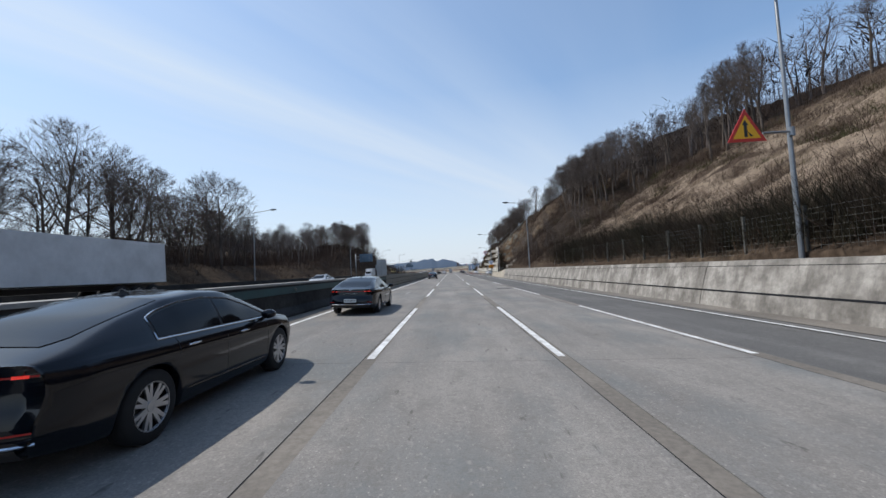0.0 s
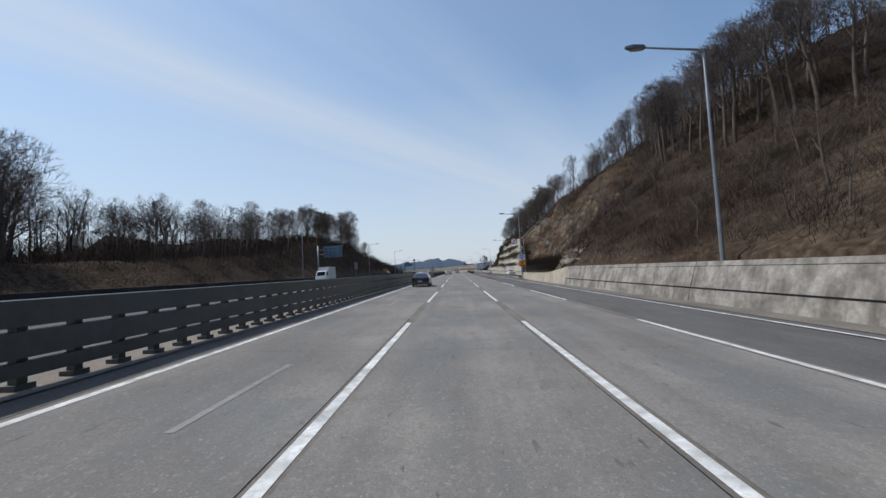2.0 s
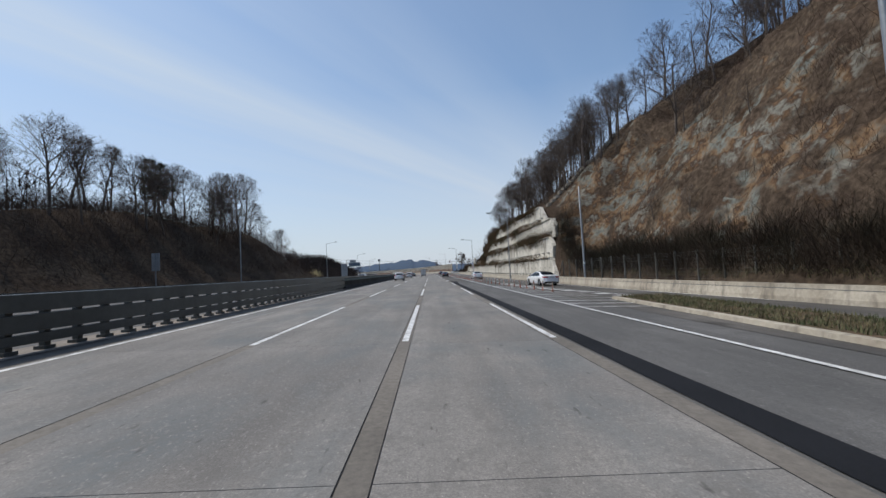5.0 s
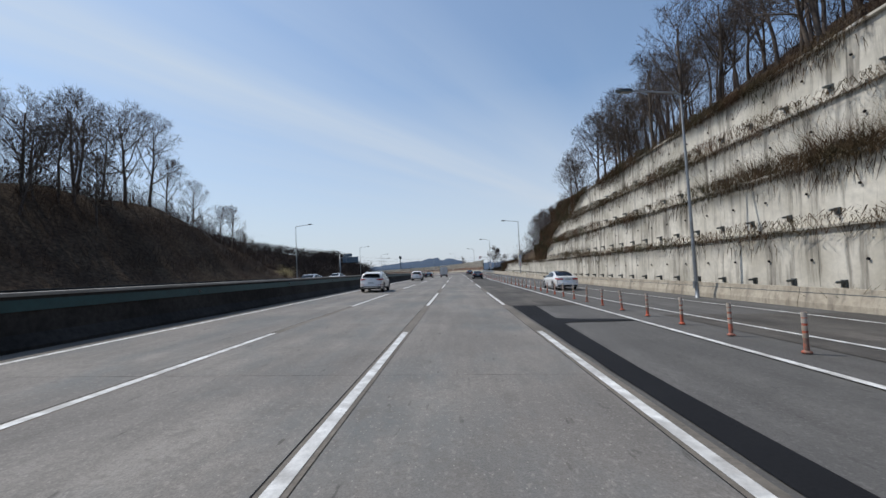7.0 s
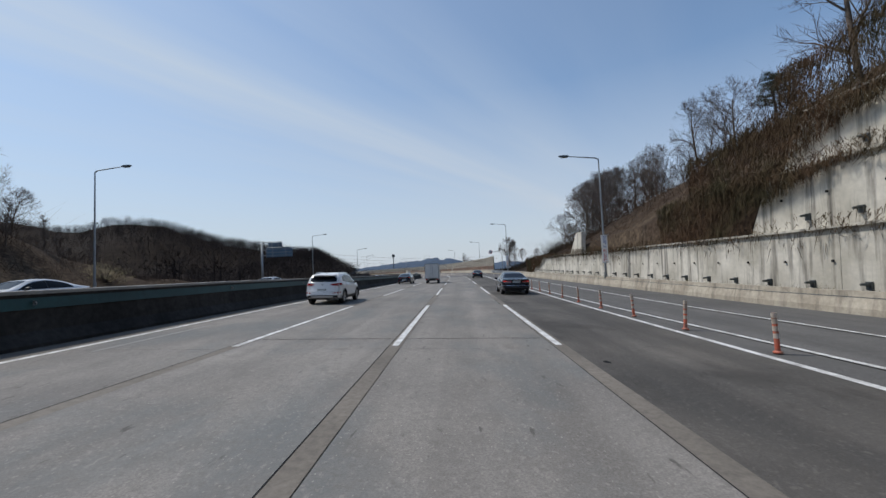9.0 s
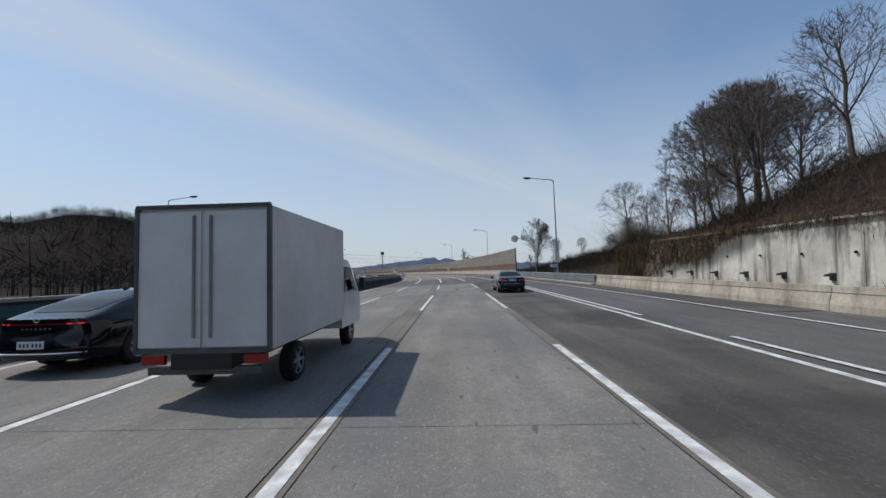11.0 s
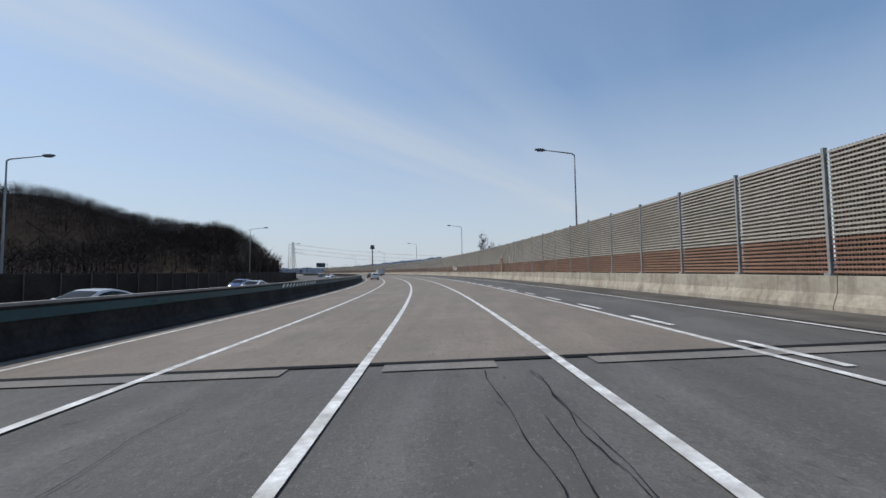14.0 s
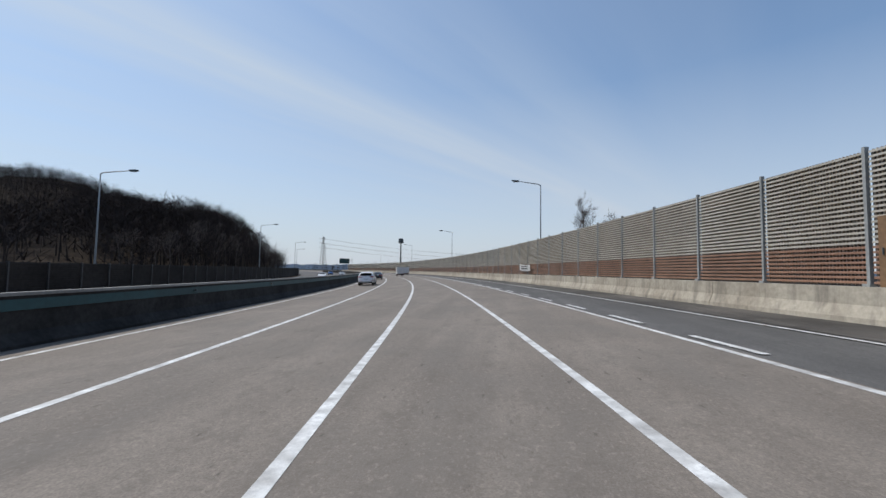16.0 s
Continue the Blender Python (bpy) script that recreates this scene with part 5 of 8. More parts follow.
def build_masts():
    t = thing("light_mast", "tall dark mast with a ring of lamps on top", "mast")
    k = Geo()
    k.lathe([(-1, 0.45), (14, 0.32), (17.2, 0.28)], "Z", 12)
    part("shaft", k, M["steel_dark"], t, smooth=True)
    k = Geo()
    k.lathe([(16.6, 0.3), (16.9, 1.5), (17.3, 1.6), (17.35, 1.5), (19.2, 1.35), (19.5, 0.9), (19.6, 0.0)], "Z", 14)
    part("lamp_ring", k, M["steel_dark"], t)
    for z in (8.0, 11.0, 13.5, 15.2):
        k = Geo()
        k.lathe([(z, 0.3), (z, 0.9), (z + 0.12, 0.9), (z + 0.12, 0.3)], "Z", 12)
        part("platform", k, M["steel_dark"], t)
    t.matrix_basis = stand(575.8, 26.2, -0.5)
    t = thing("pylon", "grey steel lattice power pylon with three pairs of arms", "pylon")
    k = Geo()
    H, w0, w1 = 41.0, 3.6, 0.7
    for sx in (-1, 1):
        for sy in (-1, 1):
            k.tube((sx * w0, sy * w0, -2), (sx * w1, sy * w1, H), 0.22, 0.12, n=4)
    for j in range(12):
        z0, z1 = j * H / 12, (j + 1) * H / 12
        a, b = w0 + (w1 - w0) * j / 12, w0 + (w1 - w0) * (j + 1) / 12
        for sx, sy, tx, ty in ((-1, -1, 1, -1), (1, -1, 1, 1), (1, 1, -1, 1), (-1, 1, -1, -1)):
            k.tube((sx * a, sy * a, z0), (tx * b, ty * b, z1), 0.1, n=3, caps=False)
            k.tube((tx * a, ty * a, z0), (sx * b, sy * b, z1), 0.1, n=3, caps=False)
    part("tower", k, M["galv_dull"], t)
    for z in (27.0, 32.5, 38.0):
        for sx in (-1, 1):
            k = Geo()
            k.tube((0, 0, z + 1.0), (sx * 6.5, 0, z), 0.14, 0.06, n=4)
            k.tube((0, 0, z - 0.6), (sx * 6.5, 0, z), 0.12, 0.06, n=4)
            part("cross_arm", k, M["galv_dull"], t)
    m = stand(867, 45.7, 0.0, 25)
    t.matrix_basis = m
    w = thing("power_lines", "thin dark power lines hanging from the pylon", "cable")
    far = m.translation + Vector((420, 260, 0))
    for z in (27.0, 32.5, 38.0):
        for sx in (-6.5, 6.5):
            a = m @ Vector((sx, 0, z))
            b = far + Vector((sx, 0, z))
            k = Geo()
            pts = [a.lerp(b, q) - Vector((0, 0, 14 * 4 * q * (1 - q))) for q in np.linspace(0, 1, 13)]
            k.pipe(pts, 0.07, 3)
            part("cable", k, M["black"], w)


build_signs()
build_masts()

# ---- trees ----
M["bark"] = mat("bark", (0.125, 0.102, 0.085), 0.95, grain=6, large=0.8, vary=0.35, tint=(0.08, 0.065, 0.055), bump=0.5, per_object=0.25, spec=0.06)
M["twig"] = mat("twigs", (0.125, 0.104, 0.094), 0.95, grain=3, large=0.5, vary=0.25, tint=(0.095, 0.078, 0.07), bump=0, per_object=0.3, spec=0.06)
M["needles"] = mat("pine_needles", (0.028, 0.045, 0.02), 0.8, grain=3, large=0.8, vary=0.4, tint=(0.02, 0.03, 0.016), bump=0, spec=0.06)
M["olive"] = mat("olive_shrubs", (0.06, 0.066, 0.028), 0.9, grain=2, large=0.5, vary=0.4, tint=(0.075, 0.06, 0.032), bump=0, spec=0.06)
M["scrub"] = mat("dry_scrub", (0.115, 0.074, 0.048), 0.95, grain=2, large=0.25, vary=0.4, tint=(0.08, 0.056, 0.04), bump=0, spec=0.06)
M["shrub"] = mat("bare_shrubs", (0.075, 0.052, 0.04), 0.95, grain=2, large=0.25, vary=0.4, tint=(0.05, 0.036, 0.03), bump=0, spec=0.06)
M["vine"] = mat("dry_vines", (0.105, 0.066, 0.042), 0.95, grain=2, large=0.4, vary=0.4, tint=(0.07, 0.06, 0.035), bump=0, spec=0.06)
# dark weeds; the shade inside dense scrub is put into this colour too
M["weed_with_shade"] = mat("dark_weeds", (0.047, 0.035, 0.027), 0.95, grain=2, large=0.5, vary=0.4, tint=(0.034, 0.032, 0.021), bump=0, spec=0.06)
M["blossom"] = mat("spring_blossom", (0.5, 0.42, 0.2), 0.9, grain=3, vary=0.3, bump=0)


def grow(seed, height, spread=1.0, narrow=0.0, twigs=1.0, lean=0.0, limbs=1.0, low=0.3):
    """Meshes of a bare tree's trunk with limbs, and of its twigs; the limbs reach out to a rounded crown."""
    r = random.Random(seed)
    wood, fine = Geo(), Geo()
    mid = Vector((lean * 0.45 * height, lean * 0.18 * height, (0.58 + 0.16 * (low - 0.3)) * height))
    wide, tall = 0.35 * height * spread * (1 - 0.55 * narrow), (0.43 - 0.2 * (low - 0.3)) * height

    def reach(p, d):
        q, e = p - mid, d
        q, e = Vector((q.x / wide, q.y / wide, q.z / tall)), Vector((e.x / wide, e.y / wide, e.z / tall))
        k, j, c = e.dot(e), q.dot(e), q.dot(q) - 1
        disc = j * j - k * c
        return (-j + math.sqrt(disc)) / k if disc > 0 else 0.0

    def needle(p, d, length, w):
        d = d.normalized()
        side = Matrix.Rotation(r.uniform(0, 6.28), 3, d) @ d.orthogonal().normalized() * w
        fine.add([p - side, p + side, p + d * length], [(0, 1, 2)])

    def branch(p, d, length, rad, level):
        n = (6, 4, 2, 1)[level]
        pts, q = [p], d.normalized()
        for k in range(n):
            q = (q + Vector((r.uniform(-1, 1), r.uniform(-1, 1), r.uniform(-0.75, 1.0))) * (0.1, 0.2, 0.26, 0.2)[level]).normalized()
            pts.append(pts[-1] + q * length / n)
        rads = [rad * (1 - 0.68 * k / n) for k in range(n + 1)]
        sides = (8, 5, 3, 3)[level]
        for k in range(n if level < 3 else 0):
            wood.tube(pts[k], pts[k + 1], rads[k], rads[k + 1], sides, caps=False)
        if level == 3:
            needle(pts[0], q, length * 1.15, min(max(rad, 0.011), 0.018))
            for k in range(int(8.5 * twigs)):
                at_ = pts[0].lerp(pts[-1], r.uniform(0.05, 1.0))
                w = (q + Vector((r.uniform(-1, 1), r.uniform(-1, 1), r.uniform(-0.6, 1.0))) * 0.85).normalized()
                needle(at_, w, r.uniform(0.3, 0.85) * height / 11, 0.0115)
            return
        count = (int(r.randint(10, 12) * limbs), int(r.randint(6, 7) * limbs ** 0.5), int(r.randint(4, 6) * limbs ** 0.5))[level]
        for k in range(count):
            f = low + (1 - low) * (k + r.uniform(0.1, 0.9)) / count if level == 0 else 0.2 + 0.8 * (k + r.random()) / count
            i = min(n - 1, int(f * n))
            base = pts[i].lerp(pts[i + 1], f * n - i)
            axis = (pts[i + 1] - pts[i]).normalized()
            o = Matrix.Rotation(2.4 * k + r.uniform(-0.5, 0.5), 3, axis) @ axis.orthogonal().normalized()
            open_ = (1.35 - 0.75 * f) * (1 - 0.6 * narrow) * r.uniform(0.75, 1.2) if level == 0 else r.uniform(0.55, 1.05)
            w = (axis + o * open_ + Vector((0, 0, 0.06))).normalized()
            far = reach(base, w) * r.uniform(0.8, 1.0)
            ln = far * 0.86 if level == 0 else min(length * (0.6, 0.62, 0.6)[level] * r.uniform(0.75, 1.2), far)
            if ln > 0.15:
                branch(base, w, ln, min(rads[min(i + 1, n)] * 0.62, 0.022 * ln + 0.006), level + 1)

    branch(Vector((0, 0, -0.4)), Vector((lean, lean * 0.4, 1)), height * 0.84, height * 0.0165, 0)
    return wood.mesh("trunk", M["bark"], True), fine.mesh("crown", M["twig"])


TREES = [grow(11, 11), grow(23, 10, 1.2), grow(37, 12, 0.9), grow(41, 9.5, 1.1, lean=0.15), grow(59, 8.5, 1.2, lean=-0.12), grow(67, 11, 0.85, 0.2)]
SLIM = [grow(81, 11.5, 0.75, 0.2, low=0.42), grow(85, 11, 0.82, 0.15, lean=0.06, low=0.45), grow(88, 12, 0.7, 0.25, lean=-0.05, low=0.4)]
OAK = grow(96, 12, 1.12, twigs=2.6, limbs=1.35, low=0.22)
DENSE = grow(101, 10.5, 0.95, 0.2, twigs=1.8, limbs=1.4, low=0.25)
POPLAR = grow(73, 10, 0.5, 0.6, low=0.15)
FAR_KINDS = [grow(131, 11, 0.8, 0.15, 0.6, limbs=0.75, low=0.42), grow(137, 10.5, 0.95, 0.1, 0.6, limbs=0.75, low=0.36), grow(139, 11.5, 0.75, 0.2, 0.6, limbs=0.75, low=0.42)]


def joined_wood(name, label, places, seed):
    """Trees that stand too close behind one another to count, as one mesh; places: s, u, size."""
    r = random.Random(seed)
    forms = []
    for pair in FAR_KINDS:
        v = np.concatenate([np.array([q.co[:] for q in me.vertices]) for me in pair])
        k = len(pair[0].vertices)
        f = [tuple(q.vertices) for q in pair[0].polygons] + [tuple(i + k for i in q.vertices) for q in pair[1].polygons]
        forms.append((v, f))
    vs, fs, k = [], [], 0
    for s, u, size in places:
        v, f = r.choice(forms)
        a = r.uniform(0, 6.28)
        turn = np.array([[math.cos(a), -math.sin(a), 0], [math.sin(a), math.cos(a), 0], [0, 0, 1]])
        p = road_xyz(s, u)
        vs.append(v @ turn.T * size + np.array([p[0], p[1], ground_z(s, u)]))
        fs += [tuple(i + k for i in q) for q in f]
        k += len(v)
    tagged(new(name, mesh(name, np.concatenate(vs), fs, M["twig"])), label, "woods", kind="stuff")


def tree(kind, s, u, size=1.0, turn=0.0, label="", group="", z=None, tall=1.0):
    t = thing("bare_tree", label or "leafless brown deciduous tree in early spring", "tree", group=group)
    part("trunk", kind[0], None, t)
    part("crown", kind[1], None, t)
    p = road_xyz(s, u)
    t.matrix_basis = Matrix.Translation((p[0], p[1], ground_z(s, u) if z is None else z)) @ Matrix.Rotation(turn, 4, "Z") @ Matrix.Diagonal((size, size, size * tall, 1))
    return t


def pine_tree(s, u, height, seed, z=None):
    r = random.Random(seed)
    wood, leaf = Geo(), Geo()
    pts = [Vector((0, 0, -0.5))]
    for k in range(6):
        pts.append(Vector((r.uniform(-0.25, 0.25), r.uniform(-0.25, 0.25), height * (k + 1) / 6)))
    wood.pipe(pts, [0.22 - 0.03 * k for k in range(7)], 8)
    for k in range(26):
        f = 0.42 + 0.58 * k / 26
        base = Vector((0, 0, height * f))
        a = 2.4 * k + r.uniform(-0.4, 0.4)
        ln = height * 0.3 * (1.25 - f) * r.uniform(0.7, 1.2) + 0.5
        d = Vector((math.cos(a), math.sin(a), r.uniform(0.0, 0.35)))
        wood.tube(base, base + d * ln, 0.06, 0.02, 4, caps=False)
        for j in range(7):
            c = base + d * ln * r.uniform(0.35, 1.05) + Vector((r.uniform(-0.3, 0.3), r.uniform(-0.3, 0.3), r.uniform(-0.05, 0.25)))
            for q in range(42):
                w = Vector((r.gauss(0, 1), r.gauss(0, 1), r.gauss(0.35, 0.7))).normalized()
                o = w.orthogonal().normalized() * 0.03
                p = c + Vector((r.gauss(0, 0.22), r.gauss(0, 0.22), r.gauss(0, 0.12)))
                leaf.add([p - o, p + o, p + w * r.uniform(0.22, 0.45)], [(0, 1, 2)])
    t = thing("pine_tree", "dark green pine tree among bare trees", "tree")
    part("trunk", wood, M["bark"], t)
    part("crown", leaf, M["needles"], t)
    p = road_xyz(s, u)
    t.matrix_basis = Matrix.Translation((p[0], p[1], ground_z(s, u) if z is None else z))


def build_trees():
    r = random.Random(77)
    wood_right, wood_left = "bare wood on the cutting", "bare wood beyond the opposite lanes"
    # crest of the cutting
    def crest(s):
        return float(np.interp(s, [0, 60, 80, 100, 112, 157, 160], [22.5, 20, 14.5, 12, 14.5, 14.5, 1.8]))

    for k in range(46):
        s = r.uniform(-2, 108)
        tree(r.choice(SLIM), s, right_foot(s) + crest(s) + r.uniform(0, 7), r.uniform(0.55, 0.8) if s < 46 else r.uniform(0.72, 1.02), r.uniform(0, 6.28), group=wood_right)
    for k in range(14):
        s = r.uniform(112, 158)
        tree(r.choice(SLIM + TREES[:3]), s, right_foot(s) + crest(s) + r.uniform(0, 6), r.uniform(0.6, 0.9), r.uniform(0, 6.28), group=wood_right)
    for k in range(50):
        s = 160 + 56 * r.random() ** 1.2
        tree(r.choice(TREES[:3] + SLIM), s, right_foot(s) + r.uniform(1.5, 14), r.uniform(0.6, 0.92), r.uniform(0, 6.28), group=wood_right)
    for k in range(16):
        s = r.uniform(222, 275)
        tree(r.choice(TREES), s, right_foot(s) + r.uniform(8, 26), r.uniform(0.5, 0.8), r.uniform(0, 6.28), group=wood_right)
    behind = []
    for k in range(130):
        s = r.uniform(-8, 222)
        behind.append((s, float(right_foot(s)) + crest(s) + r.uniform(4, 16), r.uniform(0.55, 0.8) if s < 46 else r.uniform(0.72, 1.0)))
    joined_wood("wood_behind", "dense bare grey-brown wood behind the crest of the cutting", behind, 3)
    for s, u, z, k in ((146, 27.5, 1.05, 1), (166, 22.5, 0.95, 0), (172, 21.0, 0.9, 3), (184, 21.0, 0.95, 2), (196, 22, 0.95, 1), (205, 21.5, 0.95, 0), (215, 23, 0.9, 4), (262, 34, 0.9, 1), (268, 38, 1.0, 0)):
        tree(TREES[k], s, u, z, s * 1.7, group=wood_right)
    # past the wall
    oak = "tall leafless oak with wide dark limbs on a mound"
    for k, s, u, z, a in ((OAK, 308, 47.0, 1.75, 0.5), (OAK, 296, 44, 1.5, 2.1), (OAK, 290, 36, 1.25, 4.4), (OAK, 282.5, 31, 1.1, 0.2), (TREES[1], 319, 37.5, 1.32, 5.5), (TREES[2], 313, 42, 1.0, 1.5), (TREES[4], 326, 43, 0.95, 1.0), (OAK, 301, 54, 1.5, 3.3), (OAK, 318, 56, 1.35, 5.1), (TREES[1], 304, 41, 1.05, 2.0), (TREES[0], 311, 37, 0.85, 4.1), (TREES[0], 281, 31, 1.15, 3.6), (TREES[1], 277, 29, 1.1, 1.2), (TREES[3], 299.9, 33.5, 0.72, 5.0), (TREES[4], 296, 36, 0.85, 4.0), (TREES[2], 290, 37, 1.0, 2.2), (TREES[0], 271, 30, 1.05, 0.3), (TREES[3], 284, 27, 0.7, 0.9), (TREES[4], 303, 30, 0.6, 2.9)):
        tree(k, s, u, z, a, oak)
    for k in range(34):
        s = r.uniform(48, 100)
        tree(r.choice(FAR_KINDS), s, right_foot(s) + r.uniform(1.5, 14), r.uniform(0.22, 0.46), r.uniform(0, 6.28), "small bare shrub-like tree on the cutting", "shrubs on the cutting")
    for k in range(22):
        s = r.uniform(104, 158)
        tree(r.choice(FAR_KINDS), s, right_foot(s) + r.uniform(2, 16), r.uniform(0.2, 0.4), r.uniform(0, 6.28), "small bare shrub-like tree on the rock face", "shrubs on the cutting")
    tree(DENSE, 319.6, 19.4, 0.98, 0.4, "leafless upright tree behind the barrier end", tall=1.0)
    for k in range(10):
        s = r.uniform(318, 352)
        tree(r.choice(SLIM), s, r.uniform(24, 48), r.uniform(0.4, 0.62), r.uniform(0, 6.28), group="young trees in the scrub")
    for s, u, z in ((400.8, 20.0, 1.12), (396.8, 20.6, 0.86), (393.5, 21.5, 0.78)):
        tree(POPLAR, s, u, z, s, "slim leafless poplar showing over the barrier", tall=1.0)
    # beyond the opposite lanes
    tree(TREES[1], 62.0, -38.5, 1.45, 0.9, "large leafless tree with spreading limbs")
    tree(TREES[3], 55.0, -39.5, 1.0, 3.4, "leafless tree leaning over the bank")
    joined_wood("hill_foot_wood", "bare trees at the foot of the wooded hill", [(s, -r.uniform(37, 47), r.uniform(0.5, 0.85) if s < 490 else r.uniform(0.4, 0.6)) for s in [r.uniform(425, 540) for k in range(30)]], 4)
    for k in range(20):
        s = 26 + 2.6 * k + r.uniform(-1, 1)
        tree(r.choice(TREES), s, -r.uniform(38.5, 50), r.uniform(1.05, 1.45), r.uniform(0, 6.28), group=wood_left)
    for k in range(40):
        s = r.uniform(-4, 132)
        tree(r.choice(TREES), s, -r.uniform(39, 66), r.uniform(0.9, 1.4) if s < 60 else r.uniform(0.78, 1.02), r.uniform(0, 6.28), group=wood_left)
    for k in range(30):
        s = r.uniform(136, 214)
        tree(r.choice(TREES), s, -r.uniform(43, 53), r.uniform(0.85, 1.15), r.uniform(0, 6.28), group=wood_left)
    for s, u, z in ((198, -46, 1.2), (203, -47, 1.35), (208, -48, 1.42), (214, -49, 1.3), (219, -50, 1.1), (193, -47, 1.2)):
        tree(TREES[int(s) % 4], s, u, z, s, group=wood_left)
    for k in range(14):
        s = r.uniform(214, 250)
        tree(POPLAR, s, -r.uniform(41, 60), r.uniform(0.38, 0.6), r.uniform(0, 6.28), "thin leafless sapling on the bank", "saplings on the bank")
    joined_wood("wood_left", "dense bare wood on the bank beyond the opposite lanes", [(r.uniform(62, 138), -r.uniform(40, 60), r.uniform(0.66, 0.92)) for k in range(70)], 6)
    for s, u, z in ((226, -50, 0.88), (229, -46, 0.8), (234, -47, 0.78), (239, -49, 0.72)):
        tree(TREES[int(s) % 4], s, u, z, s, group=wood_left)
    pine_tree(179.8, -49.5, 10.8, 3)
    pine_tree(183.5, -52, 8.0, 9)
    pine_tree(244.2, 40.5, 7.0, 5)
    # flowering shrub
    g, fl = Geo(), Geo()
    for k in range(60):
        d = Vector((r.gauss(0, 1), r.gauss(0, 1), abs(r.gauss(0.8, 0.6)))).normalized()
        g.tube((0, 0, 0), d * r.uniform(1.4, 2.6), 0.03, 0.008, 3, caps=False)
        for j in range(16):
            p = d * r.uniform(1.0, 2.7) + Vector((r.gauss(0, 0.25), r.gauss(0, 0.25), r.gauss(0, 0.25)))
            fl.add([p, p + Vector((0.1, 0, 0.03)), p + Vector((0.03, 0.1, 0.06))], [(0, 1, 2)])
    t = thing("flowering_shrub", "pale flowering shrub below the bank", "shrub")
    part("branches", g, M["bark"], t)
    part("flowers", fl, M["blossom"], t)
    t.matrix_basis = Matrix.Translation((*road_xyz(239.8, -38.1)[:2], ground_z(239.8, -38.1)))


def slivers(base, tip, width, rng):
    """Thin pointed stems from arrays of feet and tips."""
    a = rng.uniform(0, 6.283, len(base))
    o = np.stack([np.cos(a), np.sin(a), np.zeros(len(a))], 1) * width
    v = np.stack([base - o, base + o, tip], 1).reshape(-1, 3)
    return v, np.arange(len(v)).reshape(-1, 3).tolist()


def brush(name, label, places, material, seed, low, high, count=22, wide=0.6, width=0.013):
    """Many small clumps of stems as one mesh; places: s, u, height over the road or None."""
    r = np.random.RandomState(seed)
    foot = []
    for s, u, h in places:
        p = road_xyz(s, u)
        foot.append((p[0], p[1], (ground_z(s, u) if h is None else float(p[2]) + h) - 0.1))
    size = np.repeat(r.uniform(0.6, 1.25, len(foot)), count)
    base = np.repeat(np.array(foot), count, 0)
    n = len(base)
    base[:, :2] += r.normal(0, wide * 0.5, (n, 2))
    d = np.stack([r.normal(0, 0.55, n), r.normal(0, 0.55, n), np.ones(n)], 1) * (r.uniform(low, high, n) * size)[:, None]
    start = base + d * r.uniform(0, 0.45, n)[:, None]
    v, f = slivers(start, base + d, width, r)
    tagged(new(name, mesh(name, v, f, material)), label, "scrub", kind="stuff")


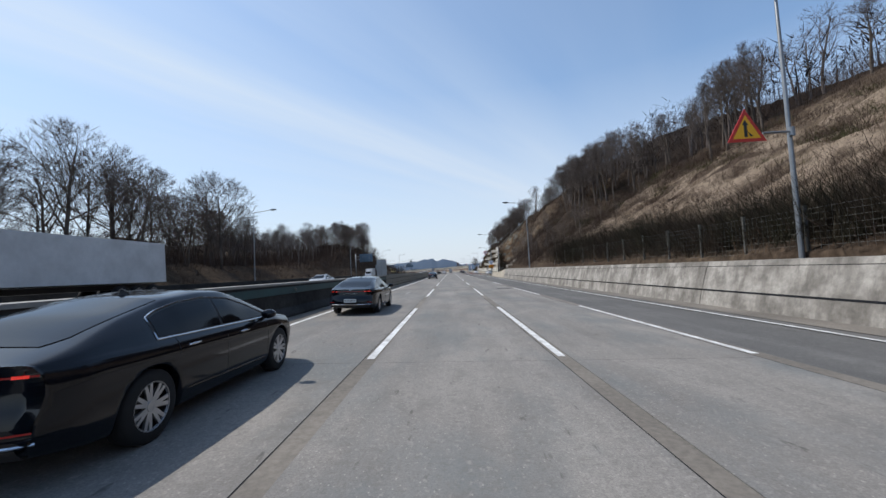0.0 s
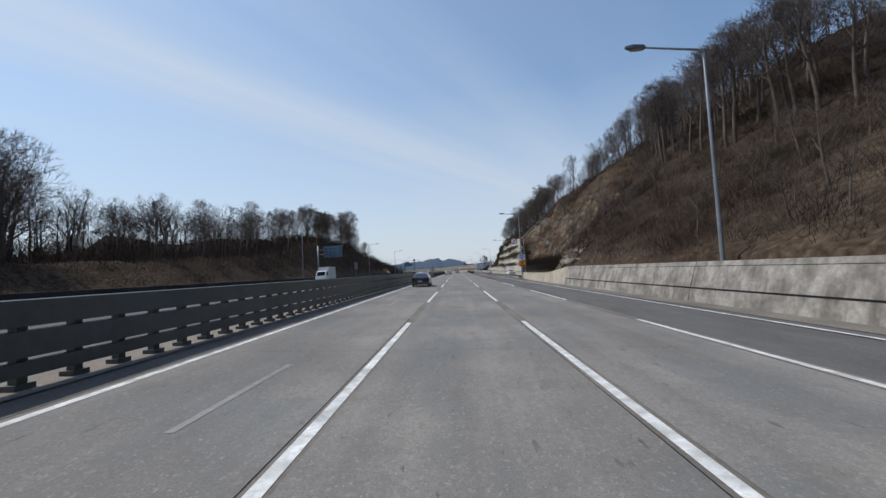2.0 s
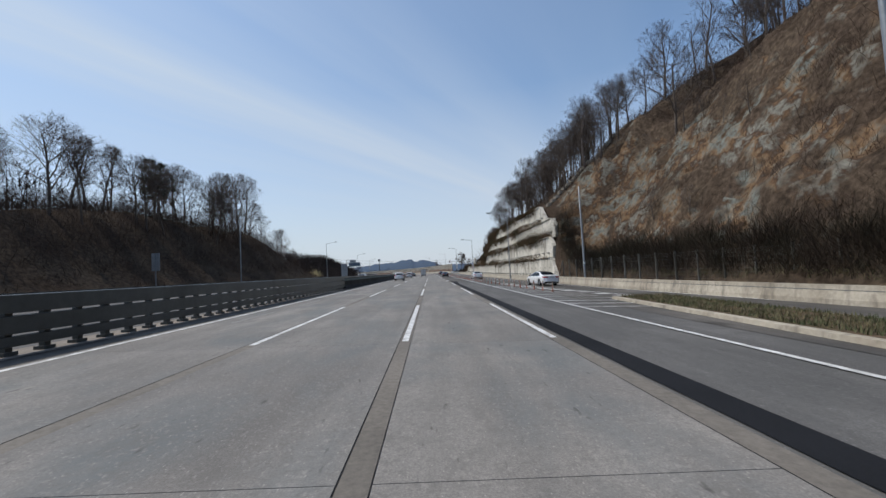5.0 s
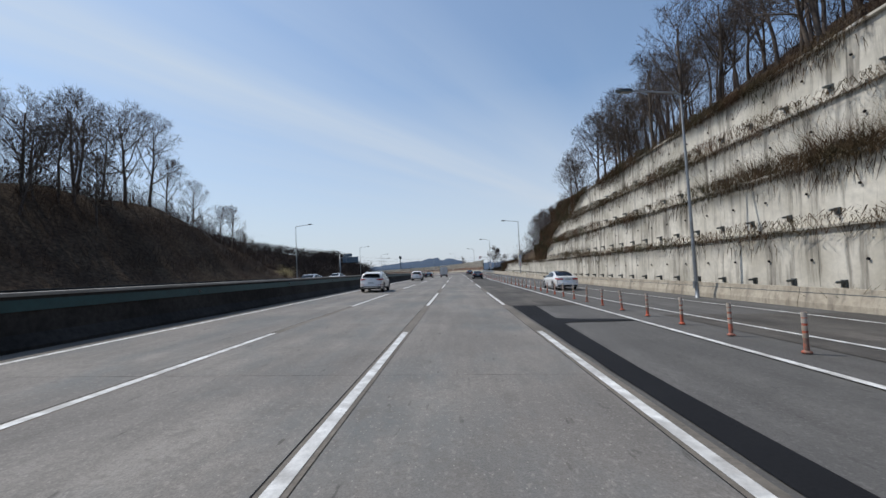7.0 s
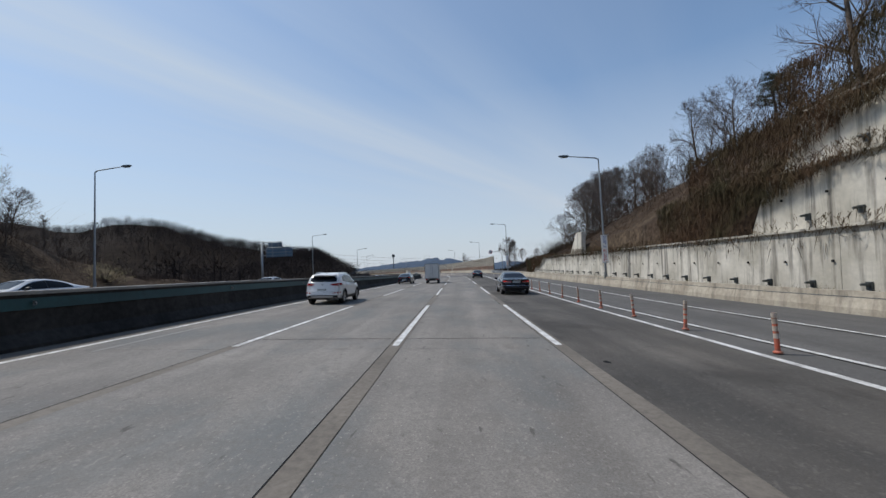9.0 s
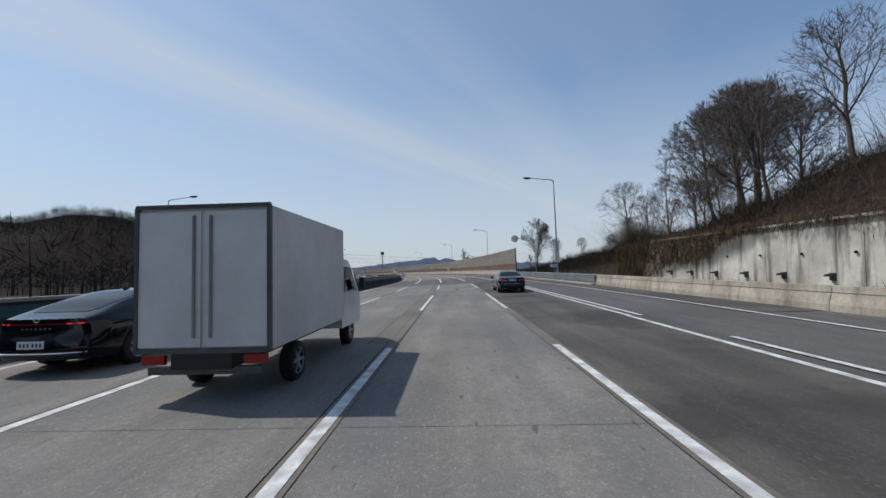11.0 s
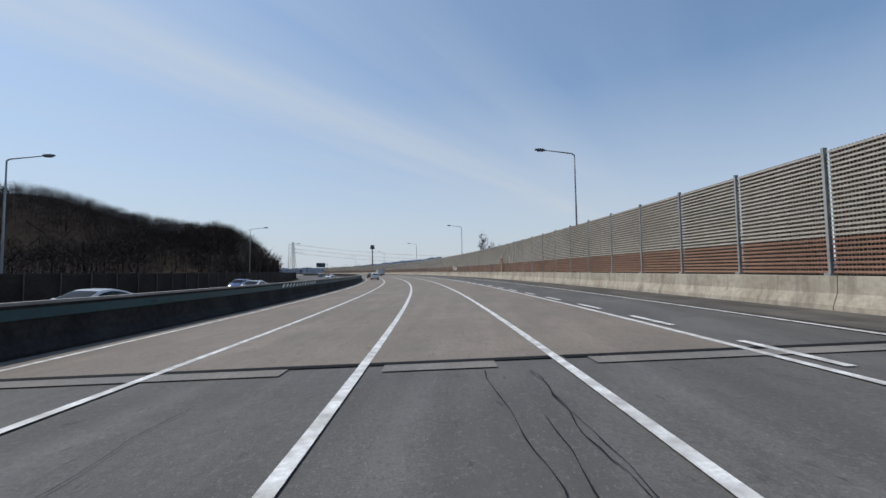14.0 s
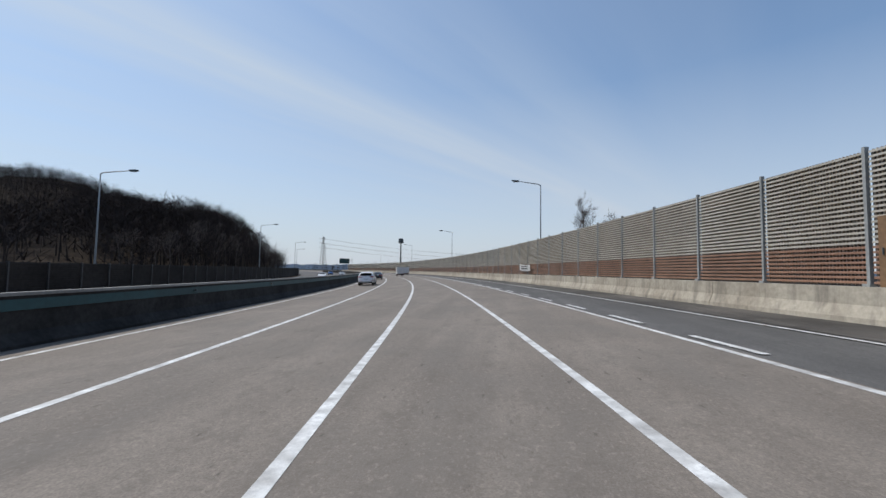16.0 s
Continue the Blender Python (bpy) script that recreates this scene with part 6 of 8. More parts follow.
def build_brush():
    r = random.Random(31)
    slope = []
    for k in range(2300):
        s = r.uniform(-8, 300)
        d = r.uniform(0.2, 26)
        if 158 < s < 232 and d < 1.2:
            continue
        if s < 75 and 5 < d < 19 and r.random() < 0.35:
            continue
        slope.append((s, right_foot(s) + d, None))
    brush("scrub_right", "dry reddish brown scrub and grass on the cutting", slope, M["scrub"], 5, 0.25, 1.0, 34, 1.2, 0.012)
    fence_side = [(r.uniform(-15, 48), r.uniform(10.75, 12.6), None) for k in range(800)] + [(r.uniform(112, 156), r.uniform(17.6, 18.7), None) for k in range(480)]
    brush("scrub_fence", "dark dry creepers and weeds along the fences", fence_side, M["weed_with_shade"], 6, 0.7, 2.5, 62, 0.9, 0.011)
    left = [(r.uniform(-10, 262), -r.uniform(33.5, 56), None) for k in range(1700)]
    brush("scrub_left", "dark dry scrub on the bank beyond the opposite lanes", left, M["shrub"], 7, 0.4, 1.5, 26, 1.2, 0.015)
    thick = [(r.uniform(-15, 235), -r.uniform(37, 62), None) for k in range(2300)] + [(r.uniform(-15, 95), r.uniform(36, 66), None) for k in range(500)] + [(s, right_foot(s) + r.uniform(14, 40), None) for s in [r.uniform(92, 160) for k in range(300)]] + [(s, right_foot(s) + r.uniform(2, 26), None) for s in [r.uniform(160, 275) for k in range(350)]]
    brush("thicket", "dense bare undergrowth between the trees", thick, M["shrub"], 15, 1.2, 4.4, 26, 2.6, 0.018)
    bushes = [(s, right_foot(s) + r.uniform(1.0, 24), None) for s in [r.uniform(66, 164) for k in range(620)]] + [(r.uniform(0, 75), right_foot(10) + r.uniform(0.5, 6), None) for k in range(160)] + [(r.uniform(0, 78), right_foot(10) + r.uniform(5, 24), None) for k in range(200)]
    clumps = []
    for k in range(230):
        s, d, w = r.uniform(-5, 160) if k < 150 else r.uniform(48, 108), r.uniform(2, 27), r.uniform(0.6, 1.8)
        clumps += [(s + r.gauss(0, w * 1.4), float(right_foot(s)) + max(0.6, d + r.gauss(0, w)), None) for _ in range(16)]
    brush("dark_shrubs", "dark bare bushes in patches on the cutting", clumps, M["shrub"], 26, 0.3, 1.1, 30, 0.9, 0.01)
    olive = []
    for k in range(34):
        s, d, w = r.uniform(8, 92), r.uniform(11, 21), r.uniform(0.5, 1.3)
        olive += [(s + r.gauss(0, w * 1.3), float(right_foot(s)) + d + r.gauss(0, w), None) for _ in range(9)]
    brush("olive_shrubs", "olive green low shrubs in patches below the wood", olive, M["olive"], 29, 0.3, 0.95, 40, 0.8, 0.014)
    tangle = []
    for k in range(70):
        s, u, w = r.uniform(268, 330), r.uniform(18, 34), r.uniform(0.8, 2.2)
        tangle += [(s + r.gauss(0, w), max(16.5, u + r.gauss(0, w)), None) for _ in range(14)]
    brush("tangle", "dense dark thicket draped with vines beside the guard rail", tangle, M["weed_with_shade"], 27, 0.5, 1.7, 44, 1.5, 0.011)
    brush("vine_mound", "brown vine mass draped over a small tree", [(301.4 + r.gauss(0, 1.5), 30 + r.gauss(0, 1.5), None) for _ in range(60)], M["vine"], 28, 2.5, 5.5, 70, 1.4, 0.014)
    brush("shrubs", "bare reddish shrubs on the cutting", bushes, M["shrub"], 16, 0.5, 1.7, 48, 1.5, 0.011)
    # mound scrub takes the darker weed colour in place of its own shade
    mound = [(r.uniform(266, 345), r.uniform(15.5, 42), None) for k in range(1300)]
    brush("scrub_mound", "brown tangled scrub beside the guard rail", mound, M["weed_with_shade"], 8, 0.3, 1.05, 44, 1.5, 0.011)
    # creepers: a ragged band along each ledge and a thick mat over the falling end of the wall
    rr = np.random.RandomState(12)
    feet, ends = [], []

    def hang(s, u, h, drop, spread):
        p = road_xyz(s, u, h)
        w = np.stack([rr.normal(-0.1, 0.15, len(s)), rr.normal(0, spread, len(s)), -np.ones(len(s))], 1) * drop[:, None]
        feet.append(p)
        ends.append(p + w)

    def wavy(s, k):
        return 0.5 + 0.5 * fnoise(s * 0.35, s * 0 + k, 60 + k)

    for k, (u, h, s0, s1, tail) in enumerate(((16.2, 3.2, 157, 274, 262), (16.65, 5.95, 160, 222, 212), (17.2, 8.55, 162, 219, 209), (17.65, 11.15, 166, 212, 199))):
        s = rr.uniform(s0, s1, 17000)
        keep = rr.uniform(0, 1, len(s)) < 0.12 + 0.85 * np.clip(wavy(s, k), 0, 1)
        s = s[keep]
        hang(s, u - 0.06 - 0.35 * rr.uniform(0, 1, len(s)) ** 2, h + rr.uniform(-0.25, 0.6, len(s)) * (0.35 + np.clip(wavy(s, k + 5), 0, 1)), rr.uniform(0.1, 0.5, len(s)), 0.8)
        s = rr.uniform(s0, s1, 2600)
        s = s[rr.uniform(0, 1, len(s)) < wavy(s, k + 9) ** 2]
        hang(s, u - rr.uniform(0.0, 0.12, len(s)), h - rr.uniform(0, 0.8, len(s)), rr.uniform(0.2, 0.9, len(s)), 0.25)
        # the mat
        s = tail + (s1 + 4 - tail) * rr.uniform(0, 1, 9000) ** 0.8
        deep = 2.9 * np.clip((s - tail) / 9, 0, 1) * (0.6 + 0.6 * wavy(s, k + 3))
        down = rr.uniform(0, 1, len(s)) ** 1.3 * deep
        hang(s, u - 0.15 - 0.35 * rr.uniform(0, 1, len(s)) * np.clip(1 - down / 3, 0, 1) + rr.uniform(0, 1.6, len(s)) * (down < 0.25), h + 0.35 * wavy(s * 1.7, k) - down, rr.uniform(0.15, 0.6, len(s)), 0.45)
    v, f = slivers(np.concatenate(feet), np.concatenate(ends), 0.016, rr)
    tagged(new("creepers", mesh("creepers", v, f, M["vine"])), "dry brown creepers hanging over the retaining wall", "creeper", kind="stuff")
    ledge_bush = [(158 + 17 * r.random() ** 1.3, 17.0 + r.uniform(-0.25, 0.2), 5.95) for k in range(90)] + [(r.uniform(176, 188), 17.45, 8.4) for k in range(16)] + [(r.uniform(196, 206), 16.6, 3.25) for k in range(14)]
    brush("ledge_bush", "dry brown bushes on the wall ledges", ledge_bush, M["vine"], 33, 0.5, 1.7, 60, 0.8, 0.009)
    weeds = [(r.uniform(155, 270), 15.75 + r.uniform(-0.1, 0.3), 0.5) for k in range(160)] + [(r.uniform(112, 154), r.uniform(17.3, 17.8), None) for k in range(150)]
    brush("weeds", "low green weeds at the foot of the retaining wall", weeds, M["grass"], 14, 0.15, 0.5, 24, 0.6, 0.012)


def build_far_woods():
    """Bare woods on the far hill and round the valley, too many to count."""
    r = np.random.RandomState(50)
    v, f = [], []
    pts = []
    ridge = np.array([(*road_xyz(s, u)[:2], h) for s, u, h in RIDGE])
    for k in range(6600):
        i = min(int(len(ridge) * r.random_sample() ** 0.95), len(ridge) - 2)
        a = ridge[i] + (ridge[i + 1] - ridge[i]) * r.random_sample()
        w = 26 + a[2] * 1.25
        pts.append((a[0] + r.normal(0, w * 0.55), a[1] + r.normal(0, w * 0.55), None))
    for k in range(500):
        s, u = r.uniform(262, 470), -r.uniform(38, 120)
        p = road_xyz(s, u)
        pts.append((p[0], p[1], (s, u)))
    for k in range(420):
        s, u = r.uniform(600, 1050), r.choice([-1, 1]) * r.uniform(32, 170)
        p = road_xyz(s, u)
        pts.append((p[0], p[1], (s, u)))
    for k in range(420):
        side = r.random_sample() < 0.5
        s = r.uniform(-10, 228)
        u = -r.uniform(50, 78) if side else float(right_foot(s)) + r.uniform(26, 52)
        p = road_xyz(s, u)
        pts.append((p[0], p[1], (s, u)))
    stems, tops, feet, ends = [], [], [], []
    for x, y, su in pts:
        if su is None:
            s = y
            for _ in range(6):
                th = np.interp(s, SG, TH)
                s += (x - np.interp(s, SG, XG)) * -np.sin(th) + (y - np.interp(s, SG, YG)) * np.cos(th)
            u = (x - np.interp(s, SG, XG)) * np.cos(th) + (y - np.interp(s, SG, YG)) * np.sin(th)
            if -36 < u < 30:
                continue
        else:
            s, u = su
        z = ground_z(s, u)
        h = r.uniform(5.5, 10.0)
        stems.append((x, y, z - 0.5))
        tops.append((x + r.normal(0, 0.4), y + r.normal(0, 0.4), z + h * 0.85))
        n = 42
        a, g = r.uniform(0, 6.283, n), r.uniform(0.25, 1.0, n)
        rad = h * 0.4 * np.sqrt(np.clip(1 - ((g - 0.55) / 0.47) ** 2, 0.05, 1)) * np.sqrt(r.uniform(0.05, 1, n))
        b = np.stack([x + np.cos(a) * rad * 0.7, y + np.sin(a) * rad * 0.7, z + h * g * 0.86], 1)
        d = np.stack([np.cos(a) + r.normal(0, 0.5, n), np.sin(a) + r.normal(0, 0.5, n), r.uniform(-0.1, 1.4, n)], 1) * (h * r.uniform(0.07, 0.2, n))[:, None]
        feet.append(b)
        ends.append(b + d)
    v1, f1 = slivers(np.array(stems), np.array(tops), 0.13, r)
    v2, f2 = slivers(np.concatenate(feet), np.concatenate(ends), 0.085, r)
    f2 = (np.array(f2) + len(v1)).tolist()
    # twig colour lowered for the hill side turned away from the sun
    tagged(new("far_woods", mesh("far_woods", np.concatenate([v1, v2]), f1 + f2, mat("far_twigs", (0.045, 0.038, 0.036), 1.0, grain=0.4, large=0.03, vary=0.3, tint=(0.032, 0.027, 0.026), bump=0, spec=0.0))), "bare brown woods covering the far hill", "woods", kind="stuff")


def rock(seed, size):
    """An angular broken rock: a hull of scattered points with its edges worn."""
    r = random.Random(seed)
    bm = bmesh.new()
    for _ in range(34):
        d = Vector((r.gauss(0, 1), r.gauss(0, 1), r.gauss(0, 1))).normalized() * r.uniform(0.8, 1.05)
        bm.verts.new((d.x * size[0], d.y * size[1], d.z * size[2]))
    bmesh.ops.convex_hull(bm, input=bm.verts)
    bmesh.ops.delete(bm, geom=[v for v in bm.verts if not v.link_faces], context="VERTS")
    bmesh.ops.bevel(bm, geom=bm.edges[:], offset=min(size) * 0.06, segments=1, affect="EDGES")
    bmesh.ops.triangulate(bm, faces=bm.faces[:])
    bmesh.ops.subdivide_edges(bm, edges=[e for e in bm.edges if e.calc_length() > min(size) * 0.6], cuts=1)
    for v in bm.verts:
        v.co += Vector((r.gauss(0, 1), r.gauss(0, 1), r.gauss(0, 1))) * min(size) * 0.035
    me = bpy.data.meshes.new("rock")
    bm.to_mesh(me)
    bm.free()
    me.materials.append(M["pale_rock"])
    return me


M["pale_rock"] = mat("pale_rock", (0.31, 0.285, 0.245), 0.9, grain=5, large=0.9, vary=0.5, tint=(0.13, 0.1, 0.075), bump=1.0, stains=0.5, spec=0.1)


def build_rocks():
    """Pale broken rock above the end of the breast wall, and small stones strewn on the cut."""
    r = random.Random(63)
    kinds = [rock(k, (r.uniform(0.8, 1.2), r.uniform(0.9, 1.5), r.uniform(0.6, 1.0))) for k in range(6)]
    spots = [(s, r.uniform(0.2, 0.8) + 0.22 * max(0.0, s - 83) * r.random(), r.uniform(0.35, 0.7)) for s in np.arange(83.0, 97, 0.6)]
    spots += [(s + r.uniform(-1, 1), r.uniform(0.9, 2.4), r.uniform(0.3, 0.65)) for s in np.arange(85, 100, 0.8)]
    for s, d, size in spots:
        u = float(right_foot(s)) + d
        ob = tagged(new("rock", r.choice(kinds)), "pale grey broken rock jutting from the slope", "rock", "rocks on the cutting")
        p = road_xyz(s, u)
        ob.matrix_basis = Matrix.Translation((p[0], p[1], ground_z(s, u) + 0.1 * size)) @ Matrix.Rotation(r.uniform(0, 6.28), 4, "Z") @ Matrix.Rotation(r.uniform(-0.5, 0.5), 4, "X") @ Matrix.Scale(size, 4)
    # stepped concrete gutter climbing beside the wall's upper tier
    gutter = thing("slope_gutter", "stepped concrete gutter climbing the slope beside the wall", "gutter")
    g = Geo()
    g.box((0, 0, 0.12), (0.62, 0.16, 0.5))
    g.box((0, 0.75, 0.12), (0.62, 0.16, 0.5))
    g.box((0, 0.37, 0.02), (0.62, 0.7, 0.14))
    me = g.mesh("gutter_block", M["wall_light"])
    for k in range(26):
        u = 18.4 + 0.62 * k
        ob = new("gutter_block", me)
        p = road_xyz(163.6, u)
        ob.matrix_basis = pose(p[0], p[1], ground_z(163.6, u) + 0.12)
        ob.parent = gutter


build_trees()
build_rocks()
build_brush()
build_far_woods()

# ---- vehicles ----
from mathutils.bvhtree import BVHTree


def paint_mat(name, color, rough=0.07):
    m = plain(name, color, rough)
    b = m.node_tree.nodes["Principled BSDF"]
    b.inputs["Coat Weight"].default_value, b.inputs["Coat Roughness"].default_value = 0.2, 0.04
    b.inputs["Specular IOR Level"].default_value = 0.3
    n, l = m.node_tree.nodes, m.node_tree.links
    dirt, rng = n.new("ShaderNodeTexNoise"), n.new("ShaderNodeMapRange")
    dirt.inputs["Scale"].default_value, dirt.inputs["Detail"].default_value = 3.0, 8
    rng.inputs["To Min"].default_value, rng.inputs["To Max"].default_value = rough * 0.7, rough + 0.07
    l.new(dirt.outputs["Fac"], rng.inputs["Value"])
    l.new(rng.outputs["Result"], b.inputs["Roughness"])
    return m


M["car_black"] = paint_mat("black_paint", (0.004, 0.005, 0.008))
M["car_navy"] = paint_mat("dark_navy_paint", (0.003, 0.0045, 0.011))
M["car_white"] = paint_mat("white_paint", (0.74, 0.74, 0.74), 0.15)
M["car_silver"] = paint_mat("silver_paint", (0.38, 0.4, 0.43), 0.3)
M["car_blue"] = paint_mat("blue_paint", (0.02, 0.07, 0.2))
M["box_white"] = mat("truck_box", (0.66, 0.66, 0.65), 0.5, grain=3, large=0.6, vary=0.06, tint=(0.55, 0.55, 0.54), bump=0.02)
M["glass"] = plain("dark_car_glass", (0.003, 0.004, 0.006), 0.02)
M["glass"].node_tree.nodes["Principled BSDF"].inputs["Specular IOR Level"].default_value = 0.2
M["rubber"] = mat("tyre_rubber", (0.011, 0.011, 0.012), 0.85, grain=20, vary=0.2)
M["alloy"] = plain("alloy", (0.45, 0.46, 0.48), 0.3, 0.8)
M["chrome"] = plain("chrome", (0.7, 0.71, 0.73), 0.12, 1.0)
M["trim"] = plain("black_plastic", (0.012, 0.012, 0.013), 0.5)
M["tail_red"] = plain("tail_lamp_red", (0.3, 0.008, 0.006), 0.15)
M["tail_glow"] = plain("lit_tail_lamp", (0.75, 0.03, 0.015), 0.3, emit=0.45)
M["lens"] = plain("clear_lamp_lens", (0.3, 0.26, 0.26), 0.15)
M["head"] = plain("head_lamp", (0.6, 0.62, 0.66), 0.1)
M["plate"] = plain("number_plate", (0.6, 0.62, 0.62), 0.5)


def wheel_meshes(r, width, spokes, twin=False):
    tyre, rim = Geo(), Geo()
    w = width / 2
    tyre.lathe([(-w, r * 0.66), (-w, r * 0.9), (-w * 0.8, r), (w * 0.8, r), (w, r * 0.9), (w, r * 0.66)], "X", 28)
    rim.lathe([(-w * 0.6, 0.0), (-w * 0.6, r * 0.64), (w * 0.9, r * 0.69), (w * 1.02, r * 0.67), (w * 0.92, r * 0.62)], "X", 28)
    back = Geo()
    spoke = Geo()
    for k in range(spokes):
        a = 2 * math.pi * k / spokes
        for da in ((-0.1, 0.1) if twin else (0.0,)):
            c, s = math.cos(a + da), math.sin(a + da)
            t = Vector((0, -s, c)) * r * (0.05 if twin else 0.075)
            p, q = Vector((w * 0.82, c * r * 0.1, s * r * 0.1)), Vector((w * 0.95, math.cos(a + da * 1.6) * r * 0.64, math.sin(a + da * 1.6) * r * 0.64))
            d = Vector((-0.03, 0, 0))
            spoke.add([p - t * 1.3, p + t * 1.3, q + t, q - t, p - t * 1.3 + d, p + t * 1.3 + d, q + t + d, q - t + d], [(0, 1, 2, 3), (7, 6, 5, 4), (0, 4, 5, 1), (1, 5, 6, 2), (2, 6, 7, 3), (3, 7, 4, 0)])
    spoke.lathe([(w * 0.7, 0.0), (w * 0.9, r * 0.0), (w * 0.88, r * 0.15), (w * 0.7, r * 0.17)], "X", 14)
    spoke.lathe([(w * 0.86, r * 0.62), (w * 1.0, r * 0.65), (w * 1.0, r * 0.68), (w * 0.86, r * 0.69)], "X", 28)
    return tyre.mesh("wheel", M["rubber"], True), rim.mesh("rim_barrel", M["trim"], True), spoke.mesh("rim", M["alloy"])


def car(label, spec, paint, group="traffic", category="car"):
    """A car with its rear at -y, its wheels on z = 0."""
    L, W, wb, ro, r = spec["L"], spec["W"], spec["wb"], spec["rear"], spec["r"]
    root = thing(spec["name"], label, category, group=group)
    ws = (ro, ro + wb)
    ys = sorted(set(np.round(np.concatenate([[0.02, 0.05], np.linspace(0, L, 58), *[w + np.linspace(-1, 1, 19) * (r + 0.06) for w in ws]]), 3)))
    ys = np.array([y for y in ys if 0 <= y <= L])
    fine = np.arange(-0.4, L + 0.41, 0.02)
    kernel = np.hanning(17) / np.hanning(17).sum()
    smooth_ = lambda pts: np.interp(ys, fine, np.convolve(np.pad(np.interp(fine, *zip(*pts)), 8, "edge"), kernel, "valid"))
    top, belt = smooth_(spec["top"]), smooth_(spec["belt"])
    half = smooth_(spec["plan"]) * W / 2 * np.interp(ys, [0, 0.02, 0.06, 0.14, L - 0.05, L], [0.955, 0.97, 0.985, 1, 1, 0.95])
    low = smooth_(spec["low"])
    tuck, rake, proud = spec.get("tuck", 0.68), spec.get("rake", 0.12), spec.get("bumper", 0.62)

    def tail_in(x, z):
        hump = 0.055 * float(smooth(z, 0.3, 0.42) * (1 - smooth(z, proud - 0.03, proud + 0.03)))
        return rake * max(0.0, z - proud) + 0.1 * (abs(x) / (W / 2)) ** 2 + 0.2 * (abs(x) / (W / 2)) ** 5 - hump + 0.35 * max(0.0, 0.36 - z)

    def nose_in(x, z):
        return 0.24 * (abs(x) / (W / 2)) ** 2.2 + 0.14 * max(0.0, z - 0.55) + 0.3 * max(0.0, 0.34 - z)

    def shaped(x, y, z):
        yy = y
        if y < 0.8:
            yy += tail_in(x, z) * (1 - y / 0.8) ** 1.6
        if y > L - 0.6:
            yy -= nose_in(x, z) * ((y - L + 0.6) / 0.6) ** 1.5
        return (x, yy - L / 2, z)

    rings = []
    for y, zt, zb, w, zl in zip(ys, top, belt, half, low):
        cabin = float(np.clip((zt - zb) / 0.42, 0, 1))
        wr = w * (0.88 + (tuck - 0.88) * cabin)
        arch = 0.0
        for wy in ws:
            d = (r + 0.055) ** 2 - (y - wy) ** 2
            if d > 0:
                arch = max(arch, r * 0.98 + math.sqrt(d))
        dz = zt - zb
        flat = [(0, zl), (0.64 * w, zl), (0.65 * w, zl), (0.9 * w, zl + 0.01)]
        ctrl = np.array([(0.93 * w, zl + 0.03), (0.972 * w, zl + 0.16), (0.985 * w, 0.48), (w, zb - 0.2), (0.985 * w, zb - 0.1), (0.955 * w, zb - 0.03), (0.925 * w, zb + dz * 0.02), ((0.925 * w * 0.5 + wr * 0.52), zb + dz * 0.47), (wr * 1.0, zb + dz * 0.83), (wr * 0.9, zb + dz * 0.93), (wr * 0.62, zb + dz * 0.985), (0, zt)])
        pts = list(flat)
        pad = np.concatenate([ctrl[:1], ctrl, [[-ctrl[-2][0], ctrl[-2][1]]]])
        for k in range(len(ctrl) - 1):
            a, b, c, e = pad[k:k + 4]
            for q in (0.0, 0.34, 0.67):
                pts.append(tuple(0.5 * (2 * b + (c - a) * q + (2 * a - 5 * b + 4 * c - e) * q * q + (3 * b - a - 3 * c + e) * q ** 3)))
        pts.append((0, zt))
        if arch:
            pts = [(x, max(z, arch)) if x > 0.645 * w and k < 22 else (x, z) for k, (x, z) in enumerate(pts)]
        rings.append(pts)
    n = len(rings[0])
    m = 2 * n - 2
    verts, faces = [], []
    for y, ring in zip(ys, rings):
        verts += [shaped(x, y, z) for x, z in ring + [(-x, z) for x, z in ring[-2:0:-1]]]
    for i in range(len(ys) - 1):
        faces += [(i * m + j, i * m + (j + 1) % m, (i + 1) * m + (j + 1) % m, (i + 1) * m + j) for j in range(m)]
    for y, ring, flip in ((0.0, rings[0], True), (L, rings[-1], False)):
        k0, cols = len(verts), 15
        for x, z in ring:
            verts += [shaped(x * c, y, z) for c in np.linspace(-1, 1, cols)]
        for j in range(n - 1):
            for c in range(cols - 1):
                q = (k0 + j * cols + c, k0 + j * cols + c + 1, k0 + (j + 1) * cols + c + 1, k0 + (j + 1) * cols + c)
                faces.append(q if flip else q[::-1])
    first, verts_, remap = {}, [], []
    for p in verts:
        key = tuple(round(c, 3) for c in p)
        if key not in first:
            first[key] = len(verts_)
            verts_.append(p)
        remap.append(first[key])
    faces = [tuple(dict.fromkeys(remap[i] for i in q)) for q in faces]
    verts, faces = verts_, [q for q in faces if len(q) > 2]
    body = Geo()
    body.add(verts, faces)
    part("body", body, paint, root, smooth=True)
    bvh = BVHTree.FromPolygons(verts, faces)
    Y = lambda y: y - L / 2
    zb_at = lambda y: float(np.interp(y, ys, belt))
    zt_at = lambda y: float(np.interp(y, ys, top))

    def hit(kind, a, b, sx=1):
        o, d = {"side": ((sx * 3.0, Y(a), b), (-sx, 0, 0)), "back": ((a, -6.0, b), (0, 1, 0)), "top": ((b, Y(a), 4.0), (0, 0, -1)), "front": ((a, 6.0, b), (0, -1, 0))}[kind]
        p, nrm = bvh.ray_cast(Vector(o), Vector(d))[:2]
        if p is None:
            return None, None
        return p, nrm if nrm.dot(Vector(d)) < 0 else -nrm

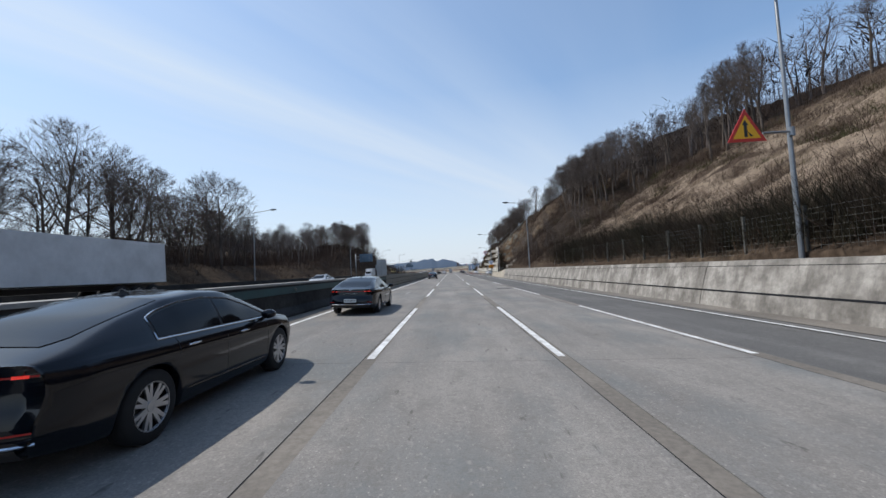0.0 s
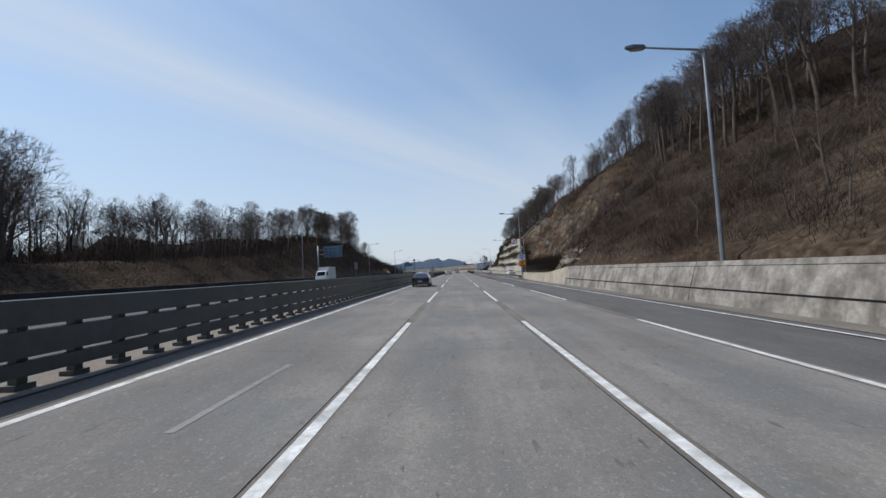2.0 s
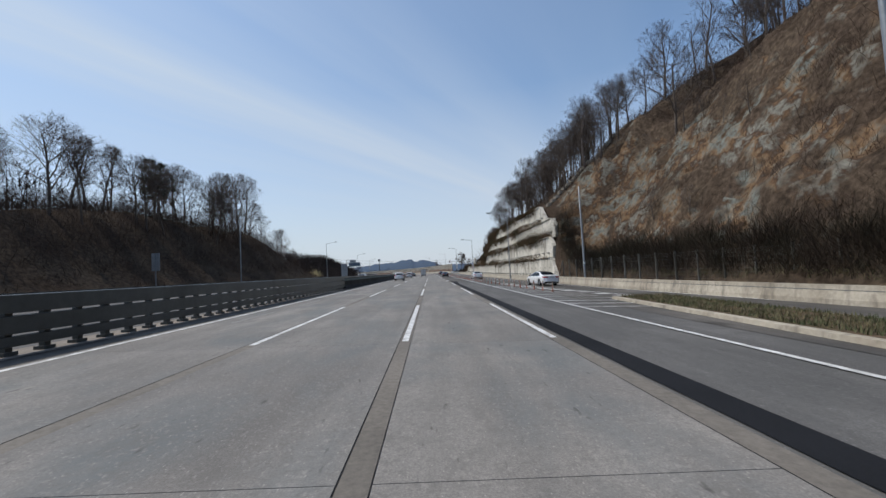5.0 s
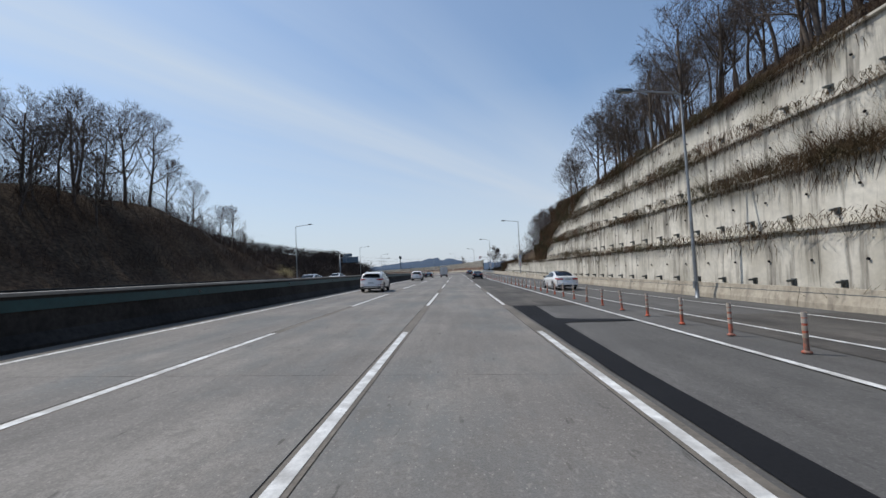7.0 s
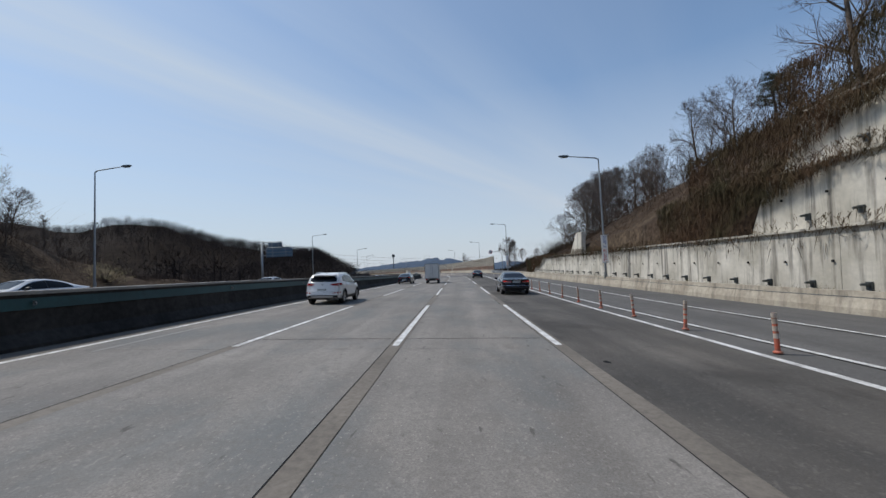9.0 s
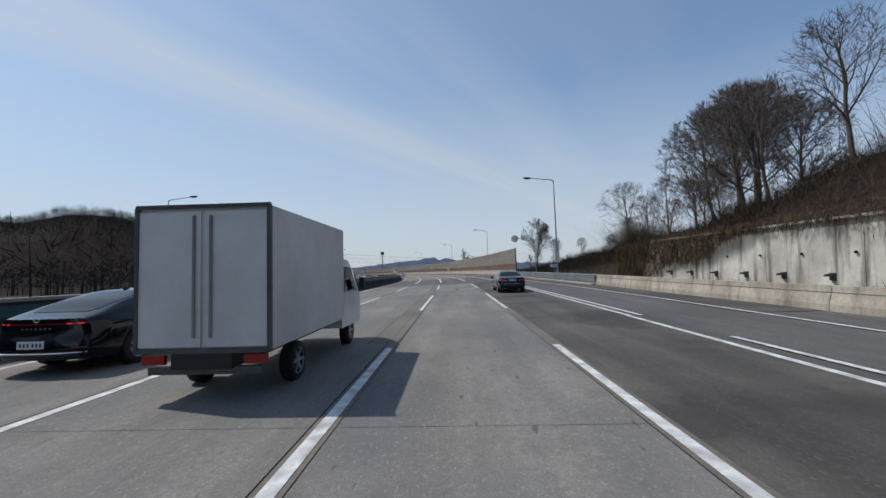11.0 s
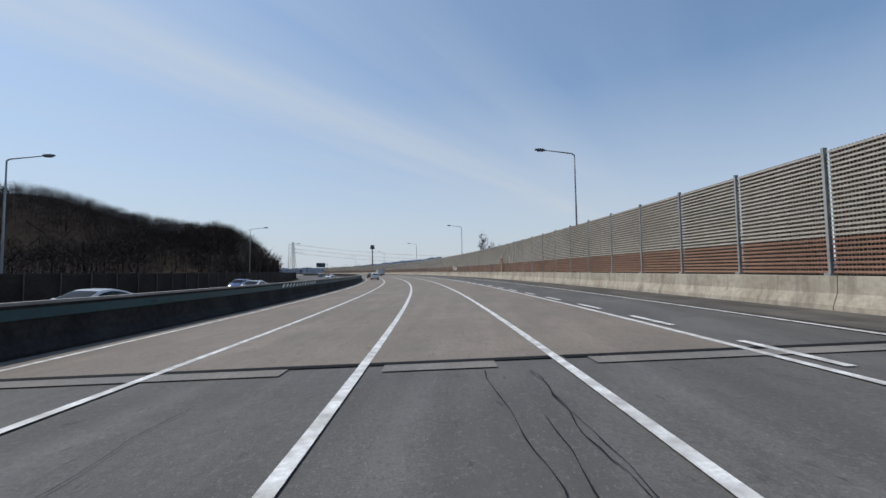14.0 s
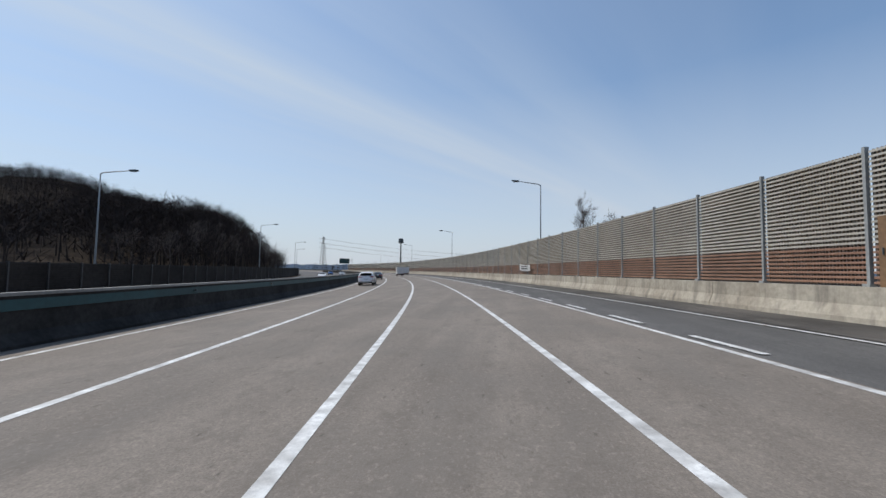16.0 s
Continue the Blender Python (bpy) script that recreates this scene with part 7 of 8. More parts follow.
    def lay(name, kind, span, material, lift=0.004, sx=1, cols=6, label=""):
        """A thin part that hugs the body: span holds (a, low, high)."""
        g, idx = Geo(), {}
        grid = []
        for a, lo, hi in span:
            row = []
            for k in range(cols + 1):
                p, nrm = hit(kind, a, lo + (hi - lo) * k / cols, sx)
                row.append(None if p is None or (kind == "back" and p.y > Y(0.5)) else p + nrm * lift)
            grid.append(row)
        for i in range(len(span) - 1):
            for k in range(cols):
                q = [grid[i][k], grid[i][k + 1], grid[i + 1][k + 1], grid[i + 1][k]]
                if all(p is not None for p in q):
                    for p in q:
                        key = tuple(round(c, 5) for c in p)
                        if key not in idx:
                            idx[key] = len(idx)
                            g.v.append(tuple(p))
                    f = tuple(dict.fromkeys(idx[tuple(round(c, 5) for c in p)] for p in q))
                    if len(f) > 2:
                        g.f.append(f)
                        g.m.append(0)
        return part(name, g, material, root, label, smooth=True) if g.f else None

    def cord(name, kind, pts, rad, material, sx=1, lift=0.003):
        path = [hit(kind, a, b, sx) for a, b in pts]
        path = [p + q * lift for p, q in path if p is not None]
        g = Geo()
        g.pipe(path, rad, 5)
        return part(name, g, material, root)

    def span(pts, a0, a1, count=10):
        a_ = [p[0] for p in pts]
        return [(a, float(np.interp(a, a_, [p[1] for p in pts])), float(np.interp(a, a_, [p[2] for p in pts]))) for a in np.linspace(a0, a1, count)]

    # side glass
    arc = spec["arc"]
    y0, y1 = arc[0][0], arc[-1][0]
    lo = lambda y: zb_at(y) + 0.03
    hi = lambda y: min(lo(y) + float(np.interp(y, *zip(*arc))), zt_at(y) - 0.07)
    cuts = [y0, *spec["pillars"], y1]
    trim = M["chrome" if spec.get("chrome") else "trim"]
    for sx in (-1, 1):
        lay("window_frame", "side", [(y, lo(y) - 0.012, hi(y) + 0.012) for y in np.linspace(y0 - 0.015, y1 + 0.02, 30)], M["trim"], 0.003, sx)
        for a, b in zip(cuts[:-1], cuts[1:]):
            lay("side_window", "side", [(y, lo(y) + 0.008, max(hi(y) - 0.012, lo(y) + 0.01)) for y in np.linspace(a + 0.025, b - 0.025, 14)], M["glass"], 0.007, sx, label="dark tinted glass")
        if spec.get("chrome"):
            edge = [(y, hi(y) + 0.012) for y in np.linspace(y0, y1, 26)]
            under = [(y, lo(y) - 0.012) for y in np.linspace(y1, y0, 14)]
            cord("window_trim", "side", edge + under + edge[:1], 0.009, trim, sx, 0.004)
    for name, kind, pts in (("rear_window", *spec["rear_glass"]), ("windscreen", "top", [(a, -x, x) for a, x in spec["screen"]])):
        if kind == "top":
            pts = [(a, -x, x) if len(q) == 2 else q for q in pts for a, x in [q[:2] if len(q) == 2 else (q[0], q[2])]]
        lay(name, kind, span(pts, pts[0][0], pts[-1][0], 14), M["glass"], 0.006, cols=10, label="dark tinted glass")
    if spec.get("dark_roof"):
        lay("roof_panel", "top", span([(a, -x, x) for a, x in spec["dark_roof"]], spec["dark_roof"][0][0], spec["dark_roof"][-1][0], 10), M["glass"], 0.005, cols=8, label="black glass roof")
    # wheels
    tyre, barrel, rim = wheel_meshes(r, 0.22, spec.get("spokes", 5), spec.get("twin", True))
    for wy in ws:
        for sx in (-1, 1):
            w = new("wheel", tyre)
            w.parent = root
            w.matrix_basis = pose(sx * (W / 2 - 0.135), Y(wy), r, 0, 0, 0 if sx > 0 else 180)
            for me in (barrel, rim):
                o = new(me.name.split(".")[0], me)
                o.parent = w
    # the dark floor under the body
    g = Geo()
    g.box((0, 0, 0.42), (W * 0.68, L * 0.8, 0.36))
    part("underbody", g, M["trim"], root)
    for sx in (-1, 1):
        for y in spec["handles"]:
            p, q = hit("side", y, zb_at(y) - 0.1, sx)
            g = Geo()
            g.pipe([p + Vector((sx * 0.002, -0.1, 0)), p + Vector((sx * 0.028, -0.07, 0.004)), p + Vector((sx * 0.028, 0.07, 0.004)), p + Vector((sx * 0.002, 0.1, 0))], 0.013, 6)
            part("door_handle", g, trim if spec.get("chrome") else paint, root, smooth=True)
        g = Geo()
        y = spec["mirror"]
        p, q = hit("side", y, zb_at(y) - 0.02, sx)
        c = p + Vector((sx * 0.13, 0.0, 0.1))
        g.lathe([(-0.075, 0.0), (-0.07, 0.075), (-0.03, 0.092), (0.03, 0.085), (0.075, 0.05), (0.09, 0.0)], "Y", 12, (0, 0, 0))
        g.v = [(x * 1.25 + c.x, yy + c.y, z * 0.78 + c.z) for x, yy, z in g.v]
        g.tube(p + Vector((-sx * 0.02, 0.02, 0.0)), c + Vector((-sx * 0.05, 0, -0.03)), 0.03, 0.025, 6)
        part("mirror", g, M["trim"] if spec.get("dark_mirror") else paint, root, smooth=True)
        for y in spec["seams"]:
            top_z = zb_at(y) - 0.0
            cord("door_seam", "side", [(y + 0.03 * (1 - (z - 0.35) / 0.6), z) for z in np.linspace(0.4 if all(abs(y - w) > r + 0.1 for w in ws) else 0.8, top_z, 6)], 0.004, M["trim"], sx, 0.0)
        lay("headlight", "front", [(sx * x, zb_at(L - 0.4) - 0.24 + 0.04 * k, zb_at(L - 0.4) - 0.12 + 0.02 * k) for k, x in enumerate((0.42, 0.56, 0.7, 0.8))], M["head"], 0.008)
    lay("grille", "front", [(x, 0.42, 0.62) for x in np.linspace(-0.36, 0.36, 6)], M["trim"], 0.008)
    if spec.get("cladding"):
        for wy in ws:
            for sx in (-1, 1):
                g = Geo()
                a = np.linspace(-0.25, math.pi + 0.25, 21)
                w = W / 2
                rows_ = [(0.93, 0.035), (1.003, 0.04), (1.008, 0.085), (0.985, 0.1)]
                for k, rr in rows_:
                    g.v += [(sx * w * k, Y(wy) + math.cos(q) * (r + rr), r + math.sin(q) * (r + rr)) for q in a]
                g.f += [(i * 21 + k, i * 21 + k + 1, i * 21 + k + 22, i * 21 + k + 21) for i in range(3) for k in range(20)]
                g.m += [0] * 60
                part("arch_trim", g, M["trim"], root, "black wheel arch trim", smooth=True)
        for sx in (-1, 1):
            lay("sill_trim", "side", [(y, 0.27, 0.43) for y in np.linspace(ro + r + 0.1, ro + wb - r - 0.1, 12)], M["trim"], 0.012, sx, label="black sill trim")
    spec["tail"](root, lay, cord, hit, paint)
    zp = spec["plate_z"]
    py = hit("back", 0.0, zp)[0].y - 0.012
    g = Geo()
    g.box((0, py, zp), (0.46, 0.016, 0.125))
    pl = part("number_plate", g, M["plate"], root)
    for k in range(6):
        g = Geo()
        x = -0.17 + 0.066 * k + (0.02 if k > 2 else 0)
        g.box((x, py - 0.0095, zp + 0.0), (0.03, 0.003, 0.06))
        part("mark", g, M["black"], pl)
    g = Geo()
    z = zt_at(spec["fin"])
    yf = Y(spec["fin"])
    g.add([(-0.018, yf - 0.07, z - 0.01), (0.018, yf - 0.07, z - 0.01), (0.012, yf + 0.1, z - 0.01), (-0.012, yf + 0.1, z - 0.01), (0, yf - 0.065, z + 0.06), (0, yf - 0.02, z + 0.055)], [(0, 1, 4), (1, 2, 5, 4), (2, 3, 5), (3, 0, 4, 5), (3, 2, 1, 0)])
    part("antenna", g, M["trim"], root)
    return root


def badge(root, hit, x, z, w=0.11, h=0.07, m="chrome"):
    p = hit("back", x, z)[0]
    g = Geo()
    a = np.linspace(0, 2 * math.pi, 17)
    g.pipe([(x + math.cos(q) * w / 2, p.y - 0.008, z + math.sin(q) * h / 2) for q in a], 0.007, 5)
    g.pipe([(x - w * 0.2, p.y - 0.008, z - h * 0.4), (x - w * 0.1, p.y - 0.008, z + h * 0.4)], 0.006, 5)
    g.pipe([(x + w * 0.1, p.y - 0.008, z - h * 0.4), (x + w * 0.2, p.y - 0.008, z + h * 0.4)], 0.006, 5)
    part("badge", g, M[m], root, "small chrome badge")


def exhausts(root, hit, xs, z=0.3, rad=0.04):
    for x in xs:
        g = Geo()
        y = hit("back", x, 0.42)[0].y
        g.lathe([(0.2, rad * 0.9), (-0.0, rad), (0.0, rad * 0.8), (0.15, rad * 0.75)], "Y", 12, (x, y + 0.02, z))
        part("exhaust", g, M["chrome"], root)


def tail_fastback(root, lay, cord, hit, paint):
    lay("light_bar", "back", [(x, 0.9, 0.915) for x in np.linspace(-0.78, 0.78, 17)], M["tail_red"], 0.006, cols=1, label="thin red light bar")
    for sx in (-1, 1):
        for a, b in ((0.5, 0.58), (0.64, 0.73)):
            lay("tail_lamp", "back", [(sx * x, 0.896, 0.919) for x in np.linspace(a, b, 3)], M["tail_glow"], 0.009, cols=1)
        lay("reflector", "back", [(sx * x, 0.5, 0.515) for x in np.linspace(0.62, 0.8, 4)], M["tail_red"], 0.006, cols=1)
    cord("bumper_trim", "back", [(x, 0.42 - 0.0 * x) for x in np.linspace(-0.8, 0.8, 17)], 0.012, M["chrome"])
    lay("diffuser", "back", [(x, 0.31, 0.4) for x in np.linspace(-0.72, 0.72, 13)], M["trim"], 0.005)
    badge(root, hit, 0.0, 0.97, 0.1, 0.055)
    for k in range(7):
        p = hit("back", -0.24 + 0.08 * k, 0.83)[0]
        g = Geo()
        g.box((-0.24 + 0.08 * k, p.y - 0.003, 0.83), (0.03, 0.006, 0.02))
        part("lettering", g, M["alloy"], root)
    for sx in (-1, 1):
        cord("sill_trim", "side", [(y, 0.36 + 0.03 * (2.6 - y)) for y in np.linspace(1.65, 3.5, 9)], 0.01, M["chrome"], sx)


def tail_suv(root, lay, cord, hit, paint):
    for sx in (-1, 1):
        lay("tail_lamp", "back", [(sx * x, z0, z1) for x, z0, z1 in ((0.4, 1.0, 1.02), (0.5, 0.965, 1.05), (0.62, 0.94, 1.065), (0.74, 0.94, 1.075), (0.84, 0.955, 1.08), (0.88, 0.97, 1.08), (0.9, 0.99, 1.075))], M["tail_red"], 0.014, label="dark red lamp that wraps round the corner")
        lay("lamp_lens", "back", [(sx * x, z0, z1) for x, z0, z1 in ((0.56, 0.96, 0.975), (0.7, 0.957, 0.985), (0.84, 0.963, 0.985))], M["lens"], 0.018)
        lay("reflector", "back", [(sx * x, z0, z1) for x, z0, z1 in ((0.52, 0.585, 0.6), (0.6, 0.57, 0.615), (0.8, 0.58, 0.63), (0.88, 0.595, 0.635))], M["tail_red"], 0.008)
        cord("tailgate_seam", "back", [(sx * x, z) for x, z in ((0.62, 0.95), (0.64, 0.85), (0.66, 0.72), (0.62, 0.66))], 0.004, M["trim"])
        g = Geo()
        pts = []
        for q in (0.75, 0.95, 1.4, 1.9, 2.3, 2.55):
            p = hit("top", q, sx * 0.61)[0]
            pts.append(p + Vector((0, 0, 0.0 if q in (0.75, 2.55) else 0.045)))
        g.pipe(pts, 0.016, 6)
        part("roof_rail", g, M["alloy"], root)
    lay("bumper_cladding", "back", [(x, 0.31, 0.5 - 0.03 * abs(x)) for x in np.linspace(-0.87, 0.87, 17)], M["trim"], 0.005, label="black lower bumper")
    lay("skid_plate", "back", [(x, 0.36, 0.47 - 0.05 * abs(x)) for x in np.linspace(-0.55, 0.55, 11)], M["alloy"], 0.012, label="grey skid plate")
    cord("bumper_seam", "back", [(x, 0.655) for x in np.linspace(-0.8, 0.8, 15)], 0.005, M["trim"])
    # roof spoiler, a thin lip over the rear glass
    g = Geo()
    prof = [(0.62, 0.012), (0.42, 0.0), (0.2, -0.03), (0.17, -0.055), (0.3, -0.06)]
    xs = np.linspace(-0.57, 0.57, 9)
    for x in xs:
        z = hit("top", 0.62, x)[0].z
        g.v += [(x, y + 0.05 * (x / 0.57) ** 2 - SUV["L"] / 2, z + d) for y, d in prof]
    g.f += [(i * 5 + k, i * 5 + k + 1, i * 5 + k + 6, i * 5 + k + 5) for i in range(8) for k in range(4)] + [(0, 1, 2, 3, 4), (44, 43, 42, 41, 40)]
    g.m += [0] * 34
    part("roof_spoiler", g, paint, root)
    g = Geo()
    p, q = hit("back", 0.02, 1.16)[0], hit("back", 0.4, 1.185)[0]
    g.pipe([p - Vector((0, 0.03, 0)), q - Vector((0, 0.025, 0))], 0.014, 5)
    part("wiper", g, M["trim"], root)
    badge(root, hit, 0.0, 1.02, 0.11, 0.06)
    exhausts(root, hit, (0.5, 0.62), 0.33, 0.035)


def tail_sedan(root, lay, cord, hit, paint):
    for sx in (-1, 1):
        lay("tail_lamp", "back", [(sx * x, z0, z1) for x, z0, z1 in ((0.34, 0.79, 0.88), (0.5, 0.785, 0.885), (0.58, 0.78, 0.89), (0.7, 0.79, 0.9), (0.78, 0.805, 0.91), (0.83, 0.83, 0.912), (0.86, 0.86, 0.91))], M["tail_red"], 0.012)
        lay("brake_lens", "back", [(sx * x, 0.845, 0.872) for x in (0.6, 0.66, 0.72, 0.78)], M["tail_glow"], 0.016)
        lay("lamp_lens", "back", [(sx * x, 0.795, 0.822) for x in (0.36, 0.5, 0.64, 0.78)], M["lens"], 0.016)
        cord("side_trim", "side", [(y, 0.585) for y in np.linspace(1.62, 3.45, 8)], 0.008, M["chrome"], sx)
        cord("bumper_trim_side", "side", [(y, 0.6) for y in np.linspace(0.1, 0.72, 6)], 0.009, M["chrome"], sx)
    cord("bumper_trim", "back", [(x, 0.6) for x in np.linspace(-0.88, 0.88, 17)], 0.009, M["chrome"])
    cord("boot_seam", "back", [(x, 0.7) for x in np.linspace(-0.6, 0.6, 9)], 0.005, M["trim"])
    lay("diffuser", "back", [(x, 0.3, 0.36) for x in np.linspace(-0.6, 0.6, 9)], M["trim"], 0.005)
    badge(root, hit, 0.0, 0.955, 0.1, 0.055)
    exhausts(root, hit, (-0.52, 0.52), 0.31, 0.035)


def tail_ramp(root, lay, cord, hit, paint):
    for sx in (-1, 1):
        lay("tail_lamp", "back", [(sx * x, z0, z1) for x, z0, z1 in ((0.34, 0.84, 0.88), (0.42, 0.8, 0.91), (0.6, 0.8, 0.92), (0.78, 0.82, 0.93), (0.86, 0.85, 0.935), (0.895, 0.89, 0.935))], M["tail_red"], 0.012)
        lay("lit_lens", "back", [(sx * x, 0.85, 0.88) for x in (0.66, 0.72, 0.77)], M["tail_glow"], 0.016)
        lay("reflector", "back", [(sx * x, 0.58, 0.6) for x in (0.6, 0.72, 0.86)], M["tail_red"], 0.006)
        cord("sill_line", "side", [(y, 0.4 + 0.01 * y) for y in np.linspace(1.6, 3.5, 8)], 0.01, M["chrome"], sx)
    lay("diffuser", "back", [(x, 0.29, 0.42 - 0.03 * abs(x)) for x in np.linspace(-0.72, 0.72, 13)], M["trim"], 0.006, label="black lower bumper")
    cord("bumper_trim", "back", [(x, 0.66) for x in np.linspace(-0.5, 0.5, 9)], 0.008, M["chrome"])
    badge(root, hit, 0.0, 0.95, 0.11, 0.05)
    exhausts(root, hit, (-0.5, 0.5), 0.32, 0.045)


FASTBACK = dict(name="fastback_sedan", L=5.03, W=1.88, wb=2.89, rear=1.14, r=0.355, tuck=0.68, chrome=True, spokes=7, twin=True, bumper=0.66, rake=0.1,
                top=[(0, 0.99), (0.15, 1.02), (0.5, 1.1), (1.0, 1.26), (1.7, 1.42), (2.3, 1.465), (2.75, 1.45), (3.1, 1.36), (3.9, 1.0), (4.5, 0.9), (4.9, 0.78), (5.03, 0.68)],
                belt=[(0, 0.955), (0.6, 0.98), (2, 0.96), (3.9, 0.93), (4.6, 0.84), (5.03, 0.62)], plan=[(0, 0.9), (0.3, 0.97), (1.2, 1.0), (4.0, 1.0), (4.6, 0.94), (5.03, 0.8)],
                low=[(0, 0.3), (0.5, 0.23), (1.2, 0.2), (4.4, 0.2), (5.03, 0.28)], arc=[(1.25, 0.2), (1.4, 0.25), (1.8, 0.33), (2.3, 0.36), (2.8, 0.32), (3.2, 0.2), (3.62, 0.015)],
                rear_glass=("top", [(0.42, 0.5), (0.6, 0.58), (1.0, 0.6), (1.62, 0.56)]), screen=[(3.0, 0.55), (3.4, 0.62), (3.85, 0.66)], pillars=(2.4,), handles=(1.75, 2.85), mirror=3.4, seams=(1.5, 2.42, 3.55),
                tail=tail_fastback, plate_z=0.57, fin=1.85)
SUV = dict(name="suv", L=4.48, W=1.86, wb=2.67, rear=0.92, r=0.355, tuck=0.74, cladding=True, dark_mirror=True, spokes=5, twin=True, bumper=0.68, rake=0.22,
           top=[(0, 1.08), (0.1, 1.22), (0.3, 1.43), (0.5, 1.52), (0.9, 1.575), (1.6, 1.62), (2.2, 1.61), (2.75, 1.53), (3.45, 1.1), (4.1, 0.98), (4.4, 0.82), (4.48, 0.72)],
           belt=[(0, 1.05), (0.5, 1.16), (1.0, 1.13), (1.8, 1.06), (3.4, 1.0), (4.1, 0.9), (4.48, 0.66)], plan=[(0, 0.92), (0.25, 0.98), (1.0, 1.0), (3.6, 1.0), (4.2, 0.92), (4.48, 0.78)],
           low=[(0, 0.34), (0.4, 0.28), (1.2, 0.26), (4.0, 0.26), (4.48, 0.36)], arc=[(0.74, 0.1), (0.8, 0.17), (1.0, 0.25), (1.5, 0.36), (2.1, 0.4), (2.6, 0.32), (3.22, 0.02)],
           rear_glass=("back", [(-0.76, 1.2, 1.22), (-0.68, 1.15, 1.32), (-0.58, 1.14, 1.41), (0.58, 1.14, 1.41), (0.68, 1.15, 1.32), (0.76, 1.2, 1.22)]), screen=[(2.68, 0.56), (3.0, 0.62), (3.4, 0.66)], pillars=(1.2, 2.05), handles=(1.45, 2.4), mirror=2.98, seams=(1.22, 2.05, 3.1),
           tail=tail_suv, plate_z=0.76, fin=0.85)
SEDAN = dict(name="sedan", L=4.87, W=1.85, wb=2.79, rear=1.1, r=0.335, tuck=0.68, chrome=True, spokes=5, twin=False, bumper=0.62, rake=0.14,
             top=[(0, 0.98), (0.1, 1.01), (0.6, 1.06), (0.8, 1.1), (1.5, 1.36), (2.1, 1.46), (2.7, 1.45), (3.05, 1.36), (3.8, 1.0), (4.4, 0.9), (4.75, 0.78), (4.87, 0.68)],
             belt=[(0, 0.95), (0.6, 0.98), (2, 0.95), (3.8, 0.92), (4.4, 0.84), (4.87, 0.62)], plan=[(0, 0.9), (0.3, 0.97), (1.2, 1.0), (3.9, 1.0), (4.5, 0.93), (4.87, 0.78)],
             low=[(0, 0.3), (0.5, 0.22), (1.2, 0.2), (4.2, 0.2), (4.87, 0.28)], arc=[(1.12, 0.03), (1.25, 0.13), (1.5, 0.25), (1.9, 0.34), (2.3, 0.375), (2.8, 0.33), (3.1, 0.23), (3.55, 0.015)],
             rear_glass=("top", [(0.72, 0.6), (0.9, 0.64), (1.3, 0.6), (1.62, 0.54)]), screen=[(2.95, 0.55), (3.3, 0.62), (3.75, 0.66)], pillars=(1.46, 2.3), handles=(1.65, 2.7), mirror=3.3, seams=(1.42, 2.3, 3.45),
             tail=tail_sedan, plate_z=0.84, fin=1.66)
RAMP_SEDAN = dict(SEDAN, spokes=5, twin=True, r=0.345, tail=tail_ramp, dark_mirror=True, pillars=(2.3,), dark_roof=[(1.63, 0.53), (2.0, 0.54), (2.8, 0.52)], plate_z=0.85)


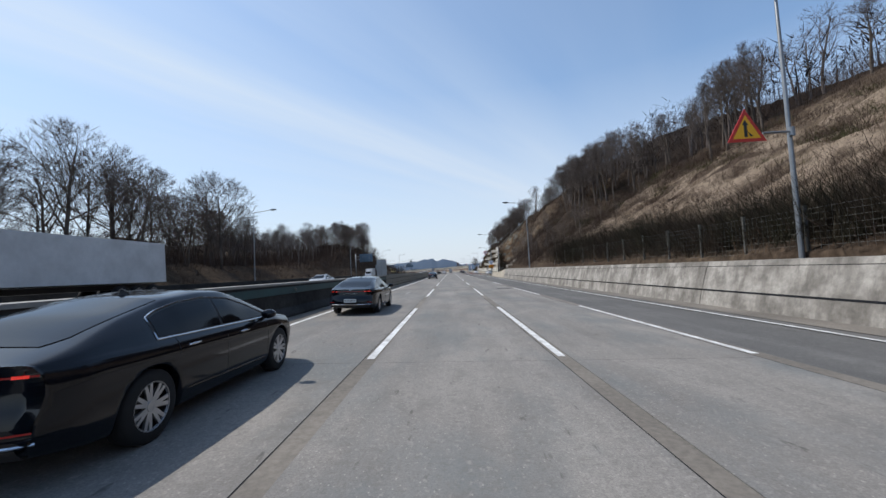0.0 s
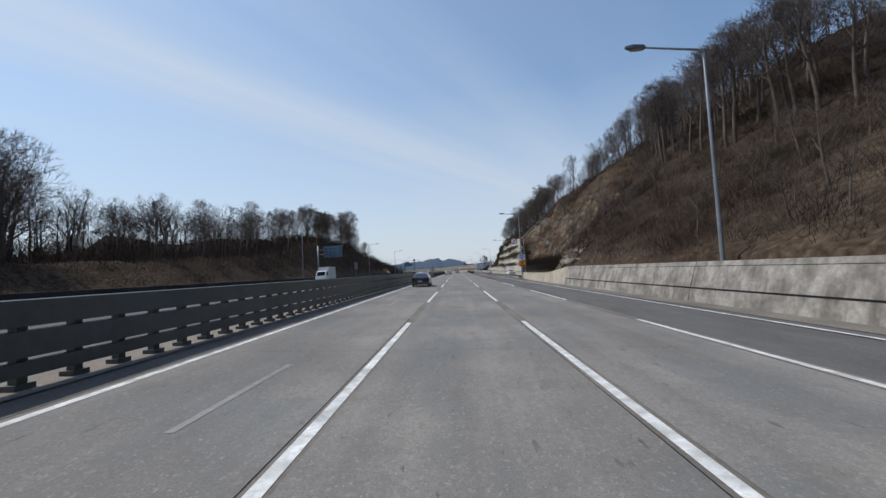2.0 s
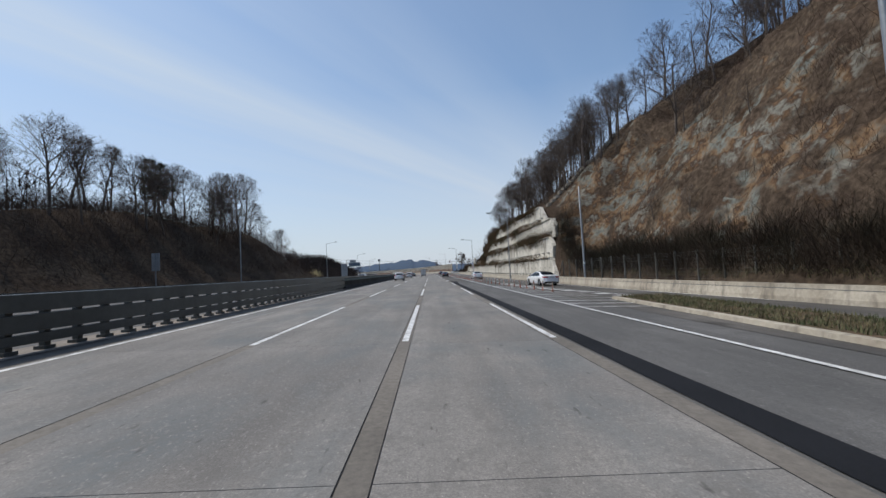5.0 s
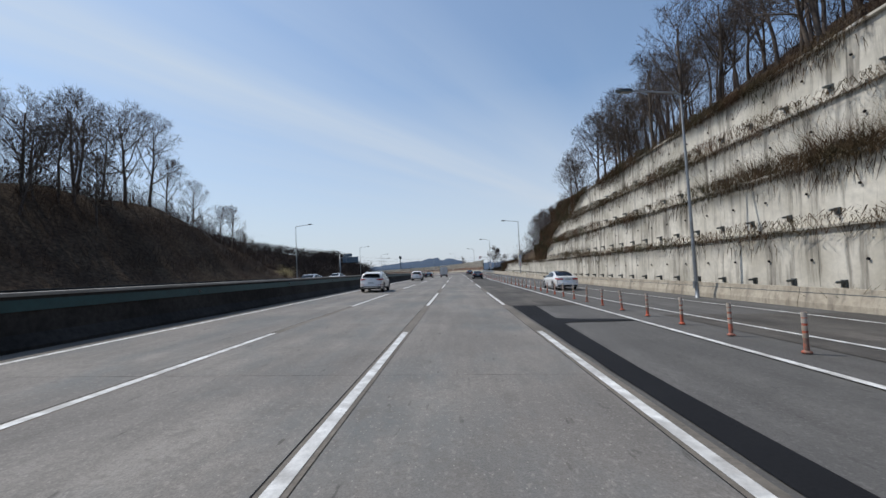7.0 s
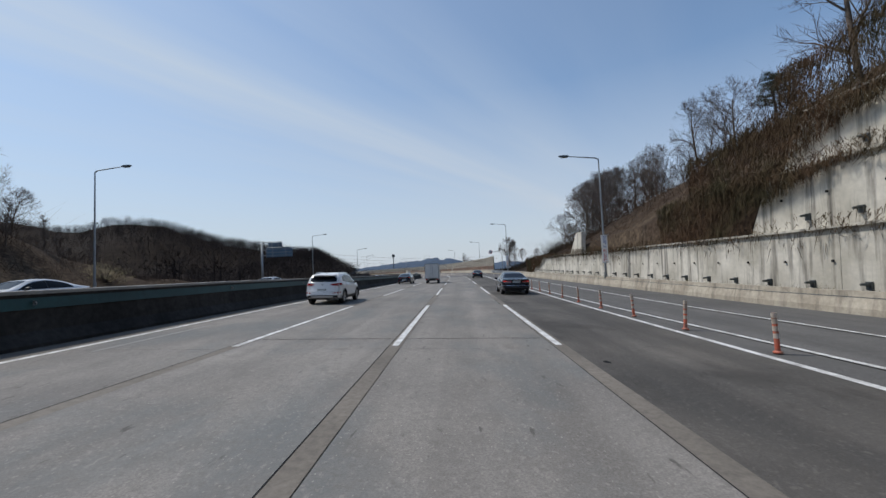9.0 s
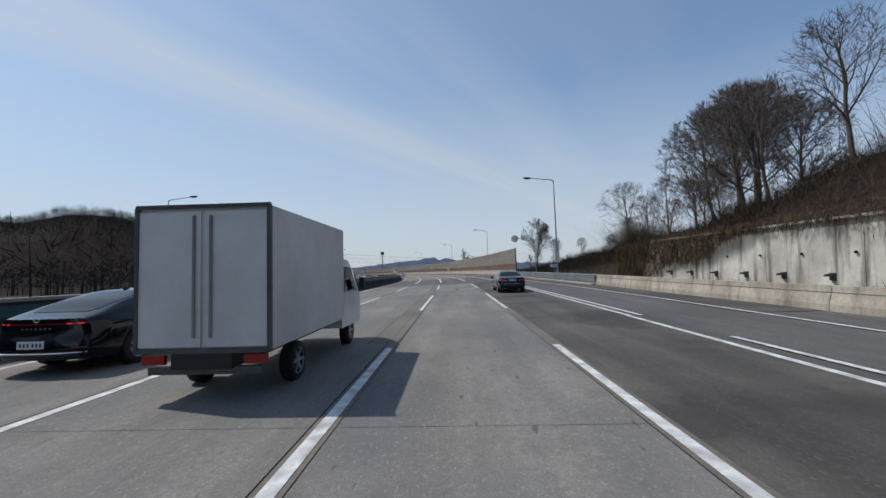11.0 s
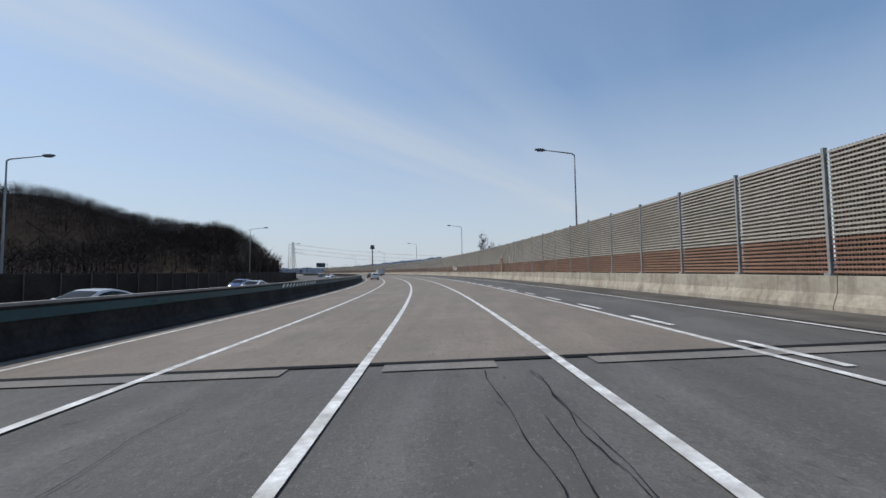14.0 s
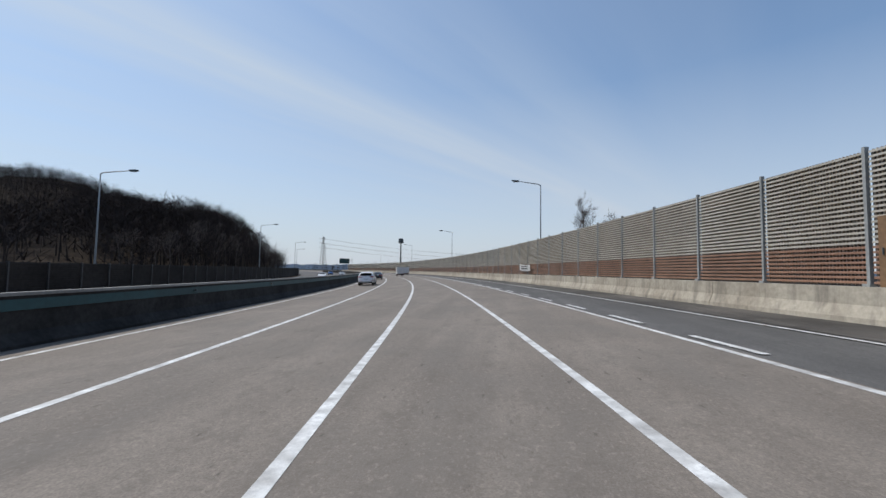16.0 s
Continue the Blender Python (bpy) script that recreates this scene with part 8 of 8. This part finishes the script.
def cargo_truck(label, group="traffic"):
    """A small truck with a cab and a closed white box; rear at -y."""
    t = thing("cargo_truck", label, "truck", group=group)
    g = Geo()
    g.box((0, -0.75, 1.62), (1.78, 3.4, 1.9))
    box = part("cargo_box", g, M["box_white"], t)
    for x in (-0.45, 0.45):
        k = Geo()
        k.box((x, -2.465, 1.62), (0.84, 0.03, 1.78))
        d = part("rear_door", k, M["box_white"], box)
        k = Geo()
        k.tube((x * 0.25, -2.5, 0.85), (x * 0.25, -2.5, 2.45), 0.018, n=6)
        part("lock_rod", k, M["galv"], d)
    for x, z, sx, sz in ((0, 2.575, 1.8, 0.05), (0, 0.68, 1.8, 0.06), (-0.885, 1.62, 0.05, 1.9), (0.885, 1.62, 0.05, 1.9)):
        k = Geo()
        k.box((x, -2.47, z), (sx, 0.06, sz))
        part("frame", k, M["steel_dark"], box)
    k = Geo()
    pts = [(-0.82, 1.0), (-0.84, 2.35), (-0.72, 2.55)]
    prof = [(0.98, 0.45), (2.55, 0.45), (2.62, 0.75), (2.5, 1.15), (2.05, 1.85), (1.8, 1.96), (0.98, 1.98)]
    v = [(sx * (0.84 if z < 1.2 else 0.74), y, z) for sx in (-1, 1) for y, z in prof]
    c = len(prof)
    f = [tuple(range(c)), tuple(range(2 * c - 1, c - 1, -1))] + [(j, j + c, (j + 1) % c + c, (j + 1) % c) for j in range(c)]
    k.add(v, f)
    part("cab", k, M["car_white"], t)
    k = Geo()
    k.add([(-0.7, 2.5, 1.2), (0.7, 2.5, 1.2), (0.66, 2.09, 1.82), (-0.66, 2.09, 1.82)], [(0, 1, 2, 3)])
    part("windscreen", k, M["glass"], t)
    for sx in (-1, 1):
        k = Geo()
        k.add([(sx * 0.845, 1.25, 1.22), (sx * 0.845, 2.3, 1.22), (sx * 0.765, 1.98, 1.78), (sx * 0.765, 1.25, 1.8)], [(0, 1, 2, 3)])
        part("side_window", k, M["glass"], t)
        k = Geo()
        k.box((sx * 0.6, 2.6, 0.72), (0.3, 0.06, 0.16))
        part("headlight", k, M["head"], t)
        k = Geo()
        k.box((sx * 0.68, -2.42, 0.56), (0.3, 0.06, 0.12))
        part("tail_lamp", k, M["tail_red"], t)
        k = Geo()
        k.box((sx * 0.98, 2.25, 1.4), (0.12, 0.06, 0.26))
        part("mirror", k, M["trim"], t)
    k = Geo()
    k.box((0, -0.4, 0.55), (0.8, 4.2, 0.2))
    part("chassis", k, M["trim"], t)
    k = Geo()
    k.box((0, -2.4, 0.42), (1.5, 0.08, 0.1))
    part("rear_bumper", k, M["steel_dark"], t)
    k = Geo()
    k.box((0, -2.455, 0.6), (0.42, 0.02, 0.13))
    part("number_plate", k, M["plate"], t)
    tyre, barrel, rim = wheel_meshes(0.3, 0.2, 6, False)
    for y in (-1.35, 1.75):
        for sx in (-1, 1):
            w = new("wheel", tyre)
            w.parent = t
            w.matrix_basis = pose(sx * 0.72, y, 0.3, 0, 0, 0 if sx > 0 else 180)
            for me in (barrel, rim):
                o = new(me.name.split(".")[0], me)
                o.parent = w
    return t


def trailer_truck():
    t = thing("trailer_truck", "long white box trailer truck with faint writing", "truck")
    g = Geo()
    g.box((0, 0, 2.5), (2.45, 11.5, 2.7))
    b = part("trailer_box", g, M["box_white"], t)
    for k in range(7):
        q = Geo()
        q.box((1.232, -4.6 + 0.42 * k, 3.2), (0.008, 0.28, 0.26))
        part("mark", q, M["sign_blue"], b)
    for z in (1.2, 3.82):
        q = Geo()
        q.box((1.235, 0, z), (0.02, 11.5, 0.07))
        part("edge_rail", q, M["alloy"], b)
    q = Geo()
    q.box((0, 0, 0.95), (1.0, 11.0, 0.3))
    part("chassis", q, M["trim"], t)
    q = Geo()
    q.box((0, 7.4, 1.9), (2.4, 2.4, 2.9))
    part("cab", q, M["car_white"], t)
    q = Geo()
    q.box((0, 8.61, 2.4), (2.1, 0.03, 1.0))
    part("windscreen", q, M["glass"], t)
    tyre, barrel, rim = wheel_meshes(0.5, 0.3, 8, False)
    for y in (-4.6, -3.3, -2.0, 5.0, 7.6):
        for sx in (-1, 1):
            w = new("wheel", tyre)
            w.parent = t
            w.matrix_basis = pose(sx * 1.05, y, 0.5, 0, 0, 0 if sx > 0 else 180)
            for me in (barrel, rim):
                o = new(me.name.split(".")[0], me)
                o.parent = w
    return t


def build_traffic():
    fast = car("glossy black fastback sedan with a thin red light bar", FASTBACK, M["car_black"])
    fast.matrix_basis = stand(17.45, -5.88, 0.0, lean=True)
    copy_thing(fast, stand(5.3, -5.95, 0.0, lean=True))
    copy_thing(fast, stand(83.5, -5.8, 0.0, lean=True))
    copy_thing(fast, stand(252.0, -5.7, 0.0, lean=True))
    suv = car("white compact suv with dark lower trim and roof rails", SUV, M["car_white"])
    suv.matrix_basis = stand(183.7, -5.4, 0.0, 1.5, lean=True)
    copy_thing(suv, stand(405.5, -5.3, 0.0, lean=True))
    navy = car("dark navy sedan with chrome window line and red tail lamps", SEDAN, M["car_navy"])
    navy.matrix_basis = stand(271.3, 5.3, 0.0, lean=True)
    copy_thing(navy, stand(224.5, 5.2, 0.0, lean=True))
    copy_thing(navy, stand(436.0, -5.2, 0.0, lean=True))
    white = car("white sedan with a black glass roof on the ramp lane", RAMP_SEDAN, M["car_white"])
    white.matrix_basis = stand(183.6, 9.8, 0.0, 0.6, lean=True)
    copy_thing(white, stand(146.5, 12.2, 0.0, 7.0, lean=True))
    copy_thing(suv, stand(218.5, -5.4, 0.0, 1.0, lean=True))
    cargo = cargo_truck("small white cargo truck with a closed box")
    cargo.matrix_basis = stand(250.5, -1.85, 0.0, lean=True)
    for s, u in ((470.0, 1.8), (484.0, 5.4)):
        copy_thing(cargo, stand(s, u, 0.0, lean=True))
    copy_thing(cargo, stand(105.0, -23.5, 0.0, 180, lean=True))
    trailer_truck().matrix_basis = stand(22.0, -23.5, 0.0, 180, lean=True)
    other = "oncoming traffic"
    silver = car("silver sedan beyond the median barrier", SEDAN, M["car_silver"], other)
    silver.matrix_basis = stand(44.0, -16.5, 0.0, 180, lean=True)
    for s, u in ((192.0, -14.0), (236.0, -17.5), (330.0, -14.0), (500.0, -14.2)):
        copy_thing(silver, stand(s, u, 0.0, 180, lean=True))
    for s, u in ((214.0, -18.0), (352.0, -15.5), (455.0, -18)):
        copy_thing(white, stand(s, u, 0.0, 180, lean=True))
    blue = car("dark blue suv beyond the median barrier", SUV, M["car_blue"], other)
    blue.matrix_basis = stand(367.0, -22.5, 0.0, 180, lean=True)
    copy_thing(blue, stand(520.0, -17.5, 0.0, 180, lean=True))


build_traffic()
build_slabs()
